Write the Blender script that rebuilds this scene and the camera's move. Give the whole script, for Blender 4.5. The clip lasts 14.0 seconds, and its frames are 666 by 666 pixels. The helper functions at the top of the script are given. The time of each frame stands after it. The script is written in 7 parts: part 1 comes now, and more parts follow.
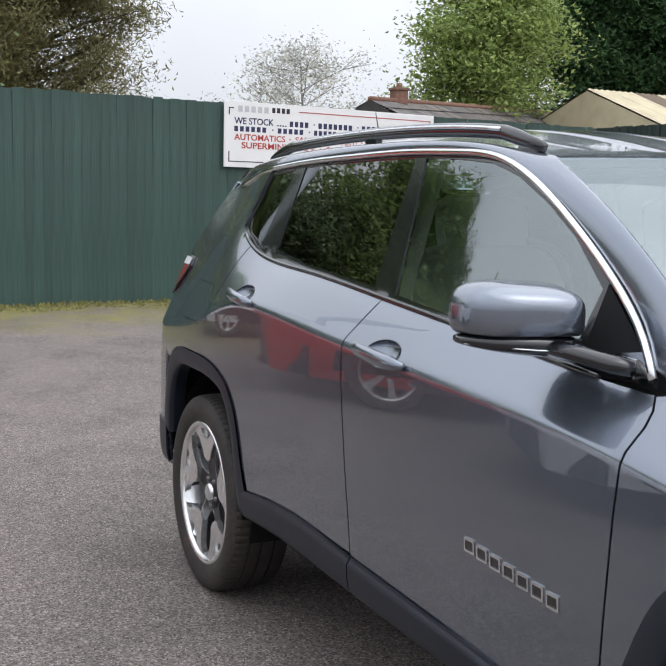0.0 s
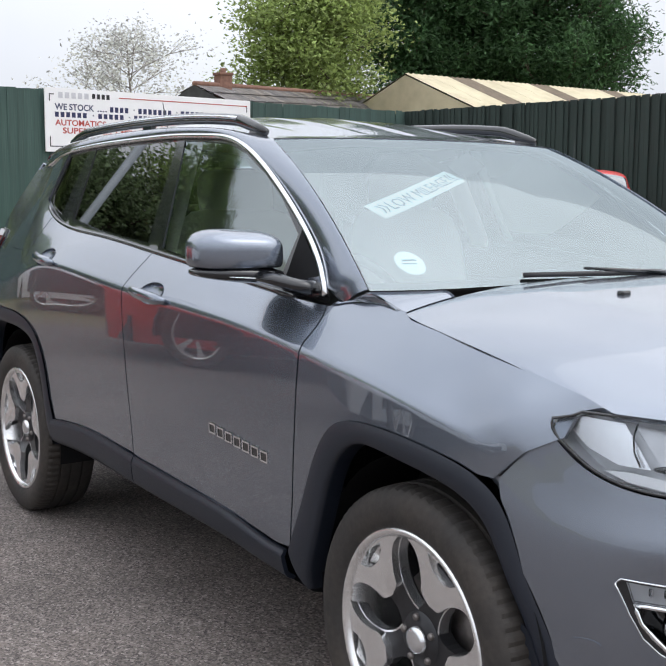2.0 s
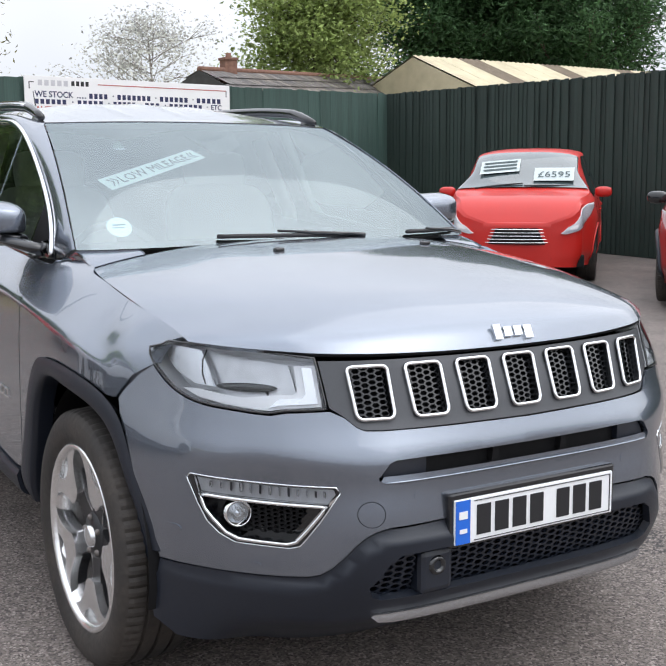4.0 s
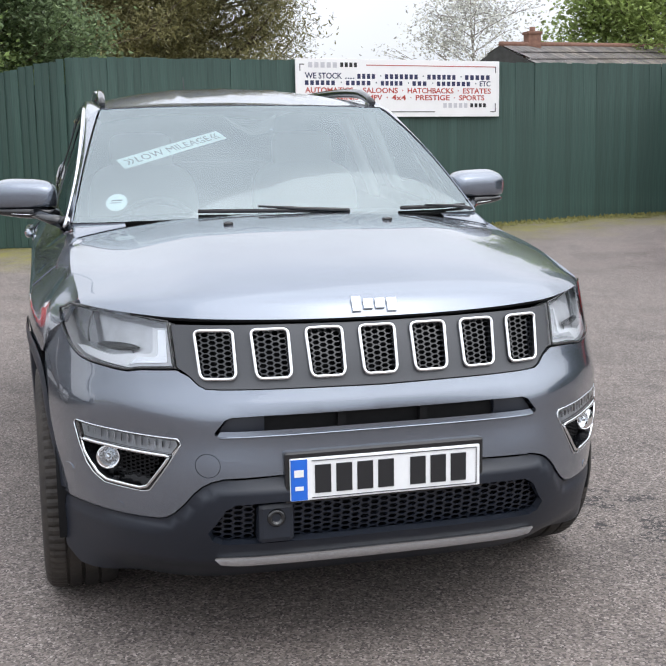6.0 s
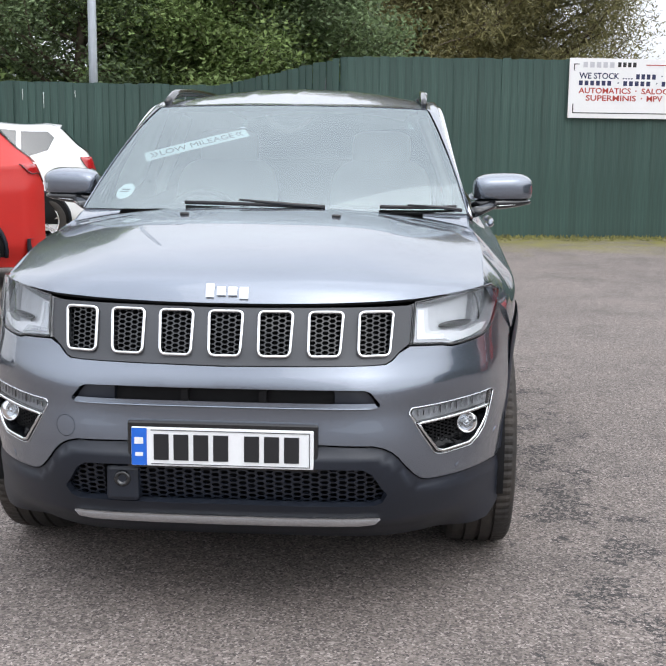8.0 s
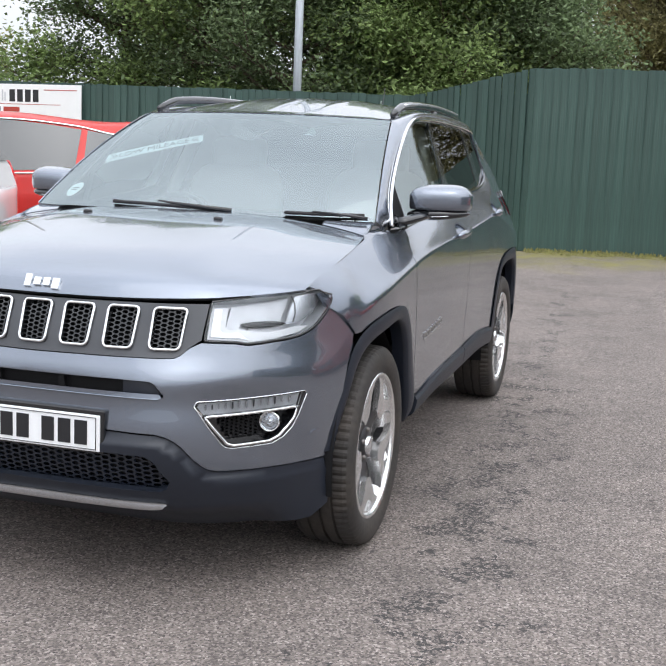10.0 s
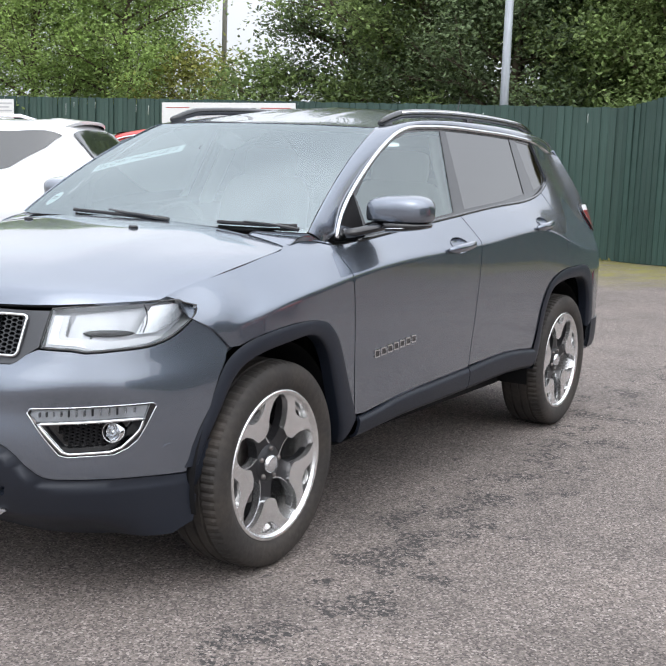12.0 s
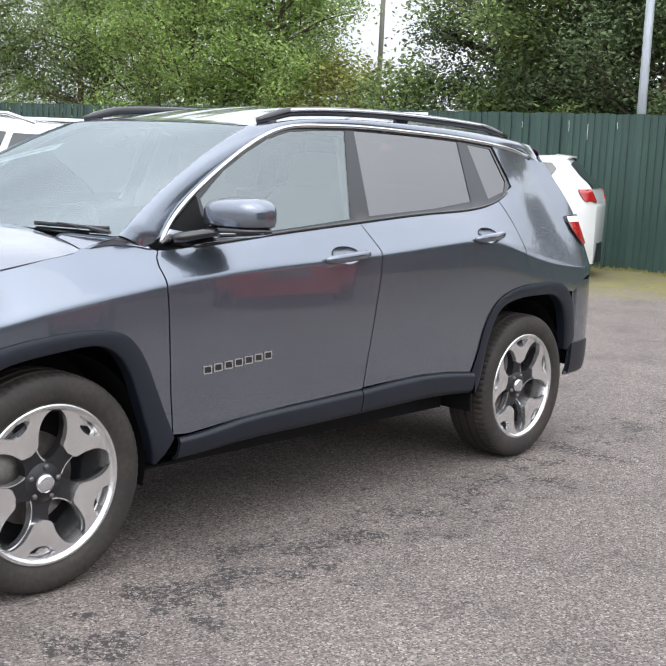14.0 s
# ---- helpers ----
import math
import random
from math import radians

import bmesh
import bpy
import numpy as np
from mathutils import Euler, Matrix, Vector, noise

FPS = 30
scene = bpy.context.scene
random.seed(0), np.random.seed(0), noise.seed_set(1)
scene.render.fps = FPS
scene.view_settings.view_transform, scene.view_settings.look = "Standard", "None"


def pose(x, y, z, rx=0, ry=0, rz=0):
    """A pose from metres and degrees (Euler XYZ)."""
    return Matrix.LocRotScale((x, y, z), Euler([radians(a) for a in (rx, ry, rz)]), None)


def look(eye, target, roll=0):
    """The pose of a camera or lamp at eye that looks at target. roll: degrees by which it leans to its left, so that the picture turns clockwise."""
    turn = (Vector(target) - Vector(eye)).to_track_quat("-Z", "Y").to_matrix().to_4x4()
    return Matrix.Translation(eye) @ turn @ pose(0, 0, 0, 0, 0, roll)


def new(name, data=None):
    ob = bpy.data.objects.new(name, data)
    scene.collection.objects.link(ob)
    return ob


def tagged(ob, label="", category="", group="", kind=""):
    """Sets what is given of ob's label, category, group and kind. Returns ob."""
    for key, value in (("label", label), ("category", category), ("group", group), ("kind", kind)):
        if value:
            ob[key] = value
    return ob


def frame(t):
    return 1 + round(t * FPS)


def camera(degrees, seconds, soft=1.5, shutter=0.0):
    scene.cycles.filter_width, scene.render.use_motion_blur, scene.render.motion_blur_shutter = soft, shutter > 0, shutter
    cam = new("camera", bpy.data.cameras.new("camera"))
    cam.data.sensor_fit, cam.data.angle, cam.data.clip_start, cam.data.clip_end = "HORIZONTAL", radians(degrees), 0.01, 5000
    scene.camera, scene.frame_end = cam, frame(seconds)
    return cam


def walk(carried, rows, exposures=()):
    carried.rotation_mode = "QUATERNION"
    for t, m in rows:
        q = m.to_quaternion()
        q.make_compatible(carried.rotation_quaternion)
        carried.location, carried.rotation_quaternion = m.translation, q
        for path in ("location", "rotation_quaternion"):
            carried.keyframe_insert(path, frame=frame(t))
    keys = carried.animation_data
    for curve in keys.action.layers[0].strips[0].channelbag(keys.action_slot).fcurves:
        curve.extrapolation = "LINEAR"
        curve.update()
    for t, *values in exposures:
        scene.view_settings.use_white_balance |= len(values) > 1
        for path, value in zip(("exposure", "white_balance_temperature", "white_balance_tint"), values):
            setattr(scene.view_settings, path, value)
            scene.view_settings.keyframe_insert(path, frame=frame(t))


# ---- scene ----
cam = camera(33.1, 14.0)
PATH = [
    (0, (2.4, -2.117, 1.39), (0.605, -1.265, 1.161), 1.2),
    (0.5, (2.597, -2.278, 1.37), (0.818, -1.395, 1.128), 1.4),
    (1, (2.759, -2.342, 1.385), (1.05, -1.333, 1.143), 2.0),
    (1.5, (2.991, -2.336, 1.371), (1.307, -1.287, 1.12), 1.3),
    (2, (3.249, -2.31, 1.356), (1.596, -1.213, 1.102), 0.3),
    (2.5, (3.436, -2.19, 1.34), (1.795, -1.075, 1.082), 0.1),
    (2.6, (3.477, -2.142, 1.34), (1.836, -1.029, 1.076), 0.0),
    (3, (3.65, -2.024, 1.344), (2.014, -0.905, 1.079), 0.1),
    (3.5, (3.954, -1.92, 1.333), (2.307, -0.822, 1.053), 0.2),
    (3.7, (4.06, -1.874, 1.332), (2.4, -0.794, 1.05), -0.0),
    (5.8, (4.818, -0.931, 1.316), (2.919, -0.391, 0.998), -0.8),
    (6, (4.847, -0.799, 1.328), (2.933, -0.314, 1.009), -0.9),
    (6.5, (4.956, -0.486, 1.327), (3.012, -0.142, 1.005), -0.8),
    (7, (5.063, -0.164, 1.342), (3.099, 0.034, 1.018), -0.7),
    (7.5, (5.091, 0.155, 1.336), (3.116, 0.172, 1.017), 0.0),
    (8, (5.16, 0.476, 1.33), (3.19, 0.357, 1.009), 0.7),
    (8.5, (5.22, 0.804, 1.34), (3.256, 0.61, 1.018), 0.9),
    (9, (5.158, 1.152, 1.332), (3.21, 0.835, 1.01), 1.2),
    (9.2, (5.144, 1.285, 1.335), (3.204, 0.917, 1.016), 1.4),
    (11.3, (4.691, 2.58, 1.372), (2.94, 1.666, 1.056), 2.1),
    (11.5, (4.621, 2.675, 1.359), (2.891, 1.721, 1.047), 1.8),
    (12, (4.37, 2.889, 1.368), (2.683, 1.86, 1.064), 2.1),
    (12.5, (4.133, 3.142, 1.358), (2.506, 2.018, 1.059), 2.3),
    (13, (3.894, 3.365, 1.355), (2.33, 2.154, 1.061), 2.0),
    (13.5, (3.587, 3.523, 1.363), (2.067, 2.257, 1.07), 2.3),
    (14, (3.286, 3.719, 1.376), (1.81, 2.403, 1.079), 2.7),
]
walk(cam, [(t, look(eye, target, roll)) for t, eye, target, roll in PATH], [(0, -.08), (2, 0), (3.5, .06), (7, .16), (9, .16), (11.5, .22), (13, .16), (14, .30)])

# ---- light ----
world = bpy.data.worlds.new("overcast_sky")
scene.world = world
world.use_nodes = True
wn = world.node_tree
sky = wn.nodes.new("ShaderNodeTexSky")
sky.sky_type, sky.sun_disc = "NISHITA", False
sky.sun_elevation, sky.sun_rotation = radians(54), radians(60)
sky.air_density, sky.dust_density, sky.ozone_density = 1.0, 4.0, 1.0
grey = wn.nodes.new("ShaderNodeHueSaturation")
grey.inputs["Saturation"].default_value = 0.12
wn.links.new(sky.outputs[0], grey.inputs["Color"])
# thin cloud layer: soft, broad, the same all round
coord = wn.nodes.new("ShaderNodeTexCoord")
cloud = wn.nodes.new("ShaderNodeTexNoise")
cloud.inputs["Scale"].default_value, cloud.inputs["Detail"].default_value = 2.2, 4
wn.links.new(coord.outputs["Generated"], cloud.inputs["Vector"])
ramp = wn.nodes.new("ShaderNodeValToRGB")
ramp.color_ramp.elements[0].position, ramp.color_ramp.elements[1].position = 0.3, 0.72
ramp.color_ramp.elements[0].color, ramp.color_ramp.elements[1].color = (5.95, 6.3, 7.05, 1), (8.65, 9.0, 9.75, 1)
wn.links.new(cloud.outputs["Fac"], ramp.inputs["Fac"])
mix = wn.nodes.new("ShaderNodeMix")
mix.data_type = "RGBA"
mix.inputs["Factor"].default_value = 0.75
wn.links.new(grey.outputs[0], mix.inputs["A"])
wn.links.new(ramp.outputs[0], mix.inputs["B"])
# an overcast sky is two to three times as bright overhead as at the horizon
updown = wn.nodes.new("ShaderNodeSeparateXYZ")
wn.links.new(coord.outputs["Generated"], updown.inputs[0])
rise = wn.nodes.new("ShaderNodeMapRange")
rise.inputs["To Min"].default_value, rise.inputs["To Max"].default_value = 1.0, 2.6
wn.links.new(updown.outputs["Z"], rise.inputs["Value"])
full = wn.nodes.new("ShaderNodeMix")
full.data_type, full.blend_type, full.clamp_result = "RGBA", "MULTIPLY", False
full.inputs["Factor"].default_value = 1.0
wn.links.new(mix.outputs["Result"], full.inputs["A"])
wn.links.new(rise.outputs[0], full.inputs["B"])
wn.links.new(full.outputs["Result"], wn.nodes["Background"].inputs[0])
wn.nodes["Background"].inputs[1].default_value = 0.117

sun = new("sun", bpy.data.lights.new("sun", "SUN"))
sun.data.energy, sun.data.angle, sun.data.color = 0.9, radians(95), (1.0, 0.98, 0.955)
sun.matrix_world = look((4, 7, 11), (0, 0, 0))


# ---- materials ----
def mat(name, color, rough=0.5, metal=0.0, coat=0.0, grain=0.0, scale=40.0, bump=0.0, wear=0.0, wear_scale=3.0, tint=None, island=0.0, spec=0.5, coords="Object", stretch=None):
    """A surface with fine grain, broad wear and relief. wear mixes towards tint; island varies piece by piece."""
    m = bpy.data.materials.new(name)
    m.use_nodes = True
    n, l = m.node_tree.nodes, m.node_tree.links
    p = n["Principled BSDF"]
    p.inputs["Roughness"].default_value, p.inputs["Metallic"].default_value = rough, metal
    p.inputs["Coat Weight"].default_value, p.inputs["Coat Roughness"].default_value = coat, 0.03
    p.inputs["Specular IOR Level"].default_value = spec
    col = n.new("ShaderNodeRGB")
    col.outputs[0].default_value = (*color, 1)
    out = col.outputs[0]
    tc = n.new("ShaderNodeTexCoord")
    vec = tc.outputs[coords]
    if stretch:
        mp = n.new("ShaderNodeMapping")
        mp.inputs["Scale"].default_value = stretch
        l.new(vec, mp.inputs["Vector"])
        vec = mp.outputs[0]

    def noise_of(s, detail=6):
        t = n.new("ShaderNodeTexNoise")
        t.inputs["Scale"].default_value, t.inputs["Detail"].default_value = s, detail
        l.new(vec, t.inputs["Vector"])
        return t.outputs["Fac"]

    def blend(fac, a, b, mode="MIX"):
        x = n.new("ShaderNodeMix")
        x.data_type, x.blend_type = "RGBA", mode
        if isinstance(fac, float):
            x.inputs["Factor"].default_value = fac
        else:
            l.new(fac, x.inputs["Factor"])
        l.new(a, x.inputs["A"])
        l.new(b, x.inputs["B"])
        return x.outputs["Result"]

    def spread(fac, lo, hi, a, b):
        r = n.new("ShaderNodeMapRange")
        r.inputs["From Min"].default_value, r.inputs["From Max"].default_value = lo, hi
        r.inputs["To Min"].default_value, r.inputs["To Max"].default_value = a, b
        l.new(fac, r.inputs["Value"])
        return r.outputs[0]

    if wear:
        dirt = n.new("ShaderNodeRGB")
        dirt.outputs[0].default_value = (*(tint or [c * 0.5 for c in color]), 1)
        out = blend(spread(noise_of(wear_scale), 0.42, 0.68, 0.0, wear), out, dirt.outputs[0])
    if grain or island:
        hsv = n.new("ShaderNodeHueSaturation")
        l.new(out, hsv.inputs["Color"])
        value = None
        if grain:
            value = spread(noise_of(scale), 0.25, 0.75, 1 - grain, 1 + grain)
        if island:
            geo = n.new("ShaderNodeNewGeometry")
            v2 = spread(geo.outputs["Random Per Island"], 0, 1, 1 - island, 1 + island)
            if value is None:
                value = v2
            else:
                mul = n.new("ShaderNodeMath")
                mul.operation = "MULTIPLY"
                l.new(value, mul.inputs[0])
                l.new(v2, mul.inputs[1])
                value = mul.outputs[0]
        l.new(value, hsv.inputs["Value"])
        out = hsv.outputs[0]
    l.new(out, p.inputs["Base Color"])
    if bump:
        b = n.new("ShaderNodeBump")
        b.inputs["Strength"].default_value, b.inputs["Distance"].default_value = bump, 0.01
        l.new(noise_of(scale * 1.3), b.inputs["Height"])
        l.new(b.outputs[0], p.inputs["Normal"])
    return m


def glass(name, color, rough=0.02, ior=1.45, sheen=(1, 1, 1)):
    """Clear or tinted glass: reflects at the front and lets part of the light through."""
    m = bpy.data.materials.new(name)
    m.use_nodes = True
    n, l = m.node_tree.nodes, m.node_tree.links
    for x in list(n):
        if x.type == "BSDF_PRINCIPLED":
            n.remove(x)
    clear = n.new("ShaderNodeBsdfTransparent")
    clear.inputs[0].default_value = (*color, 1)
    shine = n.new("ShaderNodeBsdfGlossy")
    shine.inputs["Roughness"].default_value = rough
    shine.inputs["Color"].default_value = (*sheen, 1)
    fr = n.new("ShaderNodeFresnel")
    fr.inputs["IOR"].default_value = ior
    mx = n.new("ShaderNodeMixShader")
    l.new(fr.outputs[0], mx.inputs[0])
    l.new(clear.outputs[0], mx.inputs[1])
    l.new(shine.outputs[0], mx.inputs[2])
    l.new(mx.outputs[0], n["Material Output"].inputs[0])
    return m


def paint(name, color, metal=0.35, rough=0.38):
    """Car paint: flake colour under a clear coat."""
    m = mat(name, color, rough=rough, metal=metal, coat=1.0, grain=0.05, scale=900, wear=0.10, wear_scale=2.5)
    m.node_tree.nodes["Principled BSDF"].inputs["Coat Roughness"].default_value = 0.02
    return m


PAINT = paint("grey_metallic_paint", (0.180, 0.206, 0.252), 0.85, 0.27)
PAINT.node_tree.nodes["Principled BSDF"].inputs["Coat IOR"].default_value = 1.75
RED_PAINT = paint("red_paint", (0.50, 0.011, 0.006), 0.05, 0.5)
RED_PAINT.node_tree.nodes["Principled BSDF"].inputs["Coat Weight"].default_value = 0.35
DARK_RED_PAINT = paint("dark_red_paint", (0.20, 0.008, 0.010), 0.05, 0.45)
WHITE_PAINT = paint("white_paint", (0.78, 0.79, 0.80), 0.0, 0.45)
CLADDING = mat("black_textured_plastic", (0.0085, 0.0120, 0.0205), rough=0.42, grain=0.25, scale=350, bump=0.08, wear=0.25, wear_scale=5, tint=(0.018, 0.021, 0.030), spec=0.5)
# near-black of plastic parts, also used to paint shade in openings and pockets
DARK = mat("unlit_black_plastic", (0.008, 0.008, 0.009), rough=0.7, grain=0.2, scale=60, spec=0.2)
GLOSS_BLACK = mat("gloss_black_trim", (0.010, 0.011, 0.013), rough=0.12, coat=0.6, grain=0.1, scale=80)
CHROME = mat("chrome", (0.78, 0.79, 0.80), rough=0.09, metal=1.0, grain=0.04, scale=60)
SATIN = mat("satin_silver", (0.74, 0.75, 0.77), rough=0.24, metal=0.9, grain=0.05, scale=120)
SATIN_DARK = mat("dark_satin_silver", (0.42, 0.425, 0.44), rough=0.26, metal=0.9, grain=0.05, scale=120)
GRILLE_GREY = mat("satin_grey_grille_panel", (0.075, 0.078, 0.085), rough=0.42, metal=0.4, grain=0.06, scale=300)
ALLOY = mat("silver_alloy", (0.88, 0.88, 0.88), rough=0.27, metal=0.92, grain=0.06, scale=70, wear=0.2, wear_scale=14, tint=(0.42, 0.40, 0.38))
ALLOY_DARK = mat("dark_grey_alloy", (0.035, 0.035, 0.038), rough=0.42, metal=0.5, grain=0.15, scale=50)
RUBBER = mat("tyre_rubber", (0.025, 0.022, 0.020), rough=0.74, grain=0.25, scale=55, bump=0.15, wear=0.6, wear_scale=7, tint=(0.052, 0.042, 0.034))
STEEL = mat("brake_steel", (0.22, 0.20, 0.19), rough=0.45, metal=0.8, grain=0.3, scale=40)
WINDSCREEN = glass("windscreen_glass", (0.74, 0.85, 0.84), 0.012, ior=3.0, sheen=(0.86, 0.97, 1.0))
SIDE_GLASS = glass("side_window_glass", (0.72, 0.86, 0.83), 0.012, ior=3.0, sheen=(0.90, 0.99, 1.0))
TINTED = glass("privacy_glass", (0.05, 0.05, 0.05), 0.012, ior=2.9)
LENS = glass("clear_lamp_cover", (0.88, 0.90, 0.92), 0.01, ior=1.42)
LAMP_WHITE = mat("white_lamp_guide", (0.85, 0.86, 0.88), rough=0.18, grain=0.04, scale=200)
LAMP_GREY = mat("grey_lamp_housing", (0.60, 0.61, 0.63), rough=0.28, metal=0.25, grain=0.15, scale=30)
RED_LENS = mat("red_lamp_lens", (0.42, 0.010, 0.012), rough=0.10, coat=1.0, grain=0.15, scale=60)
SEAT = mat("light_grey_leather", (0.58, 0.58, 0.55), rough=0.55, grain=0.08, scale=60, bump=0.1)
TRIM = mat("charcoal_cabin_trim", (0.075, 0.077, 0.08), rough=0.6, grain=0.15, scale=70)
HEADLINER = mat("pale_headlining", (0.66, 0.66, 0.63), rough=0.9, grain=0.05, scale=200)
WHITE = mat("white_board", (0.80, 0.80, 0.80), rough=0.4, grain=0.02, scale=60, wear=0.12, wear_scale=4, tint=(0.6, 0.6, 0.58))
PLATE_WHITE = mat("reflective_white_plate", (0.82, 0.83, 0.84), rough=0.3, grain=0.02, scale=100)
INK = mat("black_ink", (0.012, 0.012, 0.014), rough=0.5, grain=0.1, scale=50)
BLUE = mat("blue_band", (0.015, 0.13, 0.60), rough=0.4, grain=0.05, scale=50)
NAVY = mat("navy_lettering", (0.020, 0.026, 0.085), rough=0.5, grain=0.1, scale=40)
RED_INK = mat("red_lettering", (0.40, 0.045, 0.030), rough=0.5, grain=0.15, scale=40)
FADED = mat("faded_grey_lettering", (0.52, 0.52, 0.55), rough=0.5, grain=0.08, scale=40)
STICKER = mat("pale_blue_green_card", (0.84, 0.90, 0.90), rough=0.5, grain=0.03, scale=60)
# dimmed card colour: tint of glass put into it, cards lie on top
CARD_DIM = mat("card_behind_glass", (0.46, 0.52, 0.52), rough=0.5, grain=0.03, scale=60)
STICKER_INK = mat("grey_green_ink", (0.025, 0.05, 0.055), rough=0.5, grain=0.1, scale=60)


# ---- mesh helpers ----
def spline(pts):
    """Natural cubic through (t, v) pairs; straight on beyond the ends."""
    pts = sorted(pts)
    xs, ys, n = [p[0] for p in pts], [p[1] for p in pts], len(pts)
    h = [xs[i + 1] - xs[i] for i in range(n - 1)]
    A, r = np.zeros((n, n)), np.zeros(n)
    A[0, 0] = A[-1, -1] = 1
    for i in range(1, n - 1):
        A[i, i - 1], A[i, i], A[i, i + 1] = h[i - 1], 2 * (h[i - 1] + h[i]), h[i]
        r[i] = 6 * ((ys[i + 1] - ys[i]) / h[i] - (ys[i] - ys[i - 1]) / h[i - 1])
    M = np.linalg.solve(A, r).tolist()

    def f(x):
        if x <= xs[0]:
            return ys[0] + (x - xs[0]) * ((ys[1] - ys[0]) / h[0] - h[0] * M[1] / 6)
        if x >= xs[-1]:
            return ys[-1] + (x - xs[-1]) * ((ys[-1] - ys[-2]) / h[-1] + h[-1] * M[-2] / 6)
        i = 0
        while x > xs[i + 1]:
            i += 1
        a, b = xs[i + 1] - x, x - xs[i]
        return (M[i] * a**3 + M[i + 1] * b**3) / (6 * h[i]) + (ys[i] / h[i] - M[i] * h[i] / 6) * a + (ys[i + 1] / h[i] - M[i + 1] * h[i] / 6) * b

    return f


def ss(a, b, x):
    t = min(1.0, max(0.0, (x - a) / (b - a)))
    return t * t * (3 - 2 * t)


def part(name, me, material, parent=None, label=""):
    """One mesh object under a thing or under a part."""
    if isinstance(me, bmesh.types.BMesh):
        bm, me = me, bpy.data.meshes.new(name)
        bm.to_mesh(me)
        bm.free()
    if material and not me.materials:
        me.materials.append(material)
    ob = new(name, me)
    if parent:
        ob.parent = parent
    return tagged(ob, label) if label else ob


def thing(name, label, category, group="", kind="", at=None):
    ob = new(name)
    ob.empty_display_size = 0.2
    if at is not None:
        ob.matrix_world = at
    return tagged(ob, label, category, group, kind)


def mesh_of(verts, faces, normals=None, smooth=True, name="mesh"):
    me = bpy.data.meshes.new(name)
    me.from_pydata([tuple(v) for v in verts], [], faces)
    if smooth:
        me.polygons.foreach_set("use_smooth", [True] * len(me.polygons))
    me.update()
    if normals:
        me.normals_split_custom_set_from_vertices([tuple(n) for n in normals])
    return me


def inside(p, poly):
    x, y, hit, j = p[0], p[1], False, len(poly) - 1
    for i in range(len(poly)):
        (xi, yi), (xj, yj) = poly[i], poly[j]
        if (yi > y) != (yj > y) and x < (xj - xi) * (y - yi) / (yj - yi) + xi:
            hit = not hit
        j = i
    return hit


def dense(poly, step, closed=True):
    out = []
    for i in range(len(poly) if closed else len(poly) - 1):
        a, b = Vector(poly[i]), Vector(poly[(i + 1) % len(poly)])
        k = max(1, int(math.ceil((b - a).length / step)))
        out += [tuple(a.lerp(b, j / k)) for j in range(k)]
    return out if closed else out + [tuple(poly[-1])]


def smooth_line(pts, k=6):
    """A rounder line through the points, each coordinate a spline over the length."""
    t = [0.0]
    for a, b in zip(pts, pts[1:]):
        t.append(t[-1] + (Vector(b) - Vector(a)).length)
    fs = [spline([(t[i], p[c]) for i, p in enumerate(pts)]) for c in range(len(pts[0]))]
    n = (len(pts) - 1) * k
    return [tuple(f(t[-1] * i / n) for f in fs) for i in range(n + 1)]


def surf_normal(surf, u, v, e=0.004):
    a = Vector(surf(u + e, v)) - Vector(surf(u - e, v))
    b = Vector(surf(u, v + e)) - Vector(surf(u, v - e))
    n = a.cross(b)
    return n.normalized()


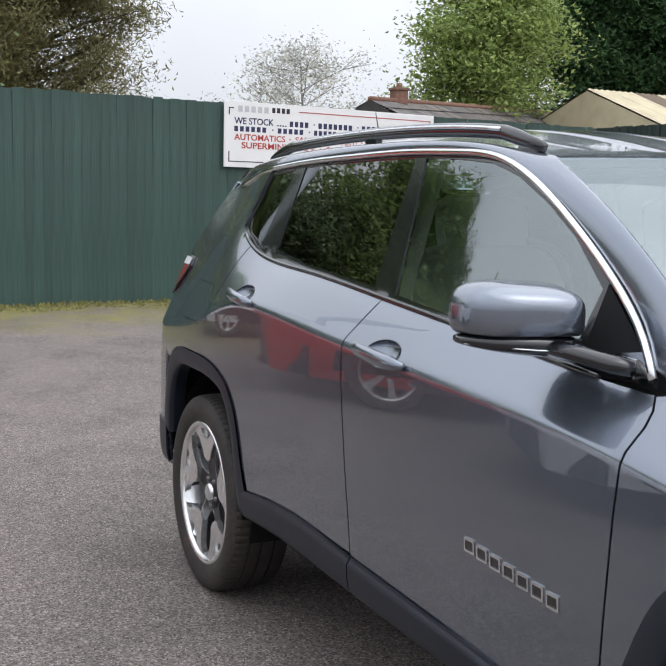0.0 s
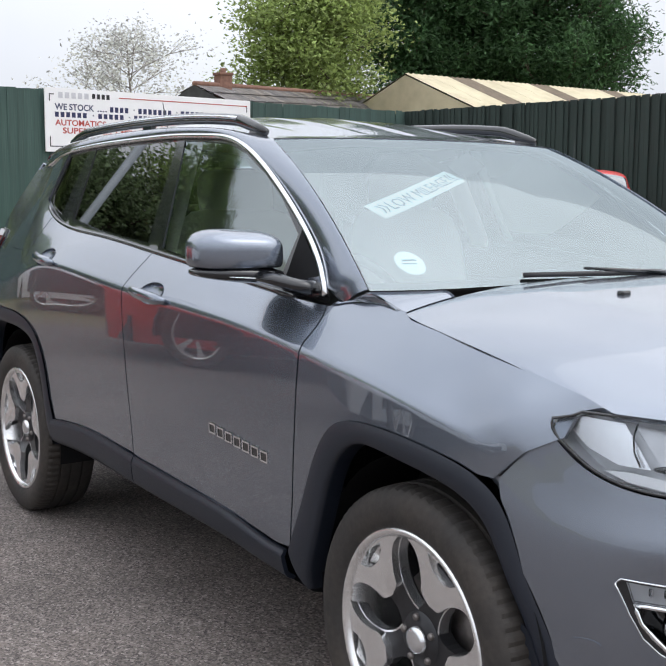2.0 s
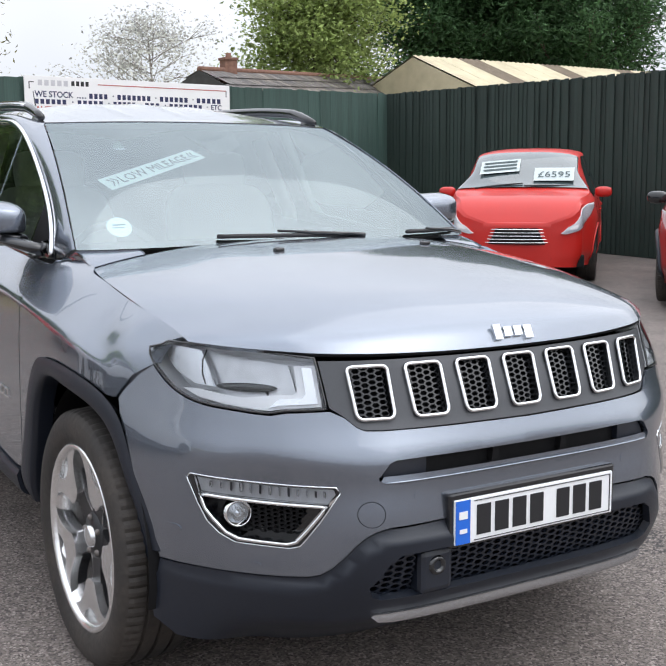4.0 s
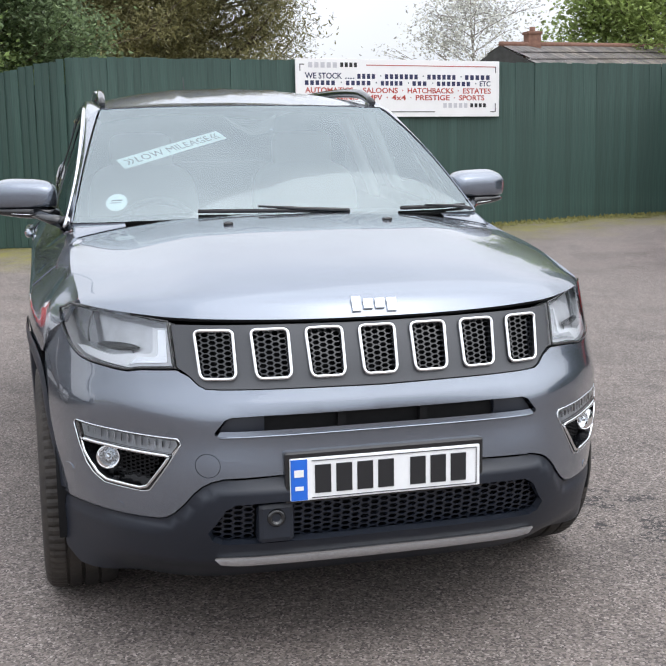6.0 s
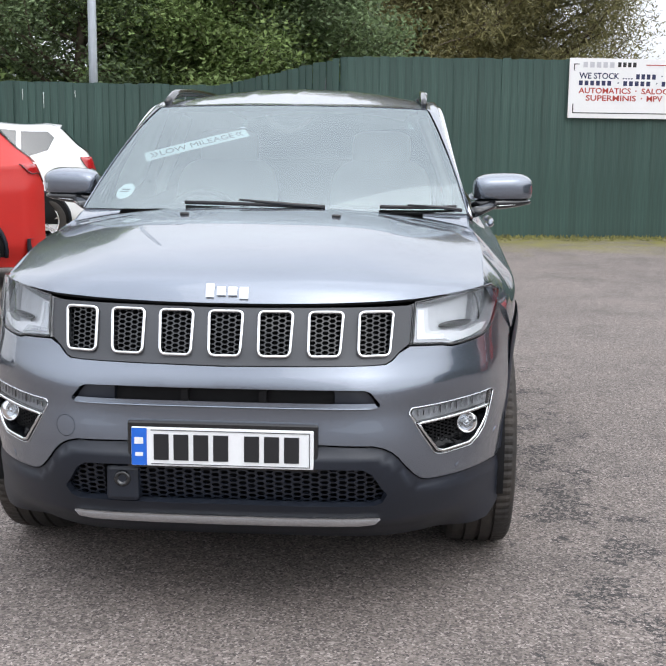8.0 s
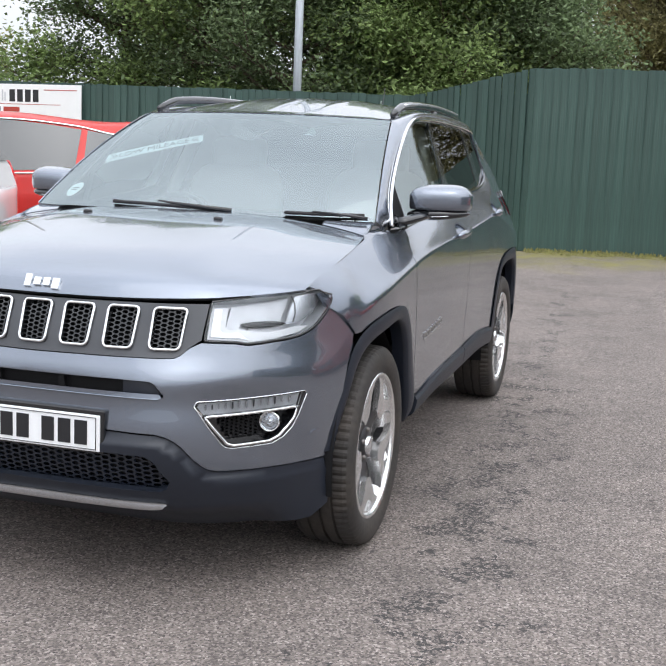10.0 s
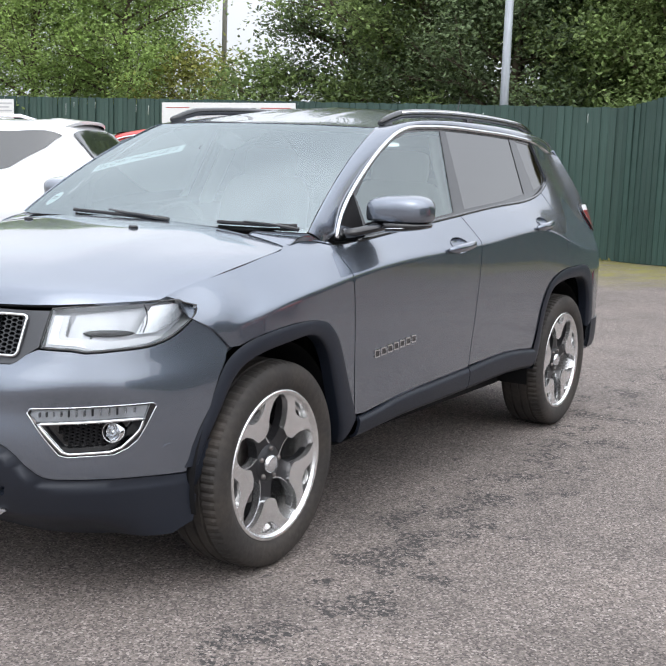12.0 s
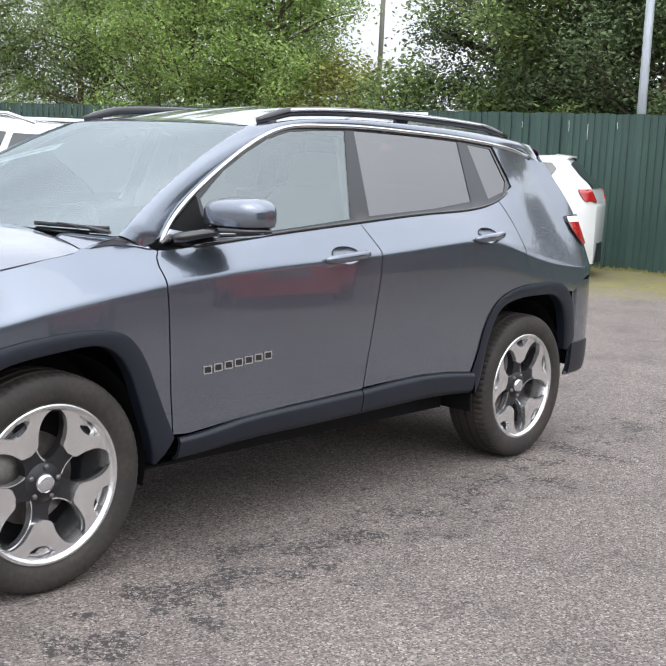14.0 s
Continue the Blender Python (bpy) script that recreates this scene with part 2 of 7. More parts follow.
def skin(outline, surf, step=0.03, holes=(), rim=0.012, lift=0.0, side=1, flip=False, name="panel", turn_in=0.0, lines=()):
    """A sheet of a surface cut to an outline in its own two coordinates, with turned-in edges. side -1 mirrors it across the middle."""
    from mathutils.geometry import delaunay_2d_cdt
    outline = dense(outline, step)
    holes = [dense(h, step) for h in holes]
    pts, edges = [], []
    for loop in (outline, *holes):
        base = len(pts)
        pts += [Vector(p) for p in loop]
        edges += [(base + i, base + (i + 1) % len(loop)) for i in range(len(loop))]
    us, vs = [p[0] for p in outline], [p[1] for p in outline]
    bounds = [Vector(p) for loop in (outline, *holes) for p in loop]
    ba = np.array([(p[0], p[1]) for p in bounds])
    nu, nv = int((max(us) - min(us)) / step) + 1, int((max(vs) - min(vs)) / step) + 1
    offs = (-.034, -.020, -.010, -.004, 0, .004, .010, .020, .034)
    for line in lines:
        for i in range(int((max(us) - min(us)) / .02)):
            u = min(us) + i * .02
            for d in offs:
                q = (u, line(u) + d)
                if inside(q, outline) and not any(inside(q, h) for h in holes) and ((ba - q) ** 2).sum(1).min() > .006 ** 2:
                    pts.append(Vector(q))
    for i in range(nu + 1):
        for j in range(nv + 1):
            q = (min(us) + (i + (0.5 if j % 2 else 0)) * step, min(vs) + j * step)
            if inside(q, outline) and not any(inside(q, h) for h in holes) and ((ba - q) ** 2).sum(1).min() > (0.55 * step) ** 2:
                if not any(abs(q[1] - line(q[0])) < .042 for line in lines):
                    pts.append(Vector(q))
    co, _, tris, *_ = delaunay_2d_cdt(pts, edges, [], 0, 1e-6)
    keep = []
    for f in tris:
        c = sum((co[i] for i in f), Vector((0, 0))) / len(f)
        if inside(c, outline) and not any(inside(c, h) for h in holes):
            keep.append(list(f))
    s = -1.0 if flip else 1.0
    place, norm = [], []
    for p in co:
        n = surf_normal(surf, p[0], p[1]) * s
        place.append(Vector(surf(p[0], p[1])) + n * lift)
        norm.append(n)
    faces = [f if not flip else f[::-1] for f in keep]
    # turned-in edge
    count = {}
    for f in faces:
        for a, b in zip(f, f[1:] + f[:1]):
            count[(a, b)] = 1
    border = [(a, b) for a, b in count if (b, a) not in count]
    if rim:
        for a, b in border:
            k = len(place)
            e = (place[b] - place[a]).normalized()
            na, nb = norm[a], norm[b]
            oa, ob_ = e.cross(na), e.cross(nb)
            place += [place[a].copy(), place[b].copy(), place[b] - nb * rim - ob_ * turn_in, place[a] - na * rim - oa * turn_in]
            norm += [oa, ob_, ob_, oa]
            faces.append([k + 3, k + 2, k + 1, k])
    if side < 0:
        place = [Vector((p.x, -p.y, p.z)) for p in place]
        norm = [Vector((n.x, -n.y, n.z)) for n in norm]
        faces = [f[::-1] for f in faces]
    return mesh_of(place, faces, norm, name=name)


def sheet(f, nu, nv, flip=False, side=1, rim=0.0, name="sheet", closed_u=False):
    """A grid of f(u, v), both 0 to 1, with its true normals."""
    place, norm, faces = [], [], []
    s = -1.0 if flip else 1.0
    for i in range(nu + 1):
        for j in range(nv + 1):
            u, v = i / nu, j / nv
            place.append(Vector(f(u, v)))
            e = 0.01
            a = Vector(f(min(1, u + e), v)) - Vector(f(max(0, u - e), v))
            b = Vector(f(u, min(1, v + e))) - Vector(f(u, max(0, v - e)))
            n = a.cross(b)
            norm.append((n.normalized() if n.length > 1e-12 else Vector((0, 0, 1))) * s)
    at = lambda i, j: i * (nv + 1) + j
    for i in range(nu):
        for j in range(nv):
            q = [at(i, j), at(i + 1, j), at(i + 1, j + 1), at(i, j + 1)]
            faces.append(q[::-1] if flip else q)
    if rim:
        loop = [at(i, 0) for i in range(nu)] + [at(nu, j) for j in range(nv)] + [at(i, nv) for i in range(nu, 0, -1)] + [at(0, j) for j in range(nv, 0, -1)]
        for a, b in zip(loop, loop[1:] + loop[:1]):
            k = len(place)
            e = (place[b] - place[a])
            o = e.normalized().cross(norm[a]) if e.length > 1e-9 else norm[a]
            o = o * s
            place += [place[a].copy(), place[b].copy(), place[b] - norm[b] * rim, place[a] - norm[a] * rim]
            norm += [o, o, o, o]
            q = [k + 3, k + 2, k + 1, k]
            faces.append(q[::-1] if flip else q)
    if side < 0:
        place = [Vector((p.x, -p.y, p.z)) for p in place]
        norm = [Vector((n.x, -n.y, n.z)) for n in norm]
        faces = [q[::-1] for q in faces]
    return mesh_of(place, faces, norm, name=name)


def tube(line, radius, sides=8, side=1, flat=1.0, closed=False, name="tube", up=(0, 0, 1)):
    """A rod along a line; radius a number or a function of 0..1; flat squeezes it along up."""
    pts = [Vector(p) for p in line]
    n = len(pts)
    verts, faces = [], []
    for i, p in enumerate(pts):
        d = (pts[(i + 1) % n] - pts[i - 1]) if closed else (pts[min(n - 1, i + 1)] - pts[max(0, i - 1)])
        d.normalize()
        a = d.cross(Vector(up))
        a = a.normalized() if a.length > 1e-6 else d.orthogonal().normalized()
        b = a.cross(d)
        r = radius(i / (n - 1)) if callable(radius) else radius
        for k in range(sides):
            w = 2 * math.pi * k / sides
            verts.append(p + a * (r * math.cos(w)) + b * (r * flat * math.sin(w)))
    m = n if closed else n - 1
    for i in range(m):
        for k in range(sides):
            q = [i * sides + k, i * sides + (k + 1) % sides, ((i + 1) % n) * sides + (k + 1) % sides, ((i + 1) % n) * sides + k]
            faces.append(q)
    if not closed:
        faces += [list(range(sides))[::-1], [(n - 1) * sides + k for k in range(sides)]]
    if side < 0:
        verts = [Vector((p.x, -p.y, p.z)) for p in verts]
        faces = [f[::-1] for f in faces]
    me = mesh_of(verts, faces, name=name)
    return me


def rounded_box(cx, cy, cz, lx, ly, lz, r=0.01, seg=2, name="block"):
    bm = bmesh.new()
    bmesh.ops.create_cube(bm, size=1)
    for v in bm.verts:
        v.co = (cx + v.co.x * lx, cy + v.co.y * ly, cz + v.co.z * lz)
    if r:
        bmesh.ops.bevel(bm, geom=bm.edges[:], offset=min(r, 0.49 * min(lx, ly, lz)), segments=seg, affect="EDGES", profile=0.5)
    for f in bm.faces:
        f.smooth = False
    return bm


def lathe(profile, steps=48, axis="y", name="lathe"):
    """Turns (radius, height) pairs round an axis."""
    verts, faces, n = [], [], len(profile)
    for i in range(steps):
        w = 2 * math.pi * i / steps
        for r, h in profile:
            verts.append((r * math.cos(w), h, r * math.sin(w)) if axis == "y" else (r * math.cos(w), r * math.sin(w), h))
    for i in range(steps):
        for j in range(n - 1):
            q = [i * n + j, ((i + 1) % steps) * n + j, ((i + 1) % steps) * n + j + 1, i * n + j + 1]
            faces.append(q)
    return mesh_of(verts, faces, name=name)


def words(text, size, material, parent, m, name="lettering", extrude=0.001, align="LEFT", width=None, shear=0.0):
    """Letters as a mesh at the pose m, which faces its own z; width stretches the line to a length."""
    cu = bpy.data.curves.new(name, "FONT")
    cu.body, cu.size, cu.extrude, cu.align_x, cu.align_y, cu.shear = text, size, extrude, align, "CENTER", shear
    cu.resolution_u, cu.offset = 3, size * .018
    tmp = bpy.data.objects.new("tmp", cu)
    scene.collection.objects.link(tmp)
    me = bpy.data.meshes.new_from_object(tmp.evaluated_get(bpy.context.evaluated_depsgraph_get()))
    bpy.data.objects.remove(tmp)
    me.name = name
    if width and me.vertices:
        xs = [v.co.x for v in me.vertices]
        k = width / (max(xs) - min(xs))
        x0 = min(xs)
        for v in me.vertices:
            v.co.x = (v.co.x - x0) * k
    me.transform(m)
    return part(name, me, material, parent)


def bars_mesh(spec, m, depth=0.001):
    """Plain bars (x0, x1, y0, y1) as one thin mesh at the pose m."""
    verts, faces = [], []
    for x0, x1, y0, y1 in spec:
        k = len(verts)
        verts += [(x0, y0, depth), (x1, y0, depth), (x1, y1, depth), (x0, y1, depth), (x0, y0, -depth), (x1, y0, -depth), (x1, y1, -depth), (x0, y1, -depth)]
        faces += [[k, k + 1, k + 2, k + 3], [k + 7, k + 6, k + 5, k + 4], [k, k + 4, k + 5, k + 1], [k + 1, k + 5, k + 6, k + 2], [k + 2, k + 6, k + 7, k + 3], [k + 3, k + 7, k + 4, k]]
    me = mesh_of(verts, faces, smooth=False)
    me.transform(m)
    return me


# ---- the grey sport-utility car: shape ----
crease_z = spline([(-2.1, .90), (-1.7, .93), (-1.35, .985), (-1.0, 1.066), (-.69, 1.064), (-.16, 1.026), (.45, 1.003), (.80, .978), (1.05, .946), (1.35, .903), (1.6, .838), (1.8, .745)])
crease_y = spline([(-2.12, .722), (-2.0, .795), (-1.8, .840), (-1.5, .862), (-1.15, .865), (-.8, .858), (-.3, .856), (.4, .858), (.9, .858), (1.15, .862), (1.4, .858), (1.6, .826), (1.8, .765)])
low = spline([(0, 0), (.1, .0025), (.2, .0046), (.35, .0062), (.5, .0060), (.64, .0042), (.76, .0030), (.84, -.002), (.92, -.018), (1, -.046)])
high = spline([(0, 0), (.15, .0125), (.35, .0285), (.6, .049), (.8, .066), (1, .085)])
belt_z = spline([(-2.0, 1.40), (-1.4, 1.33), (-1.25, 1.265), (-1.05, 1.215), (-.7, 1.19), (-.13, 1.150), (.4, 1.105), (.85, 1.065), (1.15, 1.062), (1.4, 1.03), (1.6, .998), (1.82, .945)])


def cabin_y(x, z):
    return .756 - .36 * (z - 1.149) - .045 * ss(.1, .85, x) - .085 * ss(-1.2, -1.75, x) * ss(1.1, 1.45, z)


def belt_y(x):
    return cabin_y(x, belt_z(x)) if x < .85 else cabin_y(.85, belt_z(.85)) + (.724 - cabin_y(.85, belt_z(.85))) * ss(.85, 1.15, x)


def raw_side(x, z):
    zc, yc = crease_z(x), crease_y(x)
    if z <= zc:
        return yc + low((zc - z) / (zc - .30))
    zb = belt_z(x)
    if z <= zb or x > .9:
        t = (z - zc) / (zb - zc)
        k = high(t) / .085
        k += (max(0, t) ** 2.3 - k) * ss(1.45, 1.65, x)
        return yc - (yc - belt_y(x)) * k
    return cabin_y(x, z)


def side_y(x, z):
    """Half width of the car at a length and a height; the shoulder line is a soft fold."""
    gap = abs(z - crease_z(x))
    w = max(.007 if gap < .03 else 0, .040 * ss(-1.27, -1.5, x) * ss(.98, 1.10, z))
    if w == 0:
        return raw_side(x, z)
    return sum(k * raw_side(x, z + d * w) for k, d in ((1, -2), (2, -1), (3, 0), (2, 1), (1, 2))) / 9


LEVELS = (.22, .41, .62, .80, .94)
NOSE = [spline(p) for p in (
    [(0, 2.09), (.3, 2.085), (.45, 2.06), (.58, 1.98), (.68, 1.88), (.76, 1.77), (.81, 1.67), (.84, 1.58)],
    [(0, 2.20), (.3, 2.195), (.45, 2.165), (.58, 2.08), (.68, 1.97), (.745, 1.86), (.785, 1.765), (.825, 1.62)],
    [(0, 2.20), (.3, 2.195), (.44, 2.170), (.52, 2.125), (.60, 2.06), (.68, 1.975), (.745, 1.885), (.785, 1.79), (.825, 1.65)],
    [(0, 2.178), (.3, 2.156), (.45, 2.116), (.538, 2.078), (.617, 2.022), (.692, 1.93), (.752, 1.81), (.80, 1.67)],
    [(0, 2.12), (.3, 2.105), (.465, 2.07), (.52, 2.035), (.65, 1.895), (.72, 1.81), (.772, 1.707), (.80, 1.62)])]


def nose_x(y, z):
    """Length of the nose at a width and a height."""
    y = abs(y)
    return spline(list(zip(LEVELS, [f(y) for f in NOSE])))(z) + .017 * math.exp(-((z - .692) / .052) ** 2) * ss(.84, .70, y)


SIDE = lambda x, z: (x, side_y(x, z), z)
FRONT = lambda y, z: (nose_x(y, z), y, z)

# lines on the side (length, height)
DOOR_LEAD = [(.858, 1.062), (.885, 1.04), (.898, 1.015), (.905, .956), (.898, .866), (.893, .746), (.884, .593), (.868, .445)]
DOOR_FOOT = [(.85, .434), (.743, .440), (.597, .459), (.326, .475), (.022, .485), (-.106, .489), (-.312, .500), (-.499, .504), (-.70, .495), (-.86, .479)]
DOOR_SEAM = [(-.160, 1.140), (-.203, 1.04), (-.192, .929), (-.172, .822), (-.135, .62), (-.115, .494)]
ARCH_R_OUT = [(-.87, .479), (-.905, .56), (-.948, .685), (-1.027, .782), (-1.156, .837), (-1.275, .855), (-1.44, .858), (-1.59, .85), (-1.69, .80), (-1.75, .70), (-1.79, .56)]
ARCH_R_IN = [(-.93, .36), (-.955, .50), (-1.0, .66), (-1.071, .755), (-1.16, .785), (-1.26, .797), (-1.43, .799), (-1.55, .79), (-1.63, .745), (-1.685, .65), (-1.715, .50)]
ARCH_F_OUT = [(1.765, .425), (1.74, .49), (1.682, .608), (1.614, .746), (1.555, .785), (1.464, .810), (1.292, .829), (1.177, .828), (1.085, .807), (1.019, .744), (.962, .633), (.868, .434)]
ARCH_F_IN = [(1.715, .425), (1.69, .49), (1.635, .60), (1.575, .70), (1.52, .735), (1.45, .755), (1.294, .776), (1.16, .772), (1.10, .735), (1.028, .612), (.985, .50), (.93, .345)]
CHROME_LINE = [(.842, 1.085), (.80, 1.135), (.657, 1.252), (.50, 1.352), (.372, 1.424), (.25, 1.479), (.14, 1.510), (-.03, 1.525), (-.259, 1.533), (-.61, 1.531), (-1.006, 1.521), (-1.30, 1.503), (-1.545, 1.482), (-1.70, 1.455)]
BELT = [(x, belt_z(x)) for x in (.842, .7, .5, .28, .05, -.16, -.44, -.7, -.9, -1.05, -1.2, -1.29, -1.36)]

suv = thing("parked_suv", "grey metallic sport-utility car with black cladding, clean, parked on tarmac", "car")


def both(name, maker, material, parent, label=""):
    """The same part on the left and on the right."""
    return [part(name, maker(s), material, parent, label) for s in (1, -1)]


# floor pan and inner body, dark and closed, so that gaps and arches look into shade
def inner_shell():
    sec = []
    for x in (-2.0, -1.72, -1.70, -.95, -.93, .92, .94, 1.74, 1.76, 1.98):
        w = min(side_y(x, .7), .84) - .035 if -1.9 < x < 1.8 else .60
        arch = -1.72 < x < -.94 or .93 < x < 1.75
        sec.append((x, .58 if arch else min(w, .66), w))
    verts, faces = [], []
    for x, wl, wu in sec:
        top = 1.0 if x < .95 else .90 if x < 1.8 else .80
        for s in (1, -1):
            verts += [(x, s * wl, .27), (x, s * wl, .82), (x, s * (wu if wl == wu else .60), .84), (x, s * .6, top)]
    for i in range(len(sec) - 1):
        a, b = i * 8, i * 8 + 8
        for o in (0, 4):
            for k in range(3):
                faces.append([a + o + k, a + o + k + 1, b + o + k + 1, b + o + k])
        faces += [[a, b, b + 4, a + 4], [a + 3, a + 7, b + 7, b + 3]]
    n = len(sec) * 8 - 8
    faces += [[0, 1, 2, 3, 7, 6, 5, 4], [n, n + 4, n + 5, n + 6, n + 7, n + 3, n + 2, n + 1]]
    return mesh_of(verts, faces, smooth=False)


part("underbody", inner_shell(), DARK, suv, "unlit black underbody")
for cx in (1.345, -1.345):
    def liner(s, cx=cx):
        return sheet(lambda u, v: (cx + .40 * math.cos(math.pi * (u * 1.16 - .08)), .52 + .29 * v, .37 + .40 * math.sin(math.pi * (u * 1.16 - .08))), 28, 2, side=s)
    both("arch_liner", liner, DARK, suv)

# doors
GRIPS = ((.140, -.128, 1.016, 1.034), (-.842, -1.105, 1.078, 1.096))


def cup_of(x0, x1, z0, z1, k=1.0):
    xc, zc = (x0 + x1) / 2, (z0 + z1) / 2 + .004
    return [(xc + .085 * k * math.cos(a), zc + .034 * k * math.sin(a)) for a in np.linspace(0, 2 * math.pi, 20, endpoint=False)]


for s in (1, -1):
    front_line = DOOR_LEAD + [(.80, .440)] + DOOR_FOOT[2:5] + [(-.108, .4885)] + DOOR_SEAM[::-1][:-1] + [(-.160, 1.147)] + [(x, belt_z(x) - .004) for x in (-.05, .15, .35, .55, .72, .84)]
    rear_line = [(p[0] - .006, p[1]) for p in [(-.160, 1.147)] + DOOR_SEAM[1:]] + DOOR_FOOT[6:] + ARCH_R_OUT[1:6] + [(-1.262, .98), (-1.255, 1.07), (-1.235, 1.15), (-1.20, 1.240), (-1.05, 1.211)] + [(x, belt_z(x) - .004) for x in (-.9, -.7, -.44, -.25)]
    door = part("front_door", skin(front_line, SIDE, .024, holes=[cup_of(*GRIPS[0])], rim=.014, side=s, flip=True, lines=[crease_z]), PAINT, suv)
    back = part("rear_door", skin(rear_line, SIDE, .024, holes=[cup_of(*GRIPS[1])], rim=.014, side=s, flip=True, lines=[crease_z]), PAINT, suv)
    for owner, (x0, x1, z0, z1) in ((door, GRIPS[0]), (back, GRIPS[1])):
        xc, zc = (x0 + x1) / 2, (z0 + z1) / 2 + .004
        def bowl(x, z, xc=xc, zc=zc):
            return (x, side_y(x, z) - .030 * max(0, 1 - ((x - xc) / .0855) ** 2 - ((z - zc) / .0345) ** 2) ** .6, z)
        part("handle_cup", skin(cup_of(x0, x1, z0, z1), bowl, .010, rim=0, side=s, flip=True), PAINT, owner)
        line = []
        for i in range(13):
            q = i / 12
            x, z = x0 + (x1 - x0) * q, z0 + (z1 - z0) * q
            line.append((x, side_y(x, z) + .008 + .016 * math.sin(math.pi * q) ** .6, z))
        part("door_handle", tube(line, lambda q: .007 + .0075 * min(1, 6 * q, 6 * (1 - q)), 10, side=s, flat=1.25), PAINT, owner, "grey painted pull handle")
    # raised model name on the front door, as plain chrome-edged blocks
    for k in range(7):
        xs = .752 - k * .0485 if s > 0 else .432 + k * .0485
        d = -1 if s > 0 else 1
        z = .640 + .026 * (.752 - xs) / .32
        quad = lambda i: [(xs + d * (i + .006), z + i), (xs + d * (.043 - i + .002), z + i), (xs + d * (.043 - i), z + .030 - i), (xs + d * (i + .004), z + .030 - i)][::-d]
        plate_ = part("badge_block", skin(quad(0), SIDE, .012, holes=[quad(.0048)], rim=.005, lift=.004, side=s, flip=True), CHROME, door, "small raised chrome badge block")
        part("badge_fill", skin(quad(.004), SIDE, .02, rim=0, lift=.002, side=s, flip=True), GLOSS_BLACK, plate_)

# front wings
WING = [(.866, 1.060)] + [(p[0] + .006, p[1]) for p in DOOR_LEAD[1:]] + ARCH_F_OUT[::-1][1:7] + [(1.50, .803), (1.56, .785), (1.60, .783), (1.665, .847), (1.735, .885), (1.745, .935), (1.79, .9485), (1.743, .962), (1.567, .9985), (1.381, 1.028), (1.25, 1.047), (1.19, 1.056), (1.16, 1.068), (1.150, 1.072), (1.02, 1.080), (.93, 1.073)]
both("corner_return", lambda s: skin([(1.545, .80), (1.60, .765), (1.68, .615), (1.76, .43), (1.80, .43), (1.75, .60), (1.72, .80), (1.715, .89), (1.64, .83)], SIDE, .03, rim=.004, lift=-.019, side=s, flip=True), PAINT, suv)
both("lower_return", lambda s: skin([(1.66, .50), (1.74, .455), (1.80, .44), (1.81, .26), (1.72, .25), (1.69, .40)], SIDE, .03, rim=.004, lift=-.008, side=s, flip=True), CLADDING, suv)
both("front_wing", lambda s: skin(WING, SIDE, .024, rim=.014, side=s, flip=True, lines=[crease_z]), PAINT, suv)
# rear quarter
rear_x = spline([(.30, -2.00), (.60, -2.03), (.85, -2.03), (1.0, -2.005), (1.15, -1.975), (1.30, -1.905), (1.435, -1.83), (1.53, -1.77)])
QUARTER = [(-1.268, .856), (-1.268, .98), (-1.261, 1.07), (-1.241, 1.15), (-1.206, 1.243), (-1.30, 1.288), (-1.365, 1.31), (-1.352, 1.36), (-1.30, 1.44), (-1.262, 1.503), (-1.31, 1.500), (-1.545, 1.478), (-1.70, 1.452), (-1.83, 1.435), (rear_x(1.37), 1.37), (rear_x(1.30), 1.30), (rear_x(1.22), 1.22), (rear_x(1.15), 1.15), (rear_x(1.08), 1.08), (rear_x(1.0), 1.0), (rear_x(.92), .92), (-1.98, .88), (-1.84, .845), (-1.76, .80), (-1.70, .80), (-1.60, .848), (-1.44, .858)]
fuel = [(-1.60, 1.10), (-1.345, 1.10), (-1.30, 1.06), (-1.31, 1.0), (-1.36, .968), (-1.57, .965), (-1.62, .99), (-1.635, 1.05)]
for s in (1, -1):
    q = part("rear_quarter", skin(QUARTER, SIDE, .024, rim=.012, side=s, flip=True, holes=[fuel] if s < 0 else (), lines=[crease_z]), PAINT, suv)
    if s < 0:
        inner = [(-1.4675 + (x + 1.4675) * .985, 1.033 + (z - 1.033) * .972) for x, z in fuel]
        part("fuel_flap", skin(inner, SIDE, .03, rim=.012, side=s, flip=True), PAINT, q)

# rear corner, bumper and tailgate
def TAIL(y, z):
    """The tail closes the two sides: flush with them at the corners, bowed in between."""
    half = side_y(rear_x(z), z) - .004
    return (rear_x(z) - .13 * (1 - min(1.0, abs(y / half)) ** 3), y, z)


def across(z0, z1, k=1.0, n=6):
    zs = [z0 + (z1 - z0) * i / n for i in range(n + 1)]
    return [(-k * (side_y(rear_x(z), z) - .004), z) for z in zs[::-1]] + [(k * (side_y(rear_x(z), z) - .004), z) for z in zs]


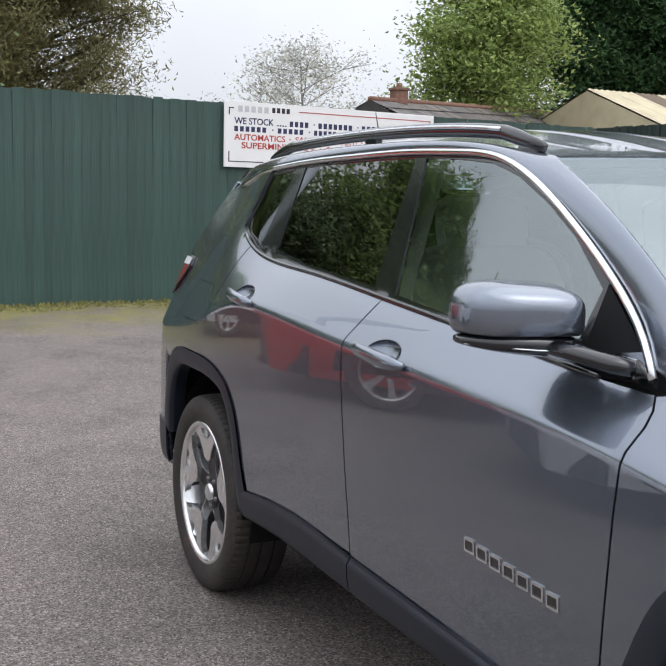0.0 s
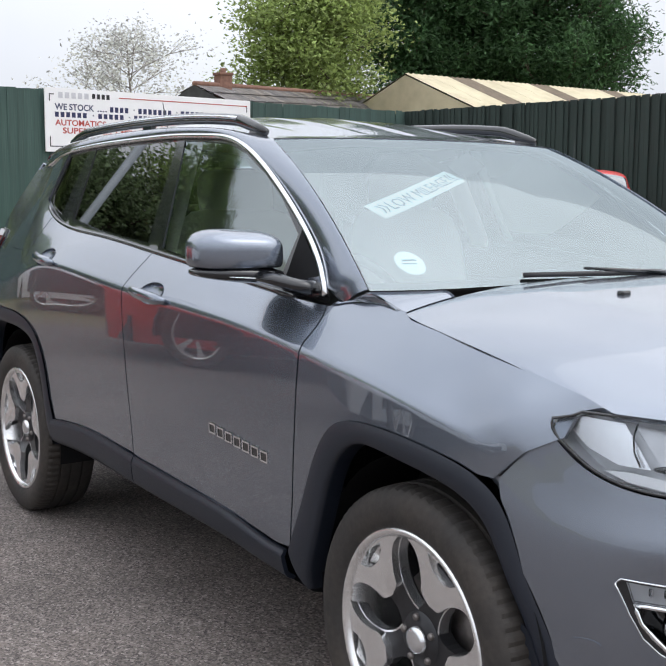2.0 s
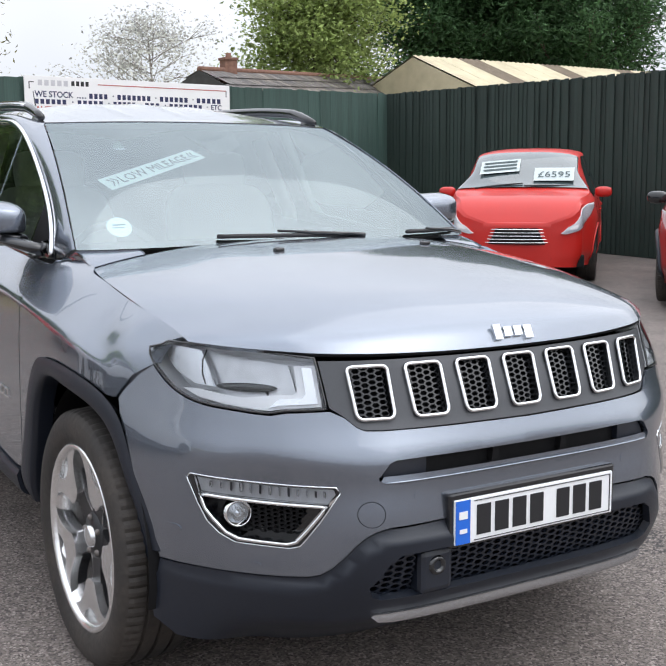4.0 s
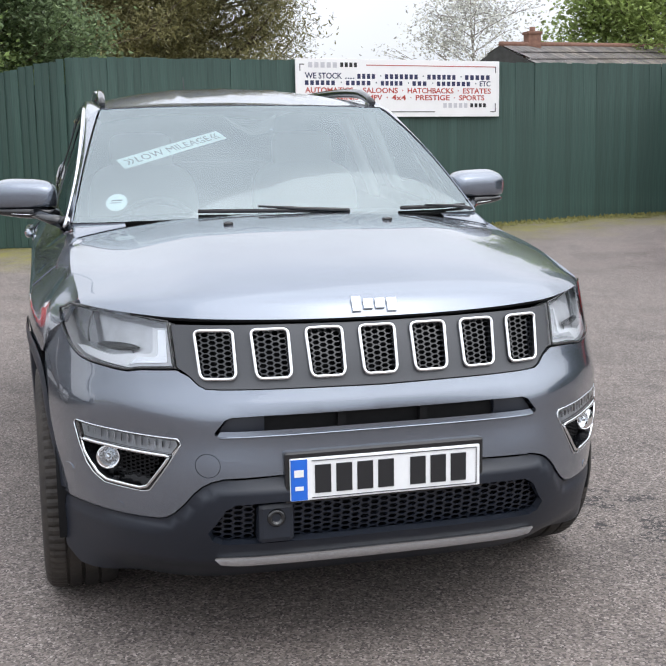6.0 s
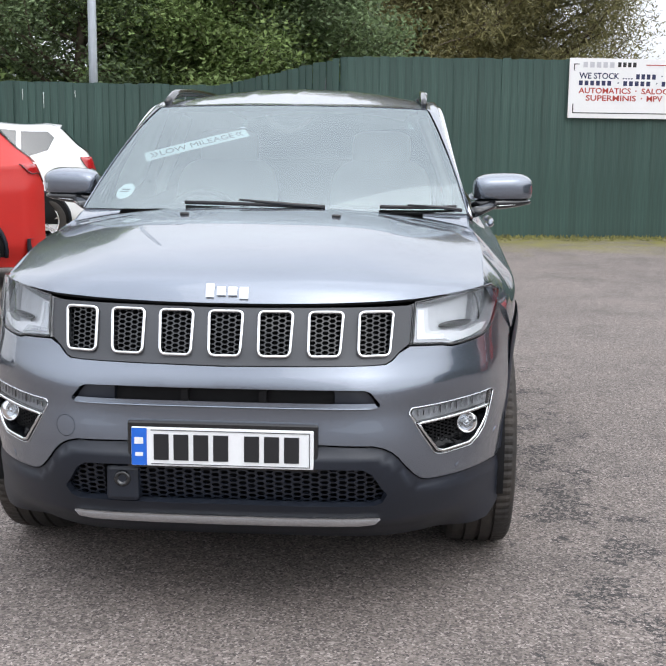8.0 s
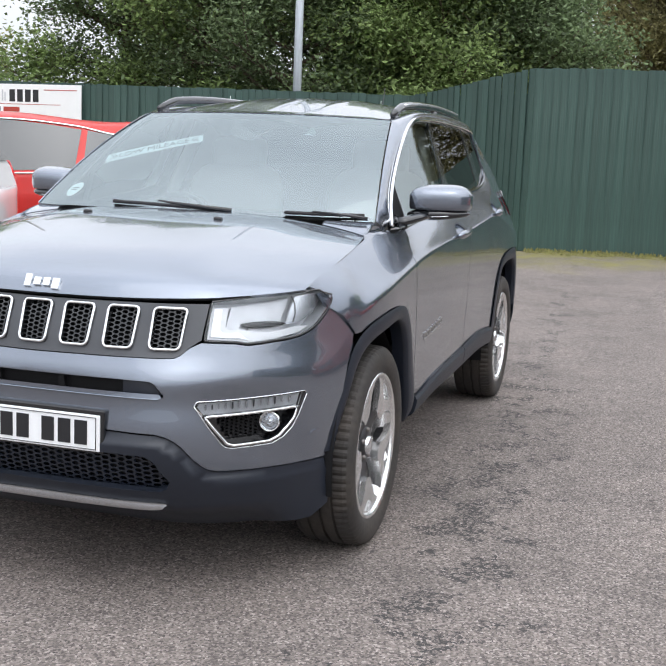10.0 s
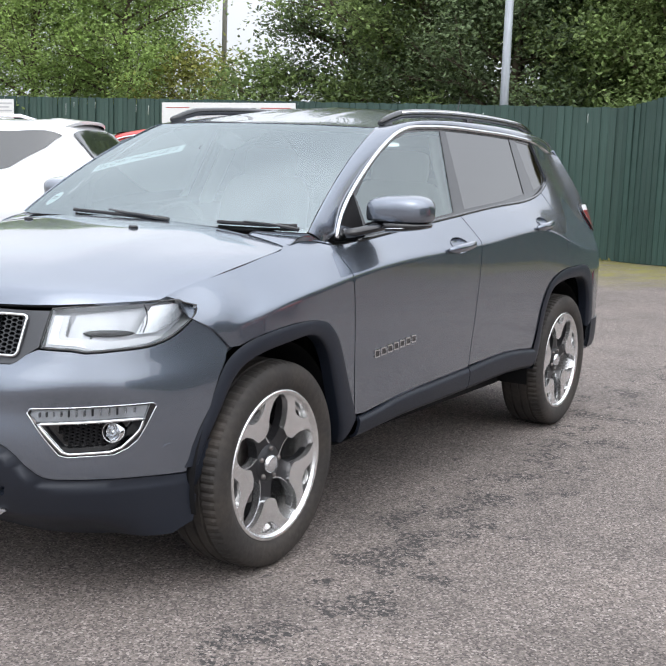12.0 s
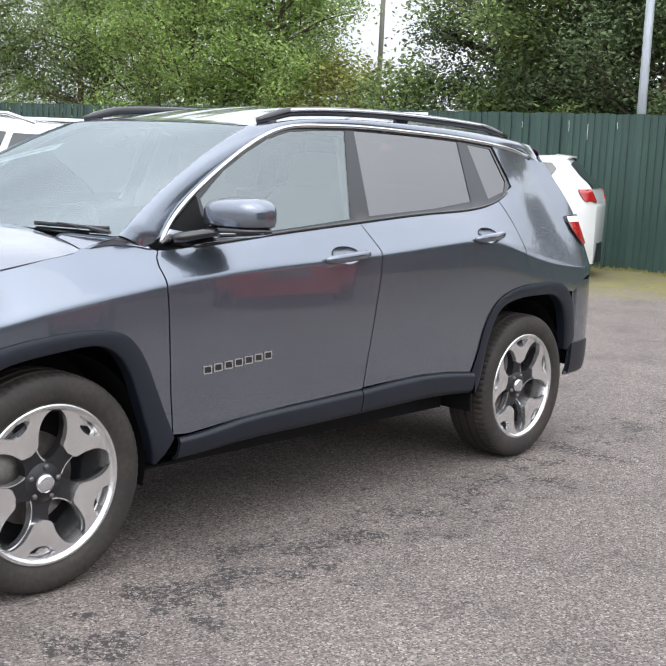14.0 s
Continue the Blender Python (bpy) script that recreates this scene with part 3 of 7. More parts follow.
part("tailgate", skin(across(.86, 1.47), TAIL, .06, rim=.01, flip=True), PAINT, suv)
part("rear_window", skin(across(1.17, 1.46, .86), TAIL, .06, rim=0, lift=.006, flip=True), TINTED, suv)
def bumper_corner(s):
    def f(u, v):
        z = .36 + v * .49
        x = -1.76 + (rear_x(z) + 1.76) * u
        return (x, side_y(x, z) - .012 * ss(0, .1, .1 - u), z)
    return sheet(f, 14, 12, side=s, rim=.006)
both("rear_bumper_corner", bumper_corner, PAINT, suv)
part("rear_bumper", skin(across(.48, .87), TAIL, .06, rim=.006, flip=True), PAINT, suv)
part("rear_valance", skin(across(.36, .48), TAIL, .06, rim=.006, flip=True, lift=.004), CLADDING, suv)
both("rear_valance_corner", lambda s: sheet(lambda u, v: (-1.77 + (rear_x(.4) + 1.77) * u, side_y(-1.77 + (rear_x(.4) + 1.77) * u, .37 + .16 * v) + .006, .37 + .16 * v), 8, 5, side=s, rim=.006), CLADDING, suv)
for s in (1, -1):
    lamp = part("tail_lamp", skin([(-1.85, 1.135), (-1.862, 1.105), (-1.90, 1.065), (-1.935, 1.03), (rear_x(1.025), 1.025), (rear_x(1.135), 1.135)], SIDE, .02, rim=.016, lift=.009, side=s, flip=True), RED_LENS, suv, "red wrap-round tail lamp")
    part("lamp_top", skin([(-1.845, 1.165), (-1.85, 1.137), (rear_x(1.137), 1.137), (rear_x(1.168), 1.168)], SIDE, .02, rim=.016, lift=.009, side=s, flip=True), LAMP_WHITE, lamp)
    part("lamp_edge", tube([(x, side_y(x, z) + .008, z) for x, z in ((-1.975, 1.172), (-1.90, 1.172), (-1.842, 1.168), (-1.846, 1.135), (-1.858, 1.103), (-1.90, 1.06), (-1.94, 1.024))], .005, 6, side=s), GLOSS_BLACK, lamp)

# cladding round the wheels and along the sills
def band(outer, inn, s, lift=.010):
    a, b = smooth_line(outer, 5), smooth_line(inn, 5)
    def pick(line, u):
        t = u * (len(line) - 1)
        i = min(int(t), len(line) - 2)
        return Vector(line[i]).lerp(Vector(line[i + 1]), t - i)
    def f(u, v):
        p = pick(a, u).lerp(pick(b, u), min(1, v * 1.18))
        extra = max(0, v - .85) / .15
        y = side_y(p[0], max(.33, p[1])) + lift * math.sin(math.pi * min(1, .12 + v * 1.0)) ** .5 - .055 * extra ** 1.5
        return (p[0], y, p[1])
    me = sheet(f, 70, 12, flip=True, side=s, rim=.0)
    return me
for s in (1, -1):
    part("front_arch_cladding", band(ARCH_F_OUT, ARCH_F_IN, s), CLADDING, suv)
    part("rear_arch_cladding", band(ARCH_R_OUT, ARCH_R_IN, s), CLADDING, suv)
    def door_strip(x0, x1, s=s):
        top = spline([(p[0], p[1]) for p in DOOR_FOOT[::-1]])
        low_edge = spline([(-.95, .372), (-.55, .389), (-.37, .386), (0, .378), (.28, .374), (.56, .366), (.70, .354), (.91, .345)])
        def f(u, v):
            x = x0 + (x1 - x0) * u
            z = low_edge(x) + (top(x) - .003 - low_edge(x)) * v
            return (x, side_y(x, z) + .006 * ss(0, .25, v) + .010 * ss(1.0, .80, v) - .012 * ss(.12, 0, v), z)
        return sheet(f, 40, 12, flip=False, side=s, rim=.012)
    part("door_cladding", door_strip(.845, -.104), CLADDING, suv)
    part("door_cladding", door_strip(-.110, -.885), CLADDING, suv)
    def sill(s=s):
        low_edge = spline([(-.95, .366), (-.55, .384), (-.37, .381), (0, .373), (.28, .369), (.56, .361), (.70, .349), (.91, .340)])
        def f(u, v):
            x = .93 - 1.88 * u
            z = low_edge(x) - .002 - .035 * v
            return (x, side_y(x, .40) - .030 - .16 * v ** 1.1, z)
        return sheet(f, 40, 8, flip=True, side=s, rim=.0)
    # sill coloured near-black to stand for the shade below the cladding
    part("sill", sill(), DARK, suv)

# bonnet
nose_edge = spline([(0, 2.137), (.15, 2.132), (.3, 2.112), (.45, 2.075), (.52, 2.043), (.62, 1.955), (.68, 1.885), (.722, 1.815)])
bonnet_mid = spline([(0, 1.128), (.28, 1.112), (.55, 1.080), (.75, 1.042), (.87, 1.008), (.94, .978), (.98, .945), (1, .914)])
bonnet_side = spline([(0, 1.064), (.2, 1.048), (.35, 1.033), (.62, 1.001), (.87, .962), (.96, .948), (1, .940)])
side_edge_y = spline([(0, .712), (.1, .722), (.35, .735), (.6, .737), (.85, .730), (1, .722)])


def bonnet_at(u, v):
    """u from the windscreen to the nose, v from -1 to 1 across."""
    y = v * side_edge_y(u)
    back = 1.135 + .012 * abs(v) ** 6
    front = nose_edge(abs(v) * .722)
    x = back + (front - back) * u
    edge, mid = bonnet_side(u), bonnet_mid(u)
    dome = .008 * (ss(.74, .48, abs(v)) - .5) * ss(0, .12, u) * ss(1.0, .75, u)
    z = edge + (mid - edge) * (1 - abs(v) ** 2.6) + dome
    return (x, y, z)


bonnet = part("bonnet", sheet(lambda u, v: bonnet_at(u, 2 * v - 1), 60, 60, rim=.016), PAINT, suv)
for s in (1, -1):
    # washer jets
    x, y = 1.41, s * .256
    part("washer_jet", rounded_box(x, y, 1.114, .022, .030, .014, .005), GLOSS_BLACK, bonnet)
# raised maker's emblem on the nose, as plain silver shapes
emblem = []
for k, (w, h, drop) in enumerate(((.022, .038, .006), (.024, .024, 0), (.024, .024, 0), (.024, .033, .009))):
    y = -.047 + k * .0312
    emblem.append((y - w / 2, y + w / 2, -.011 - drop, -.011 - drop + h))
me = bars_mesh(emblem, Matrix.Identity(4), .004)
me.transform(Matrix.Translation((2.1235, 0, .944)) @ Euler((radians(63), 0, radians(90))).to_matrix().to_4x4())
part("emblem", me, CHROME, bonnet, "small raised silver emblem")

ws_x = spline([(0, 1.165), (.35, 1.130), (.60, 1.062), (.715, 1.002)])
ws_z = spline([(0, 1.122), (.35, 1.117), (.60, 1.110), (.715, 1.108)])


# painted scuttle corners between the bonnet and the foot of the windscreen
def scuttle(s):
    """Top of the wing between the foot of the pillar, the windscreen and the bonnet."""
    top = spline([(.872, 1.060), (.93, 1.073), (1.02, 1.080), (1.15, 1.072)])

    def lower(u):
        if u < .5:
            x = .885 + (1.15 - .885) * u / .5
            return Vector(SIDE(x, top(x)))
        y = .7185 - .17 * (u - .5) / .5
        return Vector(bonnet_at(0, y / .712)) - Vector((.004, 0, .001))

    def upper(u):
        if u < .5:
            return Vector((.900, .724, 1.068)).lerp(Vector((1.004, .714, 1.106)), u / .5)
        y = .714 - .165 * (u - .5) / .5
        return Vector((ws_x(y) + .006, y, ws_z(y) - .006))

    def f(u, v):
        p = lower(u).lerp(upper(u), v)
        return (p.x, p.y, p.z + .004 * math.sin(math.pi * v))
    return sheet(f, 30, 10, side=s, rim=.004)


both("scuttle_corner", scuttle, PAINT, suv)

# roof, pillars and rails
roof_edge_y = spline([(.30, .570), (0, .566), (-.4, .560), (-1, .545), (-1.5, .525), (-1.82, .495)])
roof_edge_z = spline([(.30, 1.508), (.1, 1.534), (-.2, 1.556), (-.6, 1.566), (-1, 1.564), (-1.5, 1.545), (-1.82, 1.520)])


def roof_at(u, v):
    front = .292 + .075 * (1 - abs(v) ** 2.2)
    x = front + (-1.80 - .05 * (1 - v * v) - front) * u
    crown = .046 * ss(-.05, .35, u) + .012
    rib = .0035 * max(0, math.cos(v * .566 / .11 * math.pi)) ** 6 * ss(.04, .1, u) if abs(v) < .75 else 0
    return (x, v * roof_edge_y(x), roof_edge_z(min(x, .30)) + crown * (1 - abs(v) ** 2.3) + rib - .5 * max(0, x - .30) * .12)


part("roof", sheet(lambda u, v: roof_at(u, 2 * v - 1), 40, 72, flip=True, rim=.01), PAINT, suv)
def spoiler_at(u, v):
    a = Vector(roof_at(1.0, 2 * v - 1)) + Vector((.03, 0, .004))
    y = (2 * v - 1) * .50
    b = Vector(TAIL(y, 1.45)) + Vector((-.035, 0, 0))
    p = a.lerp(b, u)
    return (p.x - .05 * math.sin(math.pi * u), p.y, p.z + .012 * math.sin(math.pi * u))


part("roof_spoiler", sheet(spoiler_at, 6, 24, flip=True, rim=.008), PAINT, suv)


def screen_at(u, v):
    """u from the foot to the roof, v across."""
    yl, yt = v * .712, v * .566
    a = Vector((ws_x(abs(yl)), yl, ws_z(abs(yl))))
    b = Vector(roof_at(0, v)) + Vector((.004, 0, -.004))
    p = a.lerp(b, u)
    bow = .030 * 4 * u * (1 - u)
    return (p.x + bow * .5, p.y, p.z + bow * .86)


ws = part("windscreen", sheet(lambda u, v: screen_at(u, 2 * v - 1), 24, 30, flip=True), WINDSCREEN, suv, "green-tinted laminated windscreen")
ws.visible_shadow = False
part("screen_border", sheet(lambda u, v: tuple(Vector(screen_at(.0 + .045 * u, (2 * v - 1) * .985)) - Vector((.004, 0, .006))), 2, 30), DARK, ws)
part("mirror_pod", sheet(lambda u, v: tuple(Vector(screen_at(.80 + .15 * u, (v - .5) * (.26 + .12 * u))) - Vector((.02 + .05 * math.sin(math.pi * u) * math.sin(math.pi * v), 0, .02 + .035 * math.sin(math.pi * v)))), 8, 10), TRIM, ws)


def pillar(s):
    """Painted strip from the window chrome up to the windscreen and roof."""
    chrome = smooth_line([(.905, 1.064), (.866, 1.080)] + [(x + .006 * ss(.2, .5, x), z + .007) for x, z in CHROME_LINE[1:]] + [(-1.80, 1.425)], 5)
    n = len(chrome) - 1
    low3 = [Vector((x, side_y(min(x, .88), z) - (.0 if x < .85 else .02), z)) for x, z in chrome]
    def up(u):
        x = .905 + (-1.80 - .905) * u
        if x > .31:
            q = (x - .31) / (.905 - .31)
            k = (1.0 - q) ** 1.0
            p = Vector(screen_at(max(0, min(1, k)), 1.0))
            return p + Vector((0, .006, .004))
        return Vector((x, roof_edge_y(x), roof_edge_z(min(.3, x))))
    xs = [p.x for p in low3]
    def lowp(x):
        for i in range(n):
            if xs[i] >= x >= xs[i + 1]:
                return low3[i].lerp(low3[i + 1], (xs[i] - x) / max(1e-6, xs[i] - xs[i + 1]))
        return low3[0] if x > xs[0] else low3[-1]
    def f(u, v):
        x = .905 + (-1.80 - .905) * u
        a, b = lowp(x), up(u)
        p = a.lerp(b, v)
        out = (.009 + .011 * ss(.30, -.1, x)) * math.sin(math.pi * v) ** .8 * ss(1, .93, u)
        return (p.x, p.y + out * .75, p.z + out * .65)
    return sheet(f, 80, 10, flip=False, side=s, rim=.004)


for s in (1, -1):
    part("pillar_and_cant_rail", pillar(s), PAINT, suv)
    cl = smooth_line(CHROME_LINE, 5)
    part("window_chrome", tube([(x, side_y(min(x, .87), z) + .002, z) for x, z in cl], .0095, 8, side=s, flat=1.0), CHROME, suv, "bright chrome window strip")
    # black window surround with the glass in it
    dlo = [(.84, 1.075)] + CHROME_LINE[1:11] + [(-1.262, 1.500), (-1.352, 1.345), (-1.36, 1.315)] + BELT[::-1][1:-1]
    g1 = [(.60, 1.10), (.625, 1.235), (.50, 1.333), (.38, 1.402), (.25, 1.462), (.12, 1.497), (-.03, 1.510), (-.205, 1.517), (-.125, 1.165), (.28, 1.128)]
    g2 = [(-.262, 1.520), (-.61, 1.518), (-.985, 1.508), (-.99, 1.240), (-.70, 1.207), (-.245, 1.176)]
    g3 = [(-1.06, 1.500), (-1.245, 1.485), (-1.325, 1.335), (-1.29, 1.292), (-1.135, 1.252)]
    frame_ = part("window_surround", skin(dlo, SIDE, .03, rim=.012, lift=-.006, side=s, flip=True, holes=[g1, g2, g3]), GLOSS_BLACK, suv)
    for nm, g, gm in (("front_window", g1, SIDE_GLASS), ("rear_window", g2, TINTED), ("quarter_window", g3, TINTED)):
        ob = part(nm, skin(g, SIDE, .05, rim=0, lift=-.009, side=s, flip=True), gm, frame_)
        ob.visible_shadow = False
    part("belt_strip", tube([(x, side_y(x, z) + .004, z - .002) for x, z in smooth_line(BELT[1:-1], 4)], .007, 8, side=s), GLOSS_BLACK, suv)
    # roof rail on three feet
    rail = []
    for i in range(33):
        q = i / 32
        x = .235 - 1.80 * q
        up_ = .024 * min(1, q / .09, (1 - q) / .12)
        rail.append((x, roof_edge_y(x) - .010 - .01 * q, roof_edge_z(min(.3, x)) + .012 + up_ * .95))
    r = part("roof_rail", tube(rail, lambda q: .011 + .006 * min(1, q / .05, (1 - q) / .05), 10, side=s, flat=1.15), GLOSS_BLACK, suv, "dark roof rail")
    part("rail_trim", tube([(p[0], p[1] + .012, p[2] + .007) for p in rail[3:-4]], .007, 6, side=s), SATIN, r)
    for q in (1, 16, 30):
        p = rail[q]
        part("rail_foot", rounded_box(p[0], s * p[1], p[2] - .022, .09, .020, .034, .010), GLOSS_BLACK, r)

# door mirrors
for s in (1, -1):
    bm = bmesh.new()
    bmesh.ops.create_icosphere(bm, subdivisions=4, radius=1)
    for v in bm.verts:
        x, y, z = v.co
        n = (abs(x) ** 3.5 + abs(y) ** 3.5 + abs(z) ** 3.5) ** (1 / 3.5)
        x, y, z = x / n, y / n, z / n
        taper = 1 - .22 * (y > 0) * y ** 4
        lid = 1 - .20 * (x > 0) * (z > 0) * x
        v.co = (.602 + .080 * x * taper - .022 * y, s * (.874 + .120 * y), 1.188 + .062 * z * (taper if z > 0 else 1) * lid + .004 * y)
    if s < 0:
        bmesh.ops.reverse_faces(bm, faces=bm.faces[:])
    for f in bm.faces:
        f.smooth = True
    # flat foot for the black base, flat back for the glass
    for v in bm.verts:
        if v.co.z < 1.150:
            v.co.z = 1.150 + (v.co.z - 1.150) * .15
        if v.co.x < .538:
            v.co.x = .538 + (v.co.x - .538) * .12
    mirror = part("door_mirror", bm, PAINT, suv, "grey door mirror with chrome-trimmed foot")
    base_ = bmesh.new()
    bmesh.ops.create_icosphere(base_, subdivisions=3, radius=1)
    for v in base_.verts:
        x, y, z = v.co
        n = (abs(x) ** 3 + abs(y) ** 3 + abs(z) ** 3) ** (1 / 3)
        x, y, z = x / n, y / n, z / n
        v.co = (.604 + .076 * x * (1 - .22 * (y > 0) * y * y) - .022 * y, s * (.868 + .122 * y), 1.1315 + .024 * z * (1 - .40 * (y > 0) * y) + .006 * y)
    if s < 0:
        bmesh.ops.reverse_faces(base_, faces=base_.faces[:])
    for f in base_.faces:
        f.smooth = True
    part("mirror_underside", base_, GLOSS_BLACK, mirror, "gloss black mirror base")
    # thin silver tube drawn as the line of light reflected along the base
    part("mirror_strip", tube([(.604 + .0775 * math.cos(a) * (1 - .22 * max(0, math.sin(a)) ** 2) - .022 * math.sin(a), .868 + .123 * math.sin(a), 1.124 + .008 * math.sin(a)) for a in np.linspace(-.9, 1.3, 16)], .0016, 6, side=s), SATIN, mirror)
    part("mirror_glass", sheet(lambda u, v: (.5365, .785 + .175 * u, 1.152 + .075 * v), 2, 2, side=s), CHROME, mirror)
    part("mirror_arm", tube([(.80, .745, 1.100), (.77, .775, 1.108), (.72, .81, 1.120), (.64, .85, 1.132)], lambda q: .030 - .006 * q, 10, side=s, flat=.66), GLOSS_BLACK, mirror)
    part("mirror_foot", skin([(.835, 1.085), (.80, 1.128), (.735, 1.118), (.735, 1.082)], SIDE, .02, rim=.012, lift=.010, side=s, flip=True), CHROME, mirror)
    part("mirror_sail", skin([(.80, 1.125), (.645, 1.245), (.635, 1.10), (.735, 1.085)], SIDE, .03, rim=.008, lift=.001, side=s, flip=True), DARK, mirror)

# ---- front end ----
def mirrored(half):
    """A closed outline from its right half, given from the middle top round to the middle foot."""
    return half + [(-y, z) for y, z in half[::-1] if abs(y) > 1e-6]


def both_y(poly):
    return [(-y, z) for y, z in poly][::-1]


BUMPER_TOP = [(0, .747), (.167, .749), (.402, .750), (.44, .752), (.456, .760), (.478, .782), (.506, .797), (.590, .794), (.621, .788), (.65, .790), (.69, .795), (.733, .805), (.755, .826), (.769, .858), (.779, .895)]
LOW_LINE = [(.787, .412), (.74, .415), (.67, .418), (.606, .420), (.565, .422), (.545, .428), (.527, .442), (.505, .467), (.482, .497), (.462, .516), (.44, .528), (.41, .536), (.267, .539), (0, .540)]
FOG_OUT = [(.506, .617), (.514, .631), (.60, .634), (.752, .641), (.757, .630), (.744, .575), (.730, .533), (.712, .508), (.688, .491), (.600, .488), (.582, .494), (.545, .552)]
FOG_DRL = [(.514, .615), (.518, .626), (.60, .629), (.747, .636), (.741, .601), (.64, .596), (.530, .592)]
FOG_IN = [(.532, .586), (.64, .590), (.741, .596), (.733, .562), (.721, .540), (.702, .512), (.682, .500), (.604, .497), (.588, .504)]
SLOT = [(0, .690), (.30, .690), (.385, .688), (.402, .681), (.413, .667), (.427, .650), (.426, .643), (.415, .639), (.3, .637), (0, .635)]
def flush(poly, out=.004):
    """Draws points of the nose in where they would stand proud of the side."""
    res = []
    for y, z in poly:
        while y > .70 and y > side_y(nose_x(y, z), z) + out:
            y -= .002
        res.append((y, z))
    return res


BUMPER_TOP = flush(BUMPER_TOP[:9] + smooth_line(BUMPER_TOP[9:], 4), .010)
bumper_outline = mirrored(BUMPER_TOP + flush([(.797, .847)], .010) + [(.822, .782), (.824, .746), (.817, .608), (.797, .49), (.789, .425)] + LOW_LINE)
fogs = [FOG_OUT, both_y(FOG_OUT)]
cap = [(-.446 + .030 * math.cos(a), .568 + .030 * math.sin(a)) for a in np.linspace(0, 2 * math.pi, 24, endpoint=False)]
bumper = part("front_bumper", skin(bumper_outline, FRONT, .024, holes=fogs + [mirrored(SLOT), cap], rim=.016), PAINT, suv)
part("tow_cap", skin([(-.446 + (y + .446) * .95, .568 + (z - .568) * .95) for y, z in cap], FRONT, .015, rim=.01), PAINT, bumper)
for y, z in ((.314, .600), (-.334, .600), (.655, .438), (-.655, .438), (.775, .50), (-.775, .50)):
    ring = [(y + .0105 * math.cos(a), z + .0105 * math.sin(a)) for a in np.linspace(0, 2 * math.pi, 12, endpoint=False)]
    part("parking_sensor", skin(ring, FRONT, .008, rim=.006, lift=.0012), PAINT, bumper)
# slim upper slot: dark floor, two uprights, painted lower lip
part("slot_floor", skin(mirrored(SLOT), FRONT, .04, rim=0, lift=-.030), DARK, bumper)
# slot ends are body paint in shade; black cladding colour imitates that
part("slot_blank", skin([(.305, .688), (.392, .686), (.412, .660), (.418, .646), (.305, .646)], FRONT, .03, rim=.02, lift=-.014), CLADDING, bumper)
part("slot_blank", skin([(-.392, .686), (-.305, .688), (-.305, .646), (-.418, .646), (-.412, .660)], FRONT, .03, rim=.02, lift=-.014), CLADDING, bumper)
for y in (.108, -.108):
    part("slot_upright", skin([(y - .010, .689), (y - .010, .648), (y + .010, .648), (y + .010, .689)][::-1], FRONT, .02, rim=.02, lift=-.012), DARK, bumper)
def ledge(u, v):
    y, z = (2 * u - 1) * (.424 - .012 * v), .637 + .014 * v
    return (nose_x(y, z) - .003 - .003 * v, y, z)


part("slot_ledge", sheet(ledge, 48, 5), PAINT, bumper)
part("slot_bright_lip", tube([(nose_x(y, .6375) + .002, y, .6375) for y in np.linspace(-.415, .415, 40)], .003, 6), PAINT, bumper)

# black lower bumper, lower grille and skid strip
GR = [(0, .474), (.28, .474), (.385, .472), (.412, .455), (.432, .42), (.452, .393), (.440, .368), (.418, .358), (0, .358)]
lower_outline = mirrored([(y, z - .005) for y, z in LOW_LINE[::-1]][:-1] + [(.787, .405), (.80, .33), (.795, .25), (.76, .215), (.55, .205), (0, .205)])
low_top = spline([(y, z) for y, z in LOW_LINE[::-1]])


def LOWER(y, z):
    """The black lower bumper: a rolled lip under the painted part."""
    return (nose_x(y, z) + .020 * ss(.0, .034, low_top(abs(y)) - .005 - z) - .003 - .10 * ss(.31, .19, z) * ss(.74, .58, abs(y)), y, z)


lower = part("lower_bumper", skin(lower_outline, LOWER, .018, holes=[mirrored(GR)], rim=.02, lift=-.003), CLADDING, suv)
part("lower_opening", skin(mirrored(GR), FRONT, .04, rim=0, lift=-.07), DARK, lower)


def honeycomb(y0, y1, z0, z1, cell, bar, lift, surf, keep=None, aspect=1.0):
    """Hexagon mesh: each cell a ring of six bars with depth."""
    verts, faces = [], []
    dy, dz = cell * 1.5 * aspect, cell * math.sqrt(3)
    i, y = 0, y0
    while y <= y1:
        z = z0 + (dz / 2 if i % 2 else 0)
        while z <= z1:
            if keep is None or keep(y, z):
                k = len(verts)
                for d in (0, -.010):
                    for r in (cell * 1.0, cell - bar):
                        for a in range(6):
                            yy, zz = y + r * aspect * math.cos(a * math.pi / 3), z + r * math.sin(a * math.pi / 3)
                            p = Vector(surf(yy, zz))
                            verts.append(p + Vector((lift + d, 0, 0)))
                for a in range(6):
                    b = (a + 1) % 6
                    faces.append([k + a, k + b, k + 6 + b, k + 6 + a])
                    faces.append([k + 6 + a, k + 6 + b, k + 18 + b, k + 18 + a])
            z += dz
        y += dy
        i += 1
    return mesh_of(verts, faces, smooth=False)


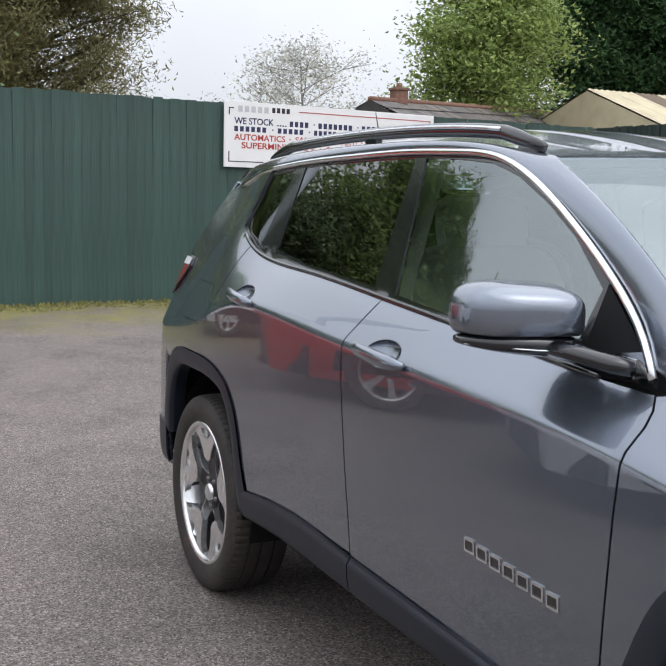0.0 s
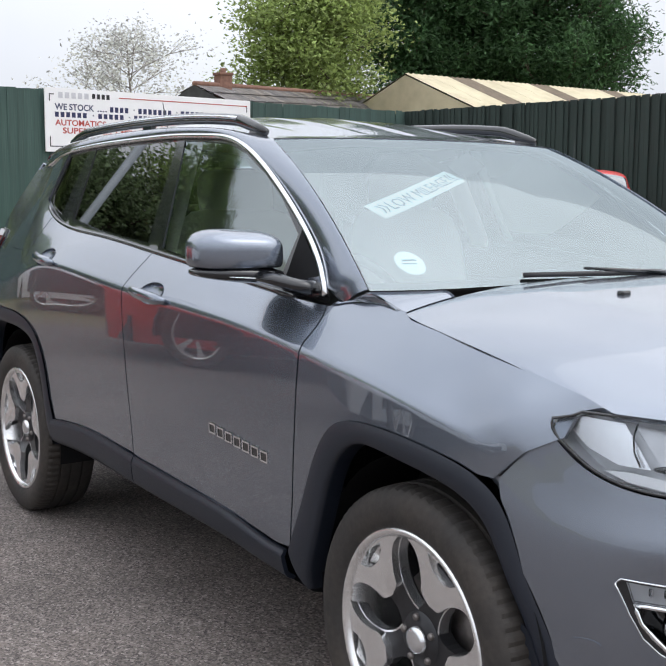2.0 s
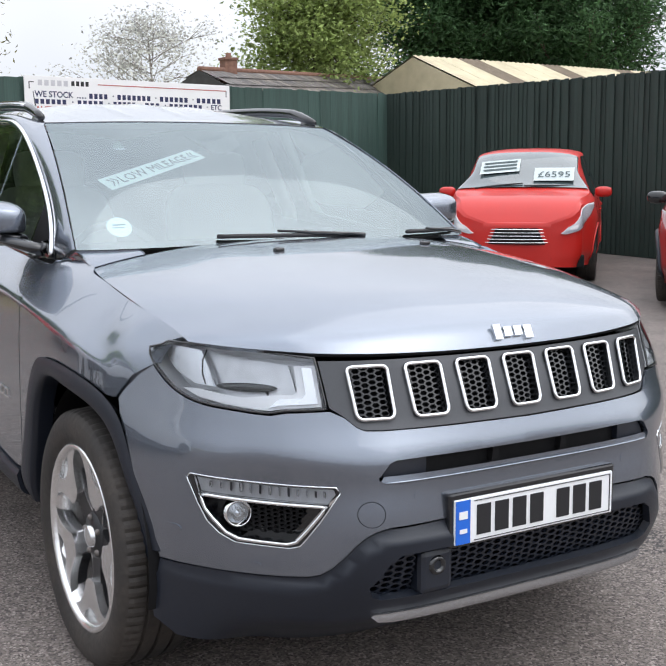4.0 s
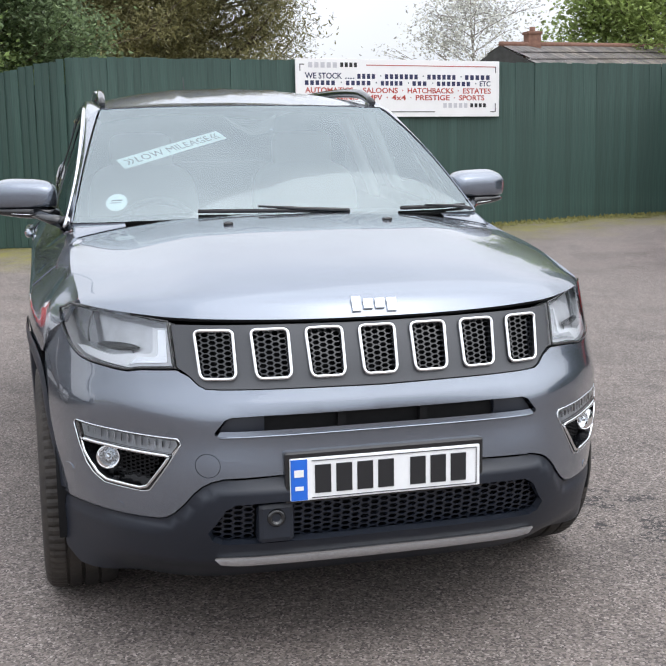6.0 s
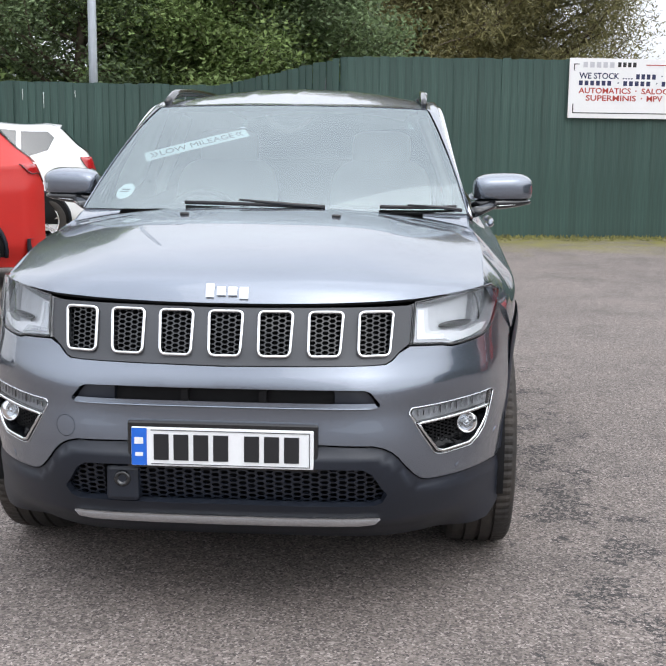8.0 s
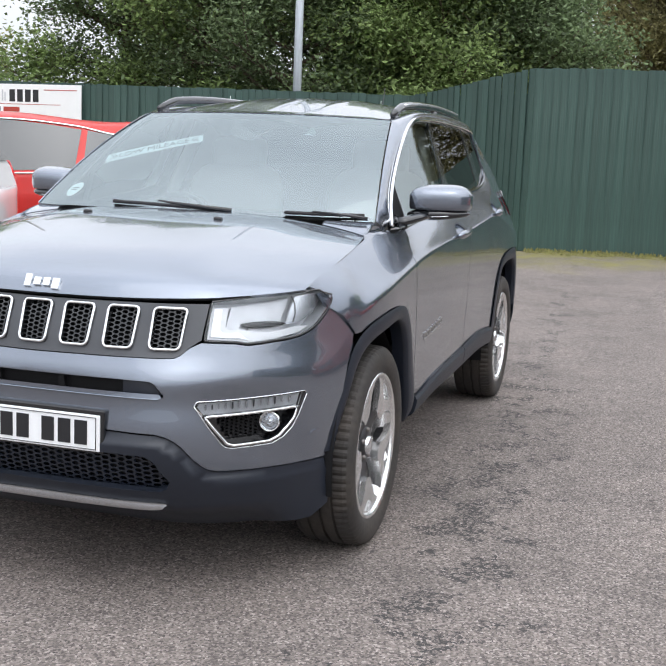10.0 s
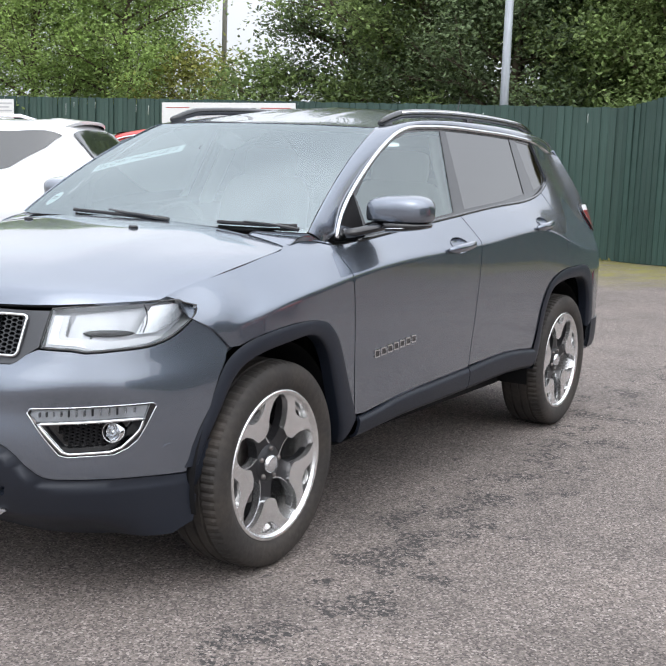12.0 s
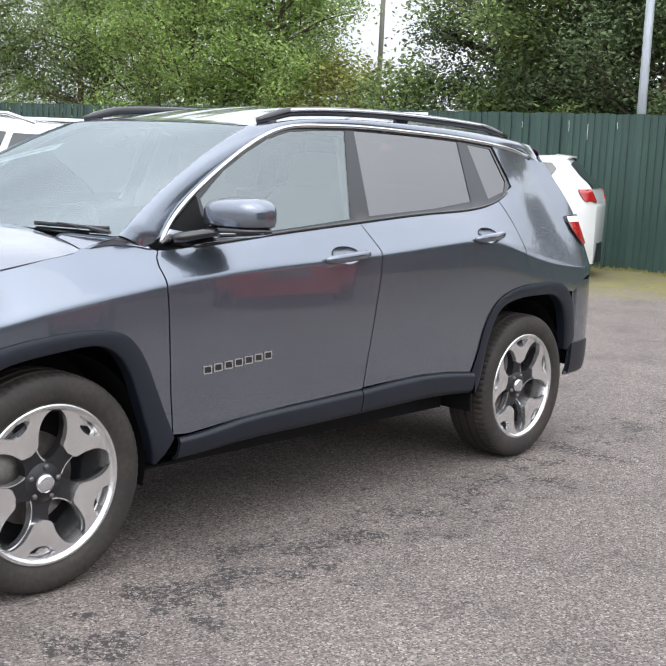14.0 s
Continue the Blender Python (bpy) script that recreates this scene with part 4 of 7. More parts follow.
GRP = mirrored(GR)
part("lower_mesh", honeycomb(-.45, .45, .360, .474, .0088, .0024, -.012, FRONT, lambda y, z: inside((y, z), GRP) and not -.335 < y < -.23, 1.9), CLADDING, lower, "black honeycomb mesh")
part("lower_shelf", sheet(lambda u, v: (nose_x((2 * v - 1) * .43, .34) - .07 + .07 * u, (2 * v - 1) * .43, .360 - .022 * u), 3, 30), CLADDING, lower)
cam_pod = part("front_camera", rounded_box(2.168, -.282, .414, .07, .095, .105, .014), CLADDING, lower, "black front sensor pod")
me = lathe([(.0, -.004), (.010, -.003), (.013, .004), (.017, .006), (.021, .004), (.026, -.004), (.028, -.02)], 24, "z")
me.transform(Matrix.Translation((2.204, -.282, .428)) @ Euler((0, radians(90), 0)).to_matrix().to_4x4())
part("sensor_eye", me, GLOSS_BLACK, cam_pod)
SK = [(0, .322), (.40, .322), (.428, .321), (.432, .315), (.418, .304), (.38, .301), (0, .299)]
part("skid_strip", skin(mirrored(SK), lambda y, z: (nose_x(y, z) + .016 + .014 * ss(.326, .300, z), y, z), .008, rim=.012, lift=.006), SATIN_DARK, lower, "satin silver skid strip")

# number plate: registration as plain bars
plate_x = 2.226
plate = part("number_plate", rounded_box(plate_x - .004, 0, .527, .010, .500, .108, .003), PLATE_WHITE, suv, "white number plate with blue edge band")
part("plate_frame", rounded_box(plate_x - .016, 0, .5315, .022, .524, .132, .006), GLOSS_BLACK, plate)
part("plate_band", rounded_box(plate_x + .001, -.2275, .527, .003, .042, .104, .0), BLUE, plate)
face = Matrix.Translation((plate_x + .0025, 0, .527)) @ Euler((radians(90), 0, radians(90))).to_matrix().to_4x4()
chars = []
for k in range(7):
    y = -.187 + k * .0545 + (.030 if k > 3 else 0)
    chars.append((y, y + .041, -.036, .036))
for k, b in enumerate(chars):
    part("plate_bar", bars_mesh([b], face), INK, plate)
part("plate_line", bars_mesh([(-.195, .240, .0465, .048), (-.195, .240, -.048, -.0465), (.2385, .240, -.048, .048)], face), INK, plate)
for b in ((-.240, -.216, .008, .026), (-.238, -.217, -.026, -.016)):
    part("band_mark", bars_mesh([b], Matrix.Translation((.001, 0, 0)) @ face), WHITE, plate)

# grille: grey panel with seven framed openings
panel_low = [(y, z + .004) for y, z in BUMPER_TOP[:7]]
panel_half = [(0, .9035), (.15, .9045), (.30, .906), (.42, .907), (.513, .9085), (.5055, .806)] + panel_low[::-1][1:]
PITCH = .1373


def slot_shape(c, grow):
    w1, w0, h1, h0, r = .0500 + grow, .0455 + grow, .896 + grow, .773 - grow, .017 + grow * .5
    lean = c * .012
    corners = [(c + w1, h1), (c - w1, h1), (c - w0 - lean, h0), (c + w0 - lean, h0)]
    out = []
    for i in range(4):
        p, a, b = Vector(corners[i]), Vector(corners[i - 1]), Vector(corners[(i + 1) % 4])
        s0, s1 = p + (a - p).normalized() * r, p + (b - p).normalized() * r
        for q in np.linspace(0, 1, 5):
            out.append(tuple((s0.lerp(p, q)).lerp(p.lerp(s1, q), q)))
    return out


centres = [k * PITCH for k in range(-3, 4)]
grille = part("grille_panel", skin(mirrored(panel_half), FRONT, .03, holes=[slot_shape(c, 0) for c in centres], rim=.02, lift=-.006), GRILLE_GREY, suv, "satin grey grille panel")
part("grille_back", skin(mirrored(panel_half), FRONT, .06, rim=0, lift=-.055), DARK, grille)
for c in centres:
    fr = part("grille_frame", tube([FRONT(*p) for p in slot_shape(c, -.003)], .0050, 8, closed=True), CHROME, grille, "chrome grille opening frame")
    part("frame_sleeve", skin(slot_shape(c, -.001), FRONT, .012, holes=[slot_shape(c, -.006)], rim=.022, lift=-.003), GLOSS_BLACK, fr)
    sh = slot_shape(c, -.004)
    part("grille_mesh", honeycomb(c - .055, c + .055, .765, .905, .0074, .0017, -.016, FRONT, lambda y, z, sh=sh: inside((y, z), sh), 1.6), GLOSS_BLACK, fr)
# dark shut line under the bonnet
part("bonnet_gap", tube([(nose_edge(abs(y)) - .012, y, .9115 + .030 * (abs(y) / .722) ** 3) for y in np.linspace(-.60, .60, 60)], .007, 6), DARK, suv)

# headlamps
HL = [(.771, .9375), (.722, .9355), (.62, .927), (.518, .9135), (.512, .803), (.593, .800), (.621, .794), (.65, .796), (.69, .801), (.731, .811), (.752, .831), (.765, .860), (.775, .896)]
HL = HL[1:7] + smooth_line(HL[7:] + HL[:1], 4)
HL = flush(HL, .012)
hl_c = Vector((.65, .86))
for s in (1, -1):
    shut = lambda poly: poly if s > 0 else both_y(poly)
    lamp = part("headlamp", skin(shut(HL), FRONT, .03, rim=.0, lift=-.055), LAMP_GREY, suv, "clear headlamp with white light guide")
    part("lamp_wall", skin(shut([tuple(hl_c + (Vector(p) - hl_c) * 1.0) for p in HL]), FRONT, .03, holes=[shut([tuple(hl_c + (Vector(p) - hl_c) * .985) for p in HL])], rim=.052, lift=-.006), LAMP_GREY, lamp)
    guide = [(.520, .900), (.520, .809), (.593, .806), (.622, .800), (.65, .802), (.69, .807), (.728, .817), (.746, .833), (.725, .836), (.69, .829), (.66, .826), (.625, .833), (.60, .836), (.572, .836), (.563, .845), (.560, .898)]
    part("light_guide", skin(shut(guide), FRONT, .012, rim=.02, lift=-.012), LAMP_WHITE, lamp, "white light guide")
    part("guide_step", skin(shut([(.528, .894), (.528, .816), (.60, .812), (.622, .806), (.60, .826), (.556, .828), (.548, .838), (.546, .894)]), FRONT, .015, rim=.006, lift=-.007), SATIN, lamp)
    part("reflector", skin(shut([(.572, .905), (.566, .830), (.60, .827), (.64, .822), (.655, .820), (.69, .824), (.70, .925), (.62, .914)]), FRONT, .02, rim=.02, lift=-.034), LAMP_GREY, lamp)
    part("side_reflector", skin(shut([(.712, .927), (.705, .845), (.735, .846), (.757, .87), (.766, .90), (.764, .928)]), FRONT, .02, rim=.02, lift=-.028), SATIN, lamp)
    bm = bmesh.new()
    bmesh.ops.create_uvsphere(bm, u_segments=20, v_segments=12, radius=.030)
    for v in bm.verts:
        y = v.co.y * 1.7 + s * .635
        v.co = (v.co.x * .3 + nose_x(abs(y), .842) - .037, y, v.co.z * .36 + .842)
    for f in bm.faces:
        f.smooth = True
    part("projector", bm, GLOSS_BLACK, lamp, "dark projector lens")
    part("lamp_divider", tube([(nose_x(y, z) - .016, s * y, z) for y, z in ((.690, .922), (.701, .90), (.707, .87), (.706, .846))], .0022, 6), GLOSS_BLACK, lamp)
    cover = part("lamp_cover", skin(shut(HL), FRONT, .02, rim=.004, lift=.002), LENS, lamp)
    cover.visible_shadow = False
    part("lamp_seal", tube([tuple(Vector(FRONT(*p)) + Vector((-.001, 0, 0))) for p in dense(shut(HL), .015)], .0034, 6, closed=True), GLOSS_BLACK, lamp)
    # fog lamp recess with chrome surround and running light
    fog = part("fog_lamp_surround", skin(shut(FOG_OUT), FRONT, .012, holes=[shut(FOG_IN), shut(FOG_DRL)], rim=.010, lift=-.002), GLOSS_BLACK, suv, "black fog lamp surround with chrome bead")
    part("fog_wall", skin(shut(FOG_OUT), FRONT, .015, holes=[shut(FOG_IN)], rim=.056, lift=-.012), GLOSS_BLACK, fog)
    part("surround_bead", tube([tuple(Vector(FRONT(*p)) + Vector((.002, 0, 0))) for p in dense(shut(FOG_IN), .012)], .0046, 8, closed=True), CHROME, fog)
    part("surround_facet", skin(shut([(.506, .617), (.532, .586), (.588, .504), (.604, .497), (.600, .488), (.582, .494), (.545, .552)]), lambda y, z: (nose_x(y, z) - .010 * ss(.0, .05, abs(y) - .50), y, z), .012, rim=.004, lift=.002), CHROME, fog)
    part("surround_bead", tube([tuple(Vector(FRONT(*p)) + Vector((.001, 0, 0))) for p in dense(shut(FOG_OUT), .012)], .0018, 6, closed=True), SATIN, fog)
    part("fog_recess", skin(shut(FOG_OUT), FRONT, .02, rim=.0, lift=-.050), GLOSS_BLACK, fog)
    part("fog_mesh", honeycomb(.56, .66, .515, .575, .0056, .0016, -.048, lambda y, z, s=s: (nose_x(y, z), s * y, z), lambda y, z: inside((y, z), FOG_IN), 1.3), DARK, fog)
    part("running_light_back", skin(shut(FOG_DRL), FRONT, .015, rim=.0, lift=-.010), LAMP_GREY, fog)
    part("running_light", skin(shut(FOG_DRL), FRONT, .015, rim=.006, lift=.001), LENS, fog)
    for q in range(13):
        y = .532 + q * .0158
        z = .6125 + .010 * (y - .53) / .2
        part("light_cell", rounded_box(nose_x(y, z) - .0065, s * y, z, .009, .0022 if q % 3 else .004, .021 if 3 < q < 11 else .015, .001, 1), GRILLE_GREY if q % 3 == 1 else SATIN, fog)
    turn_ = Matrix.Translation((nose_x(.673, .556) - .020, s * .676, .556)) @ Euler((0, radians(84), radians(s * 14))).to_matrix().to_4x4()
    for nm, prof, mt, lb in (("fog_lamp", [(.0, -.020), (.012, -.017), (.022, -.008), (.0275, .004), (.0305, .004), (.032, -.03)], CHROME, "round clear fog lamp"),
                             ("fog_bulb_cap", [(.0, .001), (.007, -.001), (.009, -.006), (.009, -.018)], SATIN, ""),
                             ("fog_lens", [(.0, .014), (.012, .0125), (.021, .009), (.028, .0035)], LENS, "")):
        me = lathe(prof, 28, "z")
        me.transform(turn_)
        ob = part(nm, me, mt, fog, lb)
        if nm == "fog_lens":
            ob.visible_shadow = False

# cowl and wipers
part("cowl", sheet(lambda u, v: (1.10 + .055 * u - .13 * abs(2 * v - 1) ** 3, (2 * v - 1) * .70, 1.106 - .022 * u + .006 * (1 - abs(2 * v - 1))), 4, 30), DARK, suv)
def on_screen(u, y, lift):
    v = y / (.712 + (.566 - .712) * u)
    p, n = Vector(screen_at(u, v)), Vector((.55, 0, .83))
    return tuple(p + n * lift)
for y0, y1, yp, u0, u1 in ((-.31, .17, .20, .028, .004), (.395, .672, .69, .018, .030)):
    w = thing("wiper", "black windscreen wiper at rest", "wiper")
    w.parent = suv
    for key in ("label", "category"):
        del w[key]
    part("wiper_blade", tube([on_screen(u0 + (u1 - u0) * q / 10, y0 + (y1 - y0) * q / 10, .010) for q in range(11)], .0050, 6, flat=1.5), INK, w)
    part("wiper_arm", tube([on_screen(u0 + .008, (y0 + y1) / 2 - .04, .017), on_screen(.014, (y0 + y1) / 2 + .08, .019), on_screen(.0, yp, .014)], lambda q: .004 + .005 * q, 6), GLOSS_BLACK, w)

# aerial
part("aerial", tube([(-1.62, .0, 1.57), (-1.66, .0, 1.66), (-1.70, .0, 1.76)], lambda q: .006 - .004 * q, 6), INK, suv)


# ---- wheels ----
def build_wheel(owner, name="wheel", spokes=5, alloy=ALLOY, tyre_r=.352, rim_r=.258, seed=0):
    """A wheel about its own centre, its outer face towards +y."""
    hub = new(name)
    hub.parent = owner
    prof = [(rim_r - .006, .090), (rim_r + .006, .103), (rim_r + .020, .1085), (.300 * tyre_r / .352, .1125), (.325 * tyre_r / .352, .109), (.338 * tyre_r / .352, .101)]
    shoulder = [(tyre_r - .007, .094), (tyre_r - .003, .082), (tyre_r - .0015, .062), (tyre_r - .001, .050)]
    mid = [(tyre_r - .009, .048), (tyre_r - .009, .042), (tyre_r, .040), (tyre_r, .008), (tyre_r - .009, .006), (tyre_r - .009, -.002), (tyre_r, -.004), (tyre_r, -.040), (tyre_r - .009, -.042), (tyre_r - .009, -.048)]
    tail = [(tyre_r - .001, -.05), (tyre_r - .003, -.082), (tyre_r - .012, -.10), (.30 * tyre_r / .352, -.112), (rim_r, -.10)]
    rows = prof + shoulder + mid + tail
    n, steps = len(rows), 228
    verts, faces = [], []
    for i in range(steps):
        a = 2 * math.pi * i / steps
        for j, (r, h) in enumerate(rows):
            if len(prof) <= j < len(prof) + 4 and i % 3 == 0:
                r -= .0045
            verts.append((r * math.cos(a), h, r * math.sin(a)))
    for i in range(steps):
        for j in range(n - 1):
            faces.append([i * n + j, ((i + 1) % steps) * n + j, ((i + 1) % steps) * n + j + 1, i * n + j + 1][::-1])
    me = mesh_of(verts, faces)
    me.polygons.foreach_set("use_smooth", [(k % (n - 1)) < 6 for k in range(len(me.polygons))])
    part("tyre", me, RUBBER, hub, "worn black tyre")
    k = rim_r / .258
    lip = [(rim_r, .088), (rim_r + .001, .096), (rim_r - .004, .102), (rim_r - .010, .1025), (rim_r - .018, .096), (rim_r - .024, .084), (rim_r - .030, .04), (rim_r - .040, -.05), (rim_r - .02, -.09)]
    rim = part("rim", lathe(lip, 72), alloy, hub, "silver alloy rim")
    part("wheel_inside", lathe([(.0, -.055), (rim_r - .02, -.055)], 40), DARK, hub)
    part("brake_disc", lathe([(.0, -.005), (.148 * k, -.005), (.15 * k, -.010), (.15 * k, -.02)], 48), STEEL, hub)
    plane = lambda x, z: (x, .074 + .016 * min(1, math.hypot(x, z) / (.24 * k)), z)
    deep = lambda x, z: (x, .052 + .022 * min(1, math.hypot(x, z) / (.24 * k)), z)
    for q in range(spokes):
        base = math.pi / 2 + math.pi / spokes + 2 * math.pi * q / spokes
        pol = lambda r, d: (r * k * math.cos(base + radians(d)), r * k * math.sin(base + radians(d)))
        if spokes == 5:
            face_ = smooth_line([pol(r, d) for r, d in ((.236, 32), (.226, 28), (.205, 23), (.18, 19.5), (.155, 17), (.132, 15.5))], 3) + [pol(r, d) for r, d in ((.124, 13), (.114, 0), (.124, -13))] + smooth_line([pol(r, -d) for r, d in ((.132, 15.5), (.155, 17), (.18, 19.5), (.205, 23), (.226, 28), (.236, 32))], 3) + [pol(r, d) for r, d in ((.241, -18), (.242, 0), (.241, 18))]
            hole = [pol(r, d) for r, d in ((.232, 13.5), (.214, 11), (.200, 6), (.196, 0), (.200, -6), (.214, -11), (.232, -13.5), (.235, 0))]
            sp = part("spoke", skin(face_, plane, .014, holes=[hole], rim=.022, flip=True), alloy, rim)
            part("spoke_pocket", skin(hole, lambda x, z, b=base: (x, .058 + .26 * max(0, math.hypot(x, z) / k - .205) + .035 * (x * -math.sin(b) + z * math.cos(b)), z), .012, rim=0, flip=True), alloy, sp)
            # flat dark patch over the alloy paints the shade inside the pocket
            part("pocket_shade", skin([pol(r, d) for r, d in ((.212, 9.5), (.202, 4), (.199, -2), (.209, -2), (.224, 3), (.222, 9))], lambda x, z: (x, .064 + .26 * max(0, math.hypot(x, z) / k - .205), z), .012, rim=0, flip=True), DARK, sp)
            web = ((.232, 27), (.205, 21.5), (.18, 18), (.155, 15.5), (.125, 14.5), (.105, 16), (.090, 19), (.078, 25), (.070, 36))
            under = [pol(r, d) for r, d in web] + [pol(.03, 36), pol(.03, -36)] + [pol(r, -d) for r, d in web[::-1]]
            part("spoke_web", skin(under, deep, .02, rim=.034, flip=True), ALLOY_DARK, rim)
            flank = smooth_line([pol(r, d) for r, d in ((.233, 30), (.205, 23.2), (.18, 19.6), (.155, 17.2), (.125, 16.6), (.105, 18.5), (.090, 22), (.078, 29), (.072, 36))], 3)
            inner_ = smooth_line([pol(r, d) for r, d in ((.066, 36), (.072, 28), (.086, 20), (.102, 16.5), (.125, 14.5), (.155, 15.5), (.18, 18), (.205, 21.5), (.231, 28))], 3)
            part("spoke_edge", skin(flank + inner_, lambda x, z: (x, plane(x, z)[1] - .020, z), .02, rim=.026, flip=True), SATIN, rim)
        else:
            face_ = [pol(r, d) for r, d in ((.236, 10), (.15, 9), (.06, 22), (.06, -22), (.15, -9), (.236, -10))]
            part("spoke", skin(face_, plane, .03, rim=.025, flip=True), alloy, rim)
    part("hub_face", lathe([(.0, .066), (.060 * k, .064), (.068 * k, .050)], 32), ALLOY_DARK, rim)
    part("hub_cap", lathe([(.0, .082), (.020, .0815), (.029, .079), (.0315, .068)], 32), SATIN, rim)
    for q in range(5):
        a = math.pi / 2 + math.pi / 5 * (2 * q)
        me = lathe([(.0, .073), (.006, .073), (.0085, .069), (.0085, .058)], 10)
        me.transform(Matrix.Translation((.052 * math.cos(a), 0, .052 * math.sin(a))))
        part("wheel_nut", me, STEEL, rim)
    return hub


def copy_wheel(src, m):
    made = {}
    for o in (src, *src.children_recursive):
        made[o] = o.copy()
        scene.collection.objects.link(made[o])
        made[o].parent = made.get(o.parent, o.parent)
    made[src].matrix_basis = m
    return made[src]


first = build_wheel(suv)
first.matrix_basis = pose(1.345, .746, .352, 0, -6, 0)
copy_wheel(first, pose(-1.345, .746, .352, 0, 41, 0))
copy_wheel(first, pose(1.345, -.746, .352, 0, 8, 180))
copy_wheel(first, pose(-1.345, -.746, .352, 0, 36, 180))


# ---- cabin ----
def soft_block(cx, cy, cz, lx, ly, lz, lean=0.0, p=.45):
    bm = bmesh.new()
    bmesh.ops.create_icosphere(bm, subdivisions=3, radius=1)
    for v in bm.verts:
        x, y, z = (math.copysign(abs(t) ** p, t) for t in v.co)
        v.co = (cx + lx / 2 * x - lean * (z + 1) / 2, cy + ly / 2 * y, cz + lz / 2 * z)
    for f in bm.faces:
        f.smooth = True
    return bm


for y in (.37, -.37):
    seat = new("front_seat")
    seat.parent = suv
    part("seat_cushion", soft_block(.12, y, .66, .52, .50, .20), SEAT, seat, "pale grey seat")
    part("seat_back", soft_block(-.16, y, .98, .17, .49, .62, .14), SEAT, seat)
    part("headrest", soft_block(-.30, y, 1.34, .10, .28, .17, .02), SEAT, seat)
    for d in (-.06, .06):
        part("headrest_post", tube([(-.275, y + d, 1.20), (-.29, y + d, 1.30)], .007, 6), CHROME, seat)
bench = new("rear_seat")
bench.parent = suv
part("seat_cushion", soft_block(-.85, 0, .68, .50, 1.25, .20), TRIM, bench)
part("seat_back", soft_block(-1.12, 0, 1.0, .18, 1.25, .58, .14), TRIM, bench)
part("dashboard", sheet(lambda u, v: (1.06 - .42 * u - .05 * math.sin(math.pi * v), (2 * v - 1) * .66, 1.075 - .02 * u - .16 * u ** 4 + .012 * math.sin(math.pi * v)), 10, 20, flip=True, rim=.05), TRIM, suv)
wheel_ring = [(.47 - .10 * math.sin(a), -.37 + .18 * math.cos(a), .98 + .17 * math.sin(a)) for a in np.linspace(0, 2 * math.pi, 32, endpoint=False)]
part("steering_wheel", tube(wheel_ring, .014, 8, closed=True), TRIM, suv)
part("headlining", sheet(lambda u, v: tuple(Vector(roof_at(.02 + .93 * u, (2 * v - 1) * .93)) - Vector((0, 0, .030))), 12, 12), HEADLINER, suv)
part("cabin_floor", sheet(lambda u, v: (1.0 - 2.8 * u, (2 * v - 1) * .70, .56), 4, 4), TRIM, suv)
both("door_lining", lambda s: sheet(lambda u, v: (.85 - 2.0 * u, min(.66, side_y(.85 - 2.0 * u, .9) - .10), .56 + v * (belt_z(.85 - 2.0 * u) - .58)), 20, 2, side=s), TRIM, suv)
both("inner_pillar", lambda s: tube([(-.20, .690, 1.02), (-.205, .685, 1.16), (-.235, .62, 1.33), (-.26, .565, 1.48)], .050, 10, side=s, flat=.5, up=(0, 1, 0)), HEADLINER, suv)

# cards on the windscreen
def stick(poly_fn, lift=-.004):
    return lambda a, b: tuple(Vector(screen_at(*poly_fn(a, b))) + Vector((.55, 0, .83)) * lift)
A_, T_, B_ = Vector((.455, -.843)), Vector((.700, -.268)), Vector((.375, -.79))
card_uv = lambda a, b: tuple(A_ + (T_ - A_) * a + (B_ - A_) * b)
card = tagged(part("windscreen_card", skin([(0, 0), (0, 1), (1, 1), (1, 0)], stick(card_uv, -.006), .12, rim=0), STICKER), "pale blue-green LOW MILEAGE card inside the windscreen", "card")
def wrap_text(text, size, a0, a1, b0, surf, parent, material, name="lettering"):
    cu = bpy.data.curves.new(name, "FONT")
    cu.body, cu.size, cu.resolution_u = text, 1.0, 2
    tmp = bpy.data.objects.new("tmp", cu)
    scene.collection.objects.link(tmp)
    me = bpy.data.meshes.new_from_object(tmp.evaluated_get(bpy.context.evaluated_depsgraph_get()))
    bpy.data.objects.remove(tmp)
    xs = [v.co.x for v in me.vertices]
    x0, x1 = min(xs), max(xs)
    for v in me.vertices:
        v.co = surf(a0 + (a1 - a0) * (v.co.x - x0) / (x1 - x0), b0 - size * v.co.y)
    return part(name, me, material, parent)
wrap_text("LOW MILEAGE", .80, .14, .86, .78, stick(card_uv, -.0045), card, STICKER_INK)
for a0, d in ((.045, 1), (.955, -1)):
    for k in range(2):
        m_ = a0 + d * .035 * k
        chev = [(m_, .22), (m_ + d * .03, .5), (m_, .78), (m_ + d * .012, .78), (m_ + d * .042, .5), (m_ + d * .012, .22)]
        part("chevron", skin(chev if d < 0 else chev[::-1], stick(card_uv, -.0045), .05, rim=0), STICKER_INK, card)
disc_uv = lambda a, b: (.135 + .058 * b, -.815 + .050 * a)
disc = tagged(part("windscreen_sticker", skin([(math.cos(q), math.sin(q)) for q in np.linspace(0, 2 * math.pi, 28, endpoint=False)], stick(disc_uv, -.006), .3, rim=0), STICKER), "round pale sticker inside the windscreen", "sticker")
part("sticker_bar", skin([(-.5, .1), (.5, .1), (.5, .25), (-.5, .25)], stick(disc_uv, -.0045), .3, rim=0), STICKER_INK, disc)
part("sticker_bar", skin([(-.6, -.15), (.4, -.15), (.4, -.05), (-.6, -.05)], stick(disc_uv, -.0045), .3, rim=0), STICKER_INK, disc)

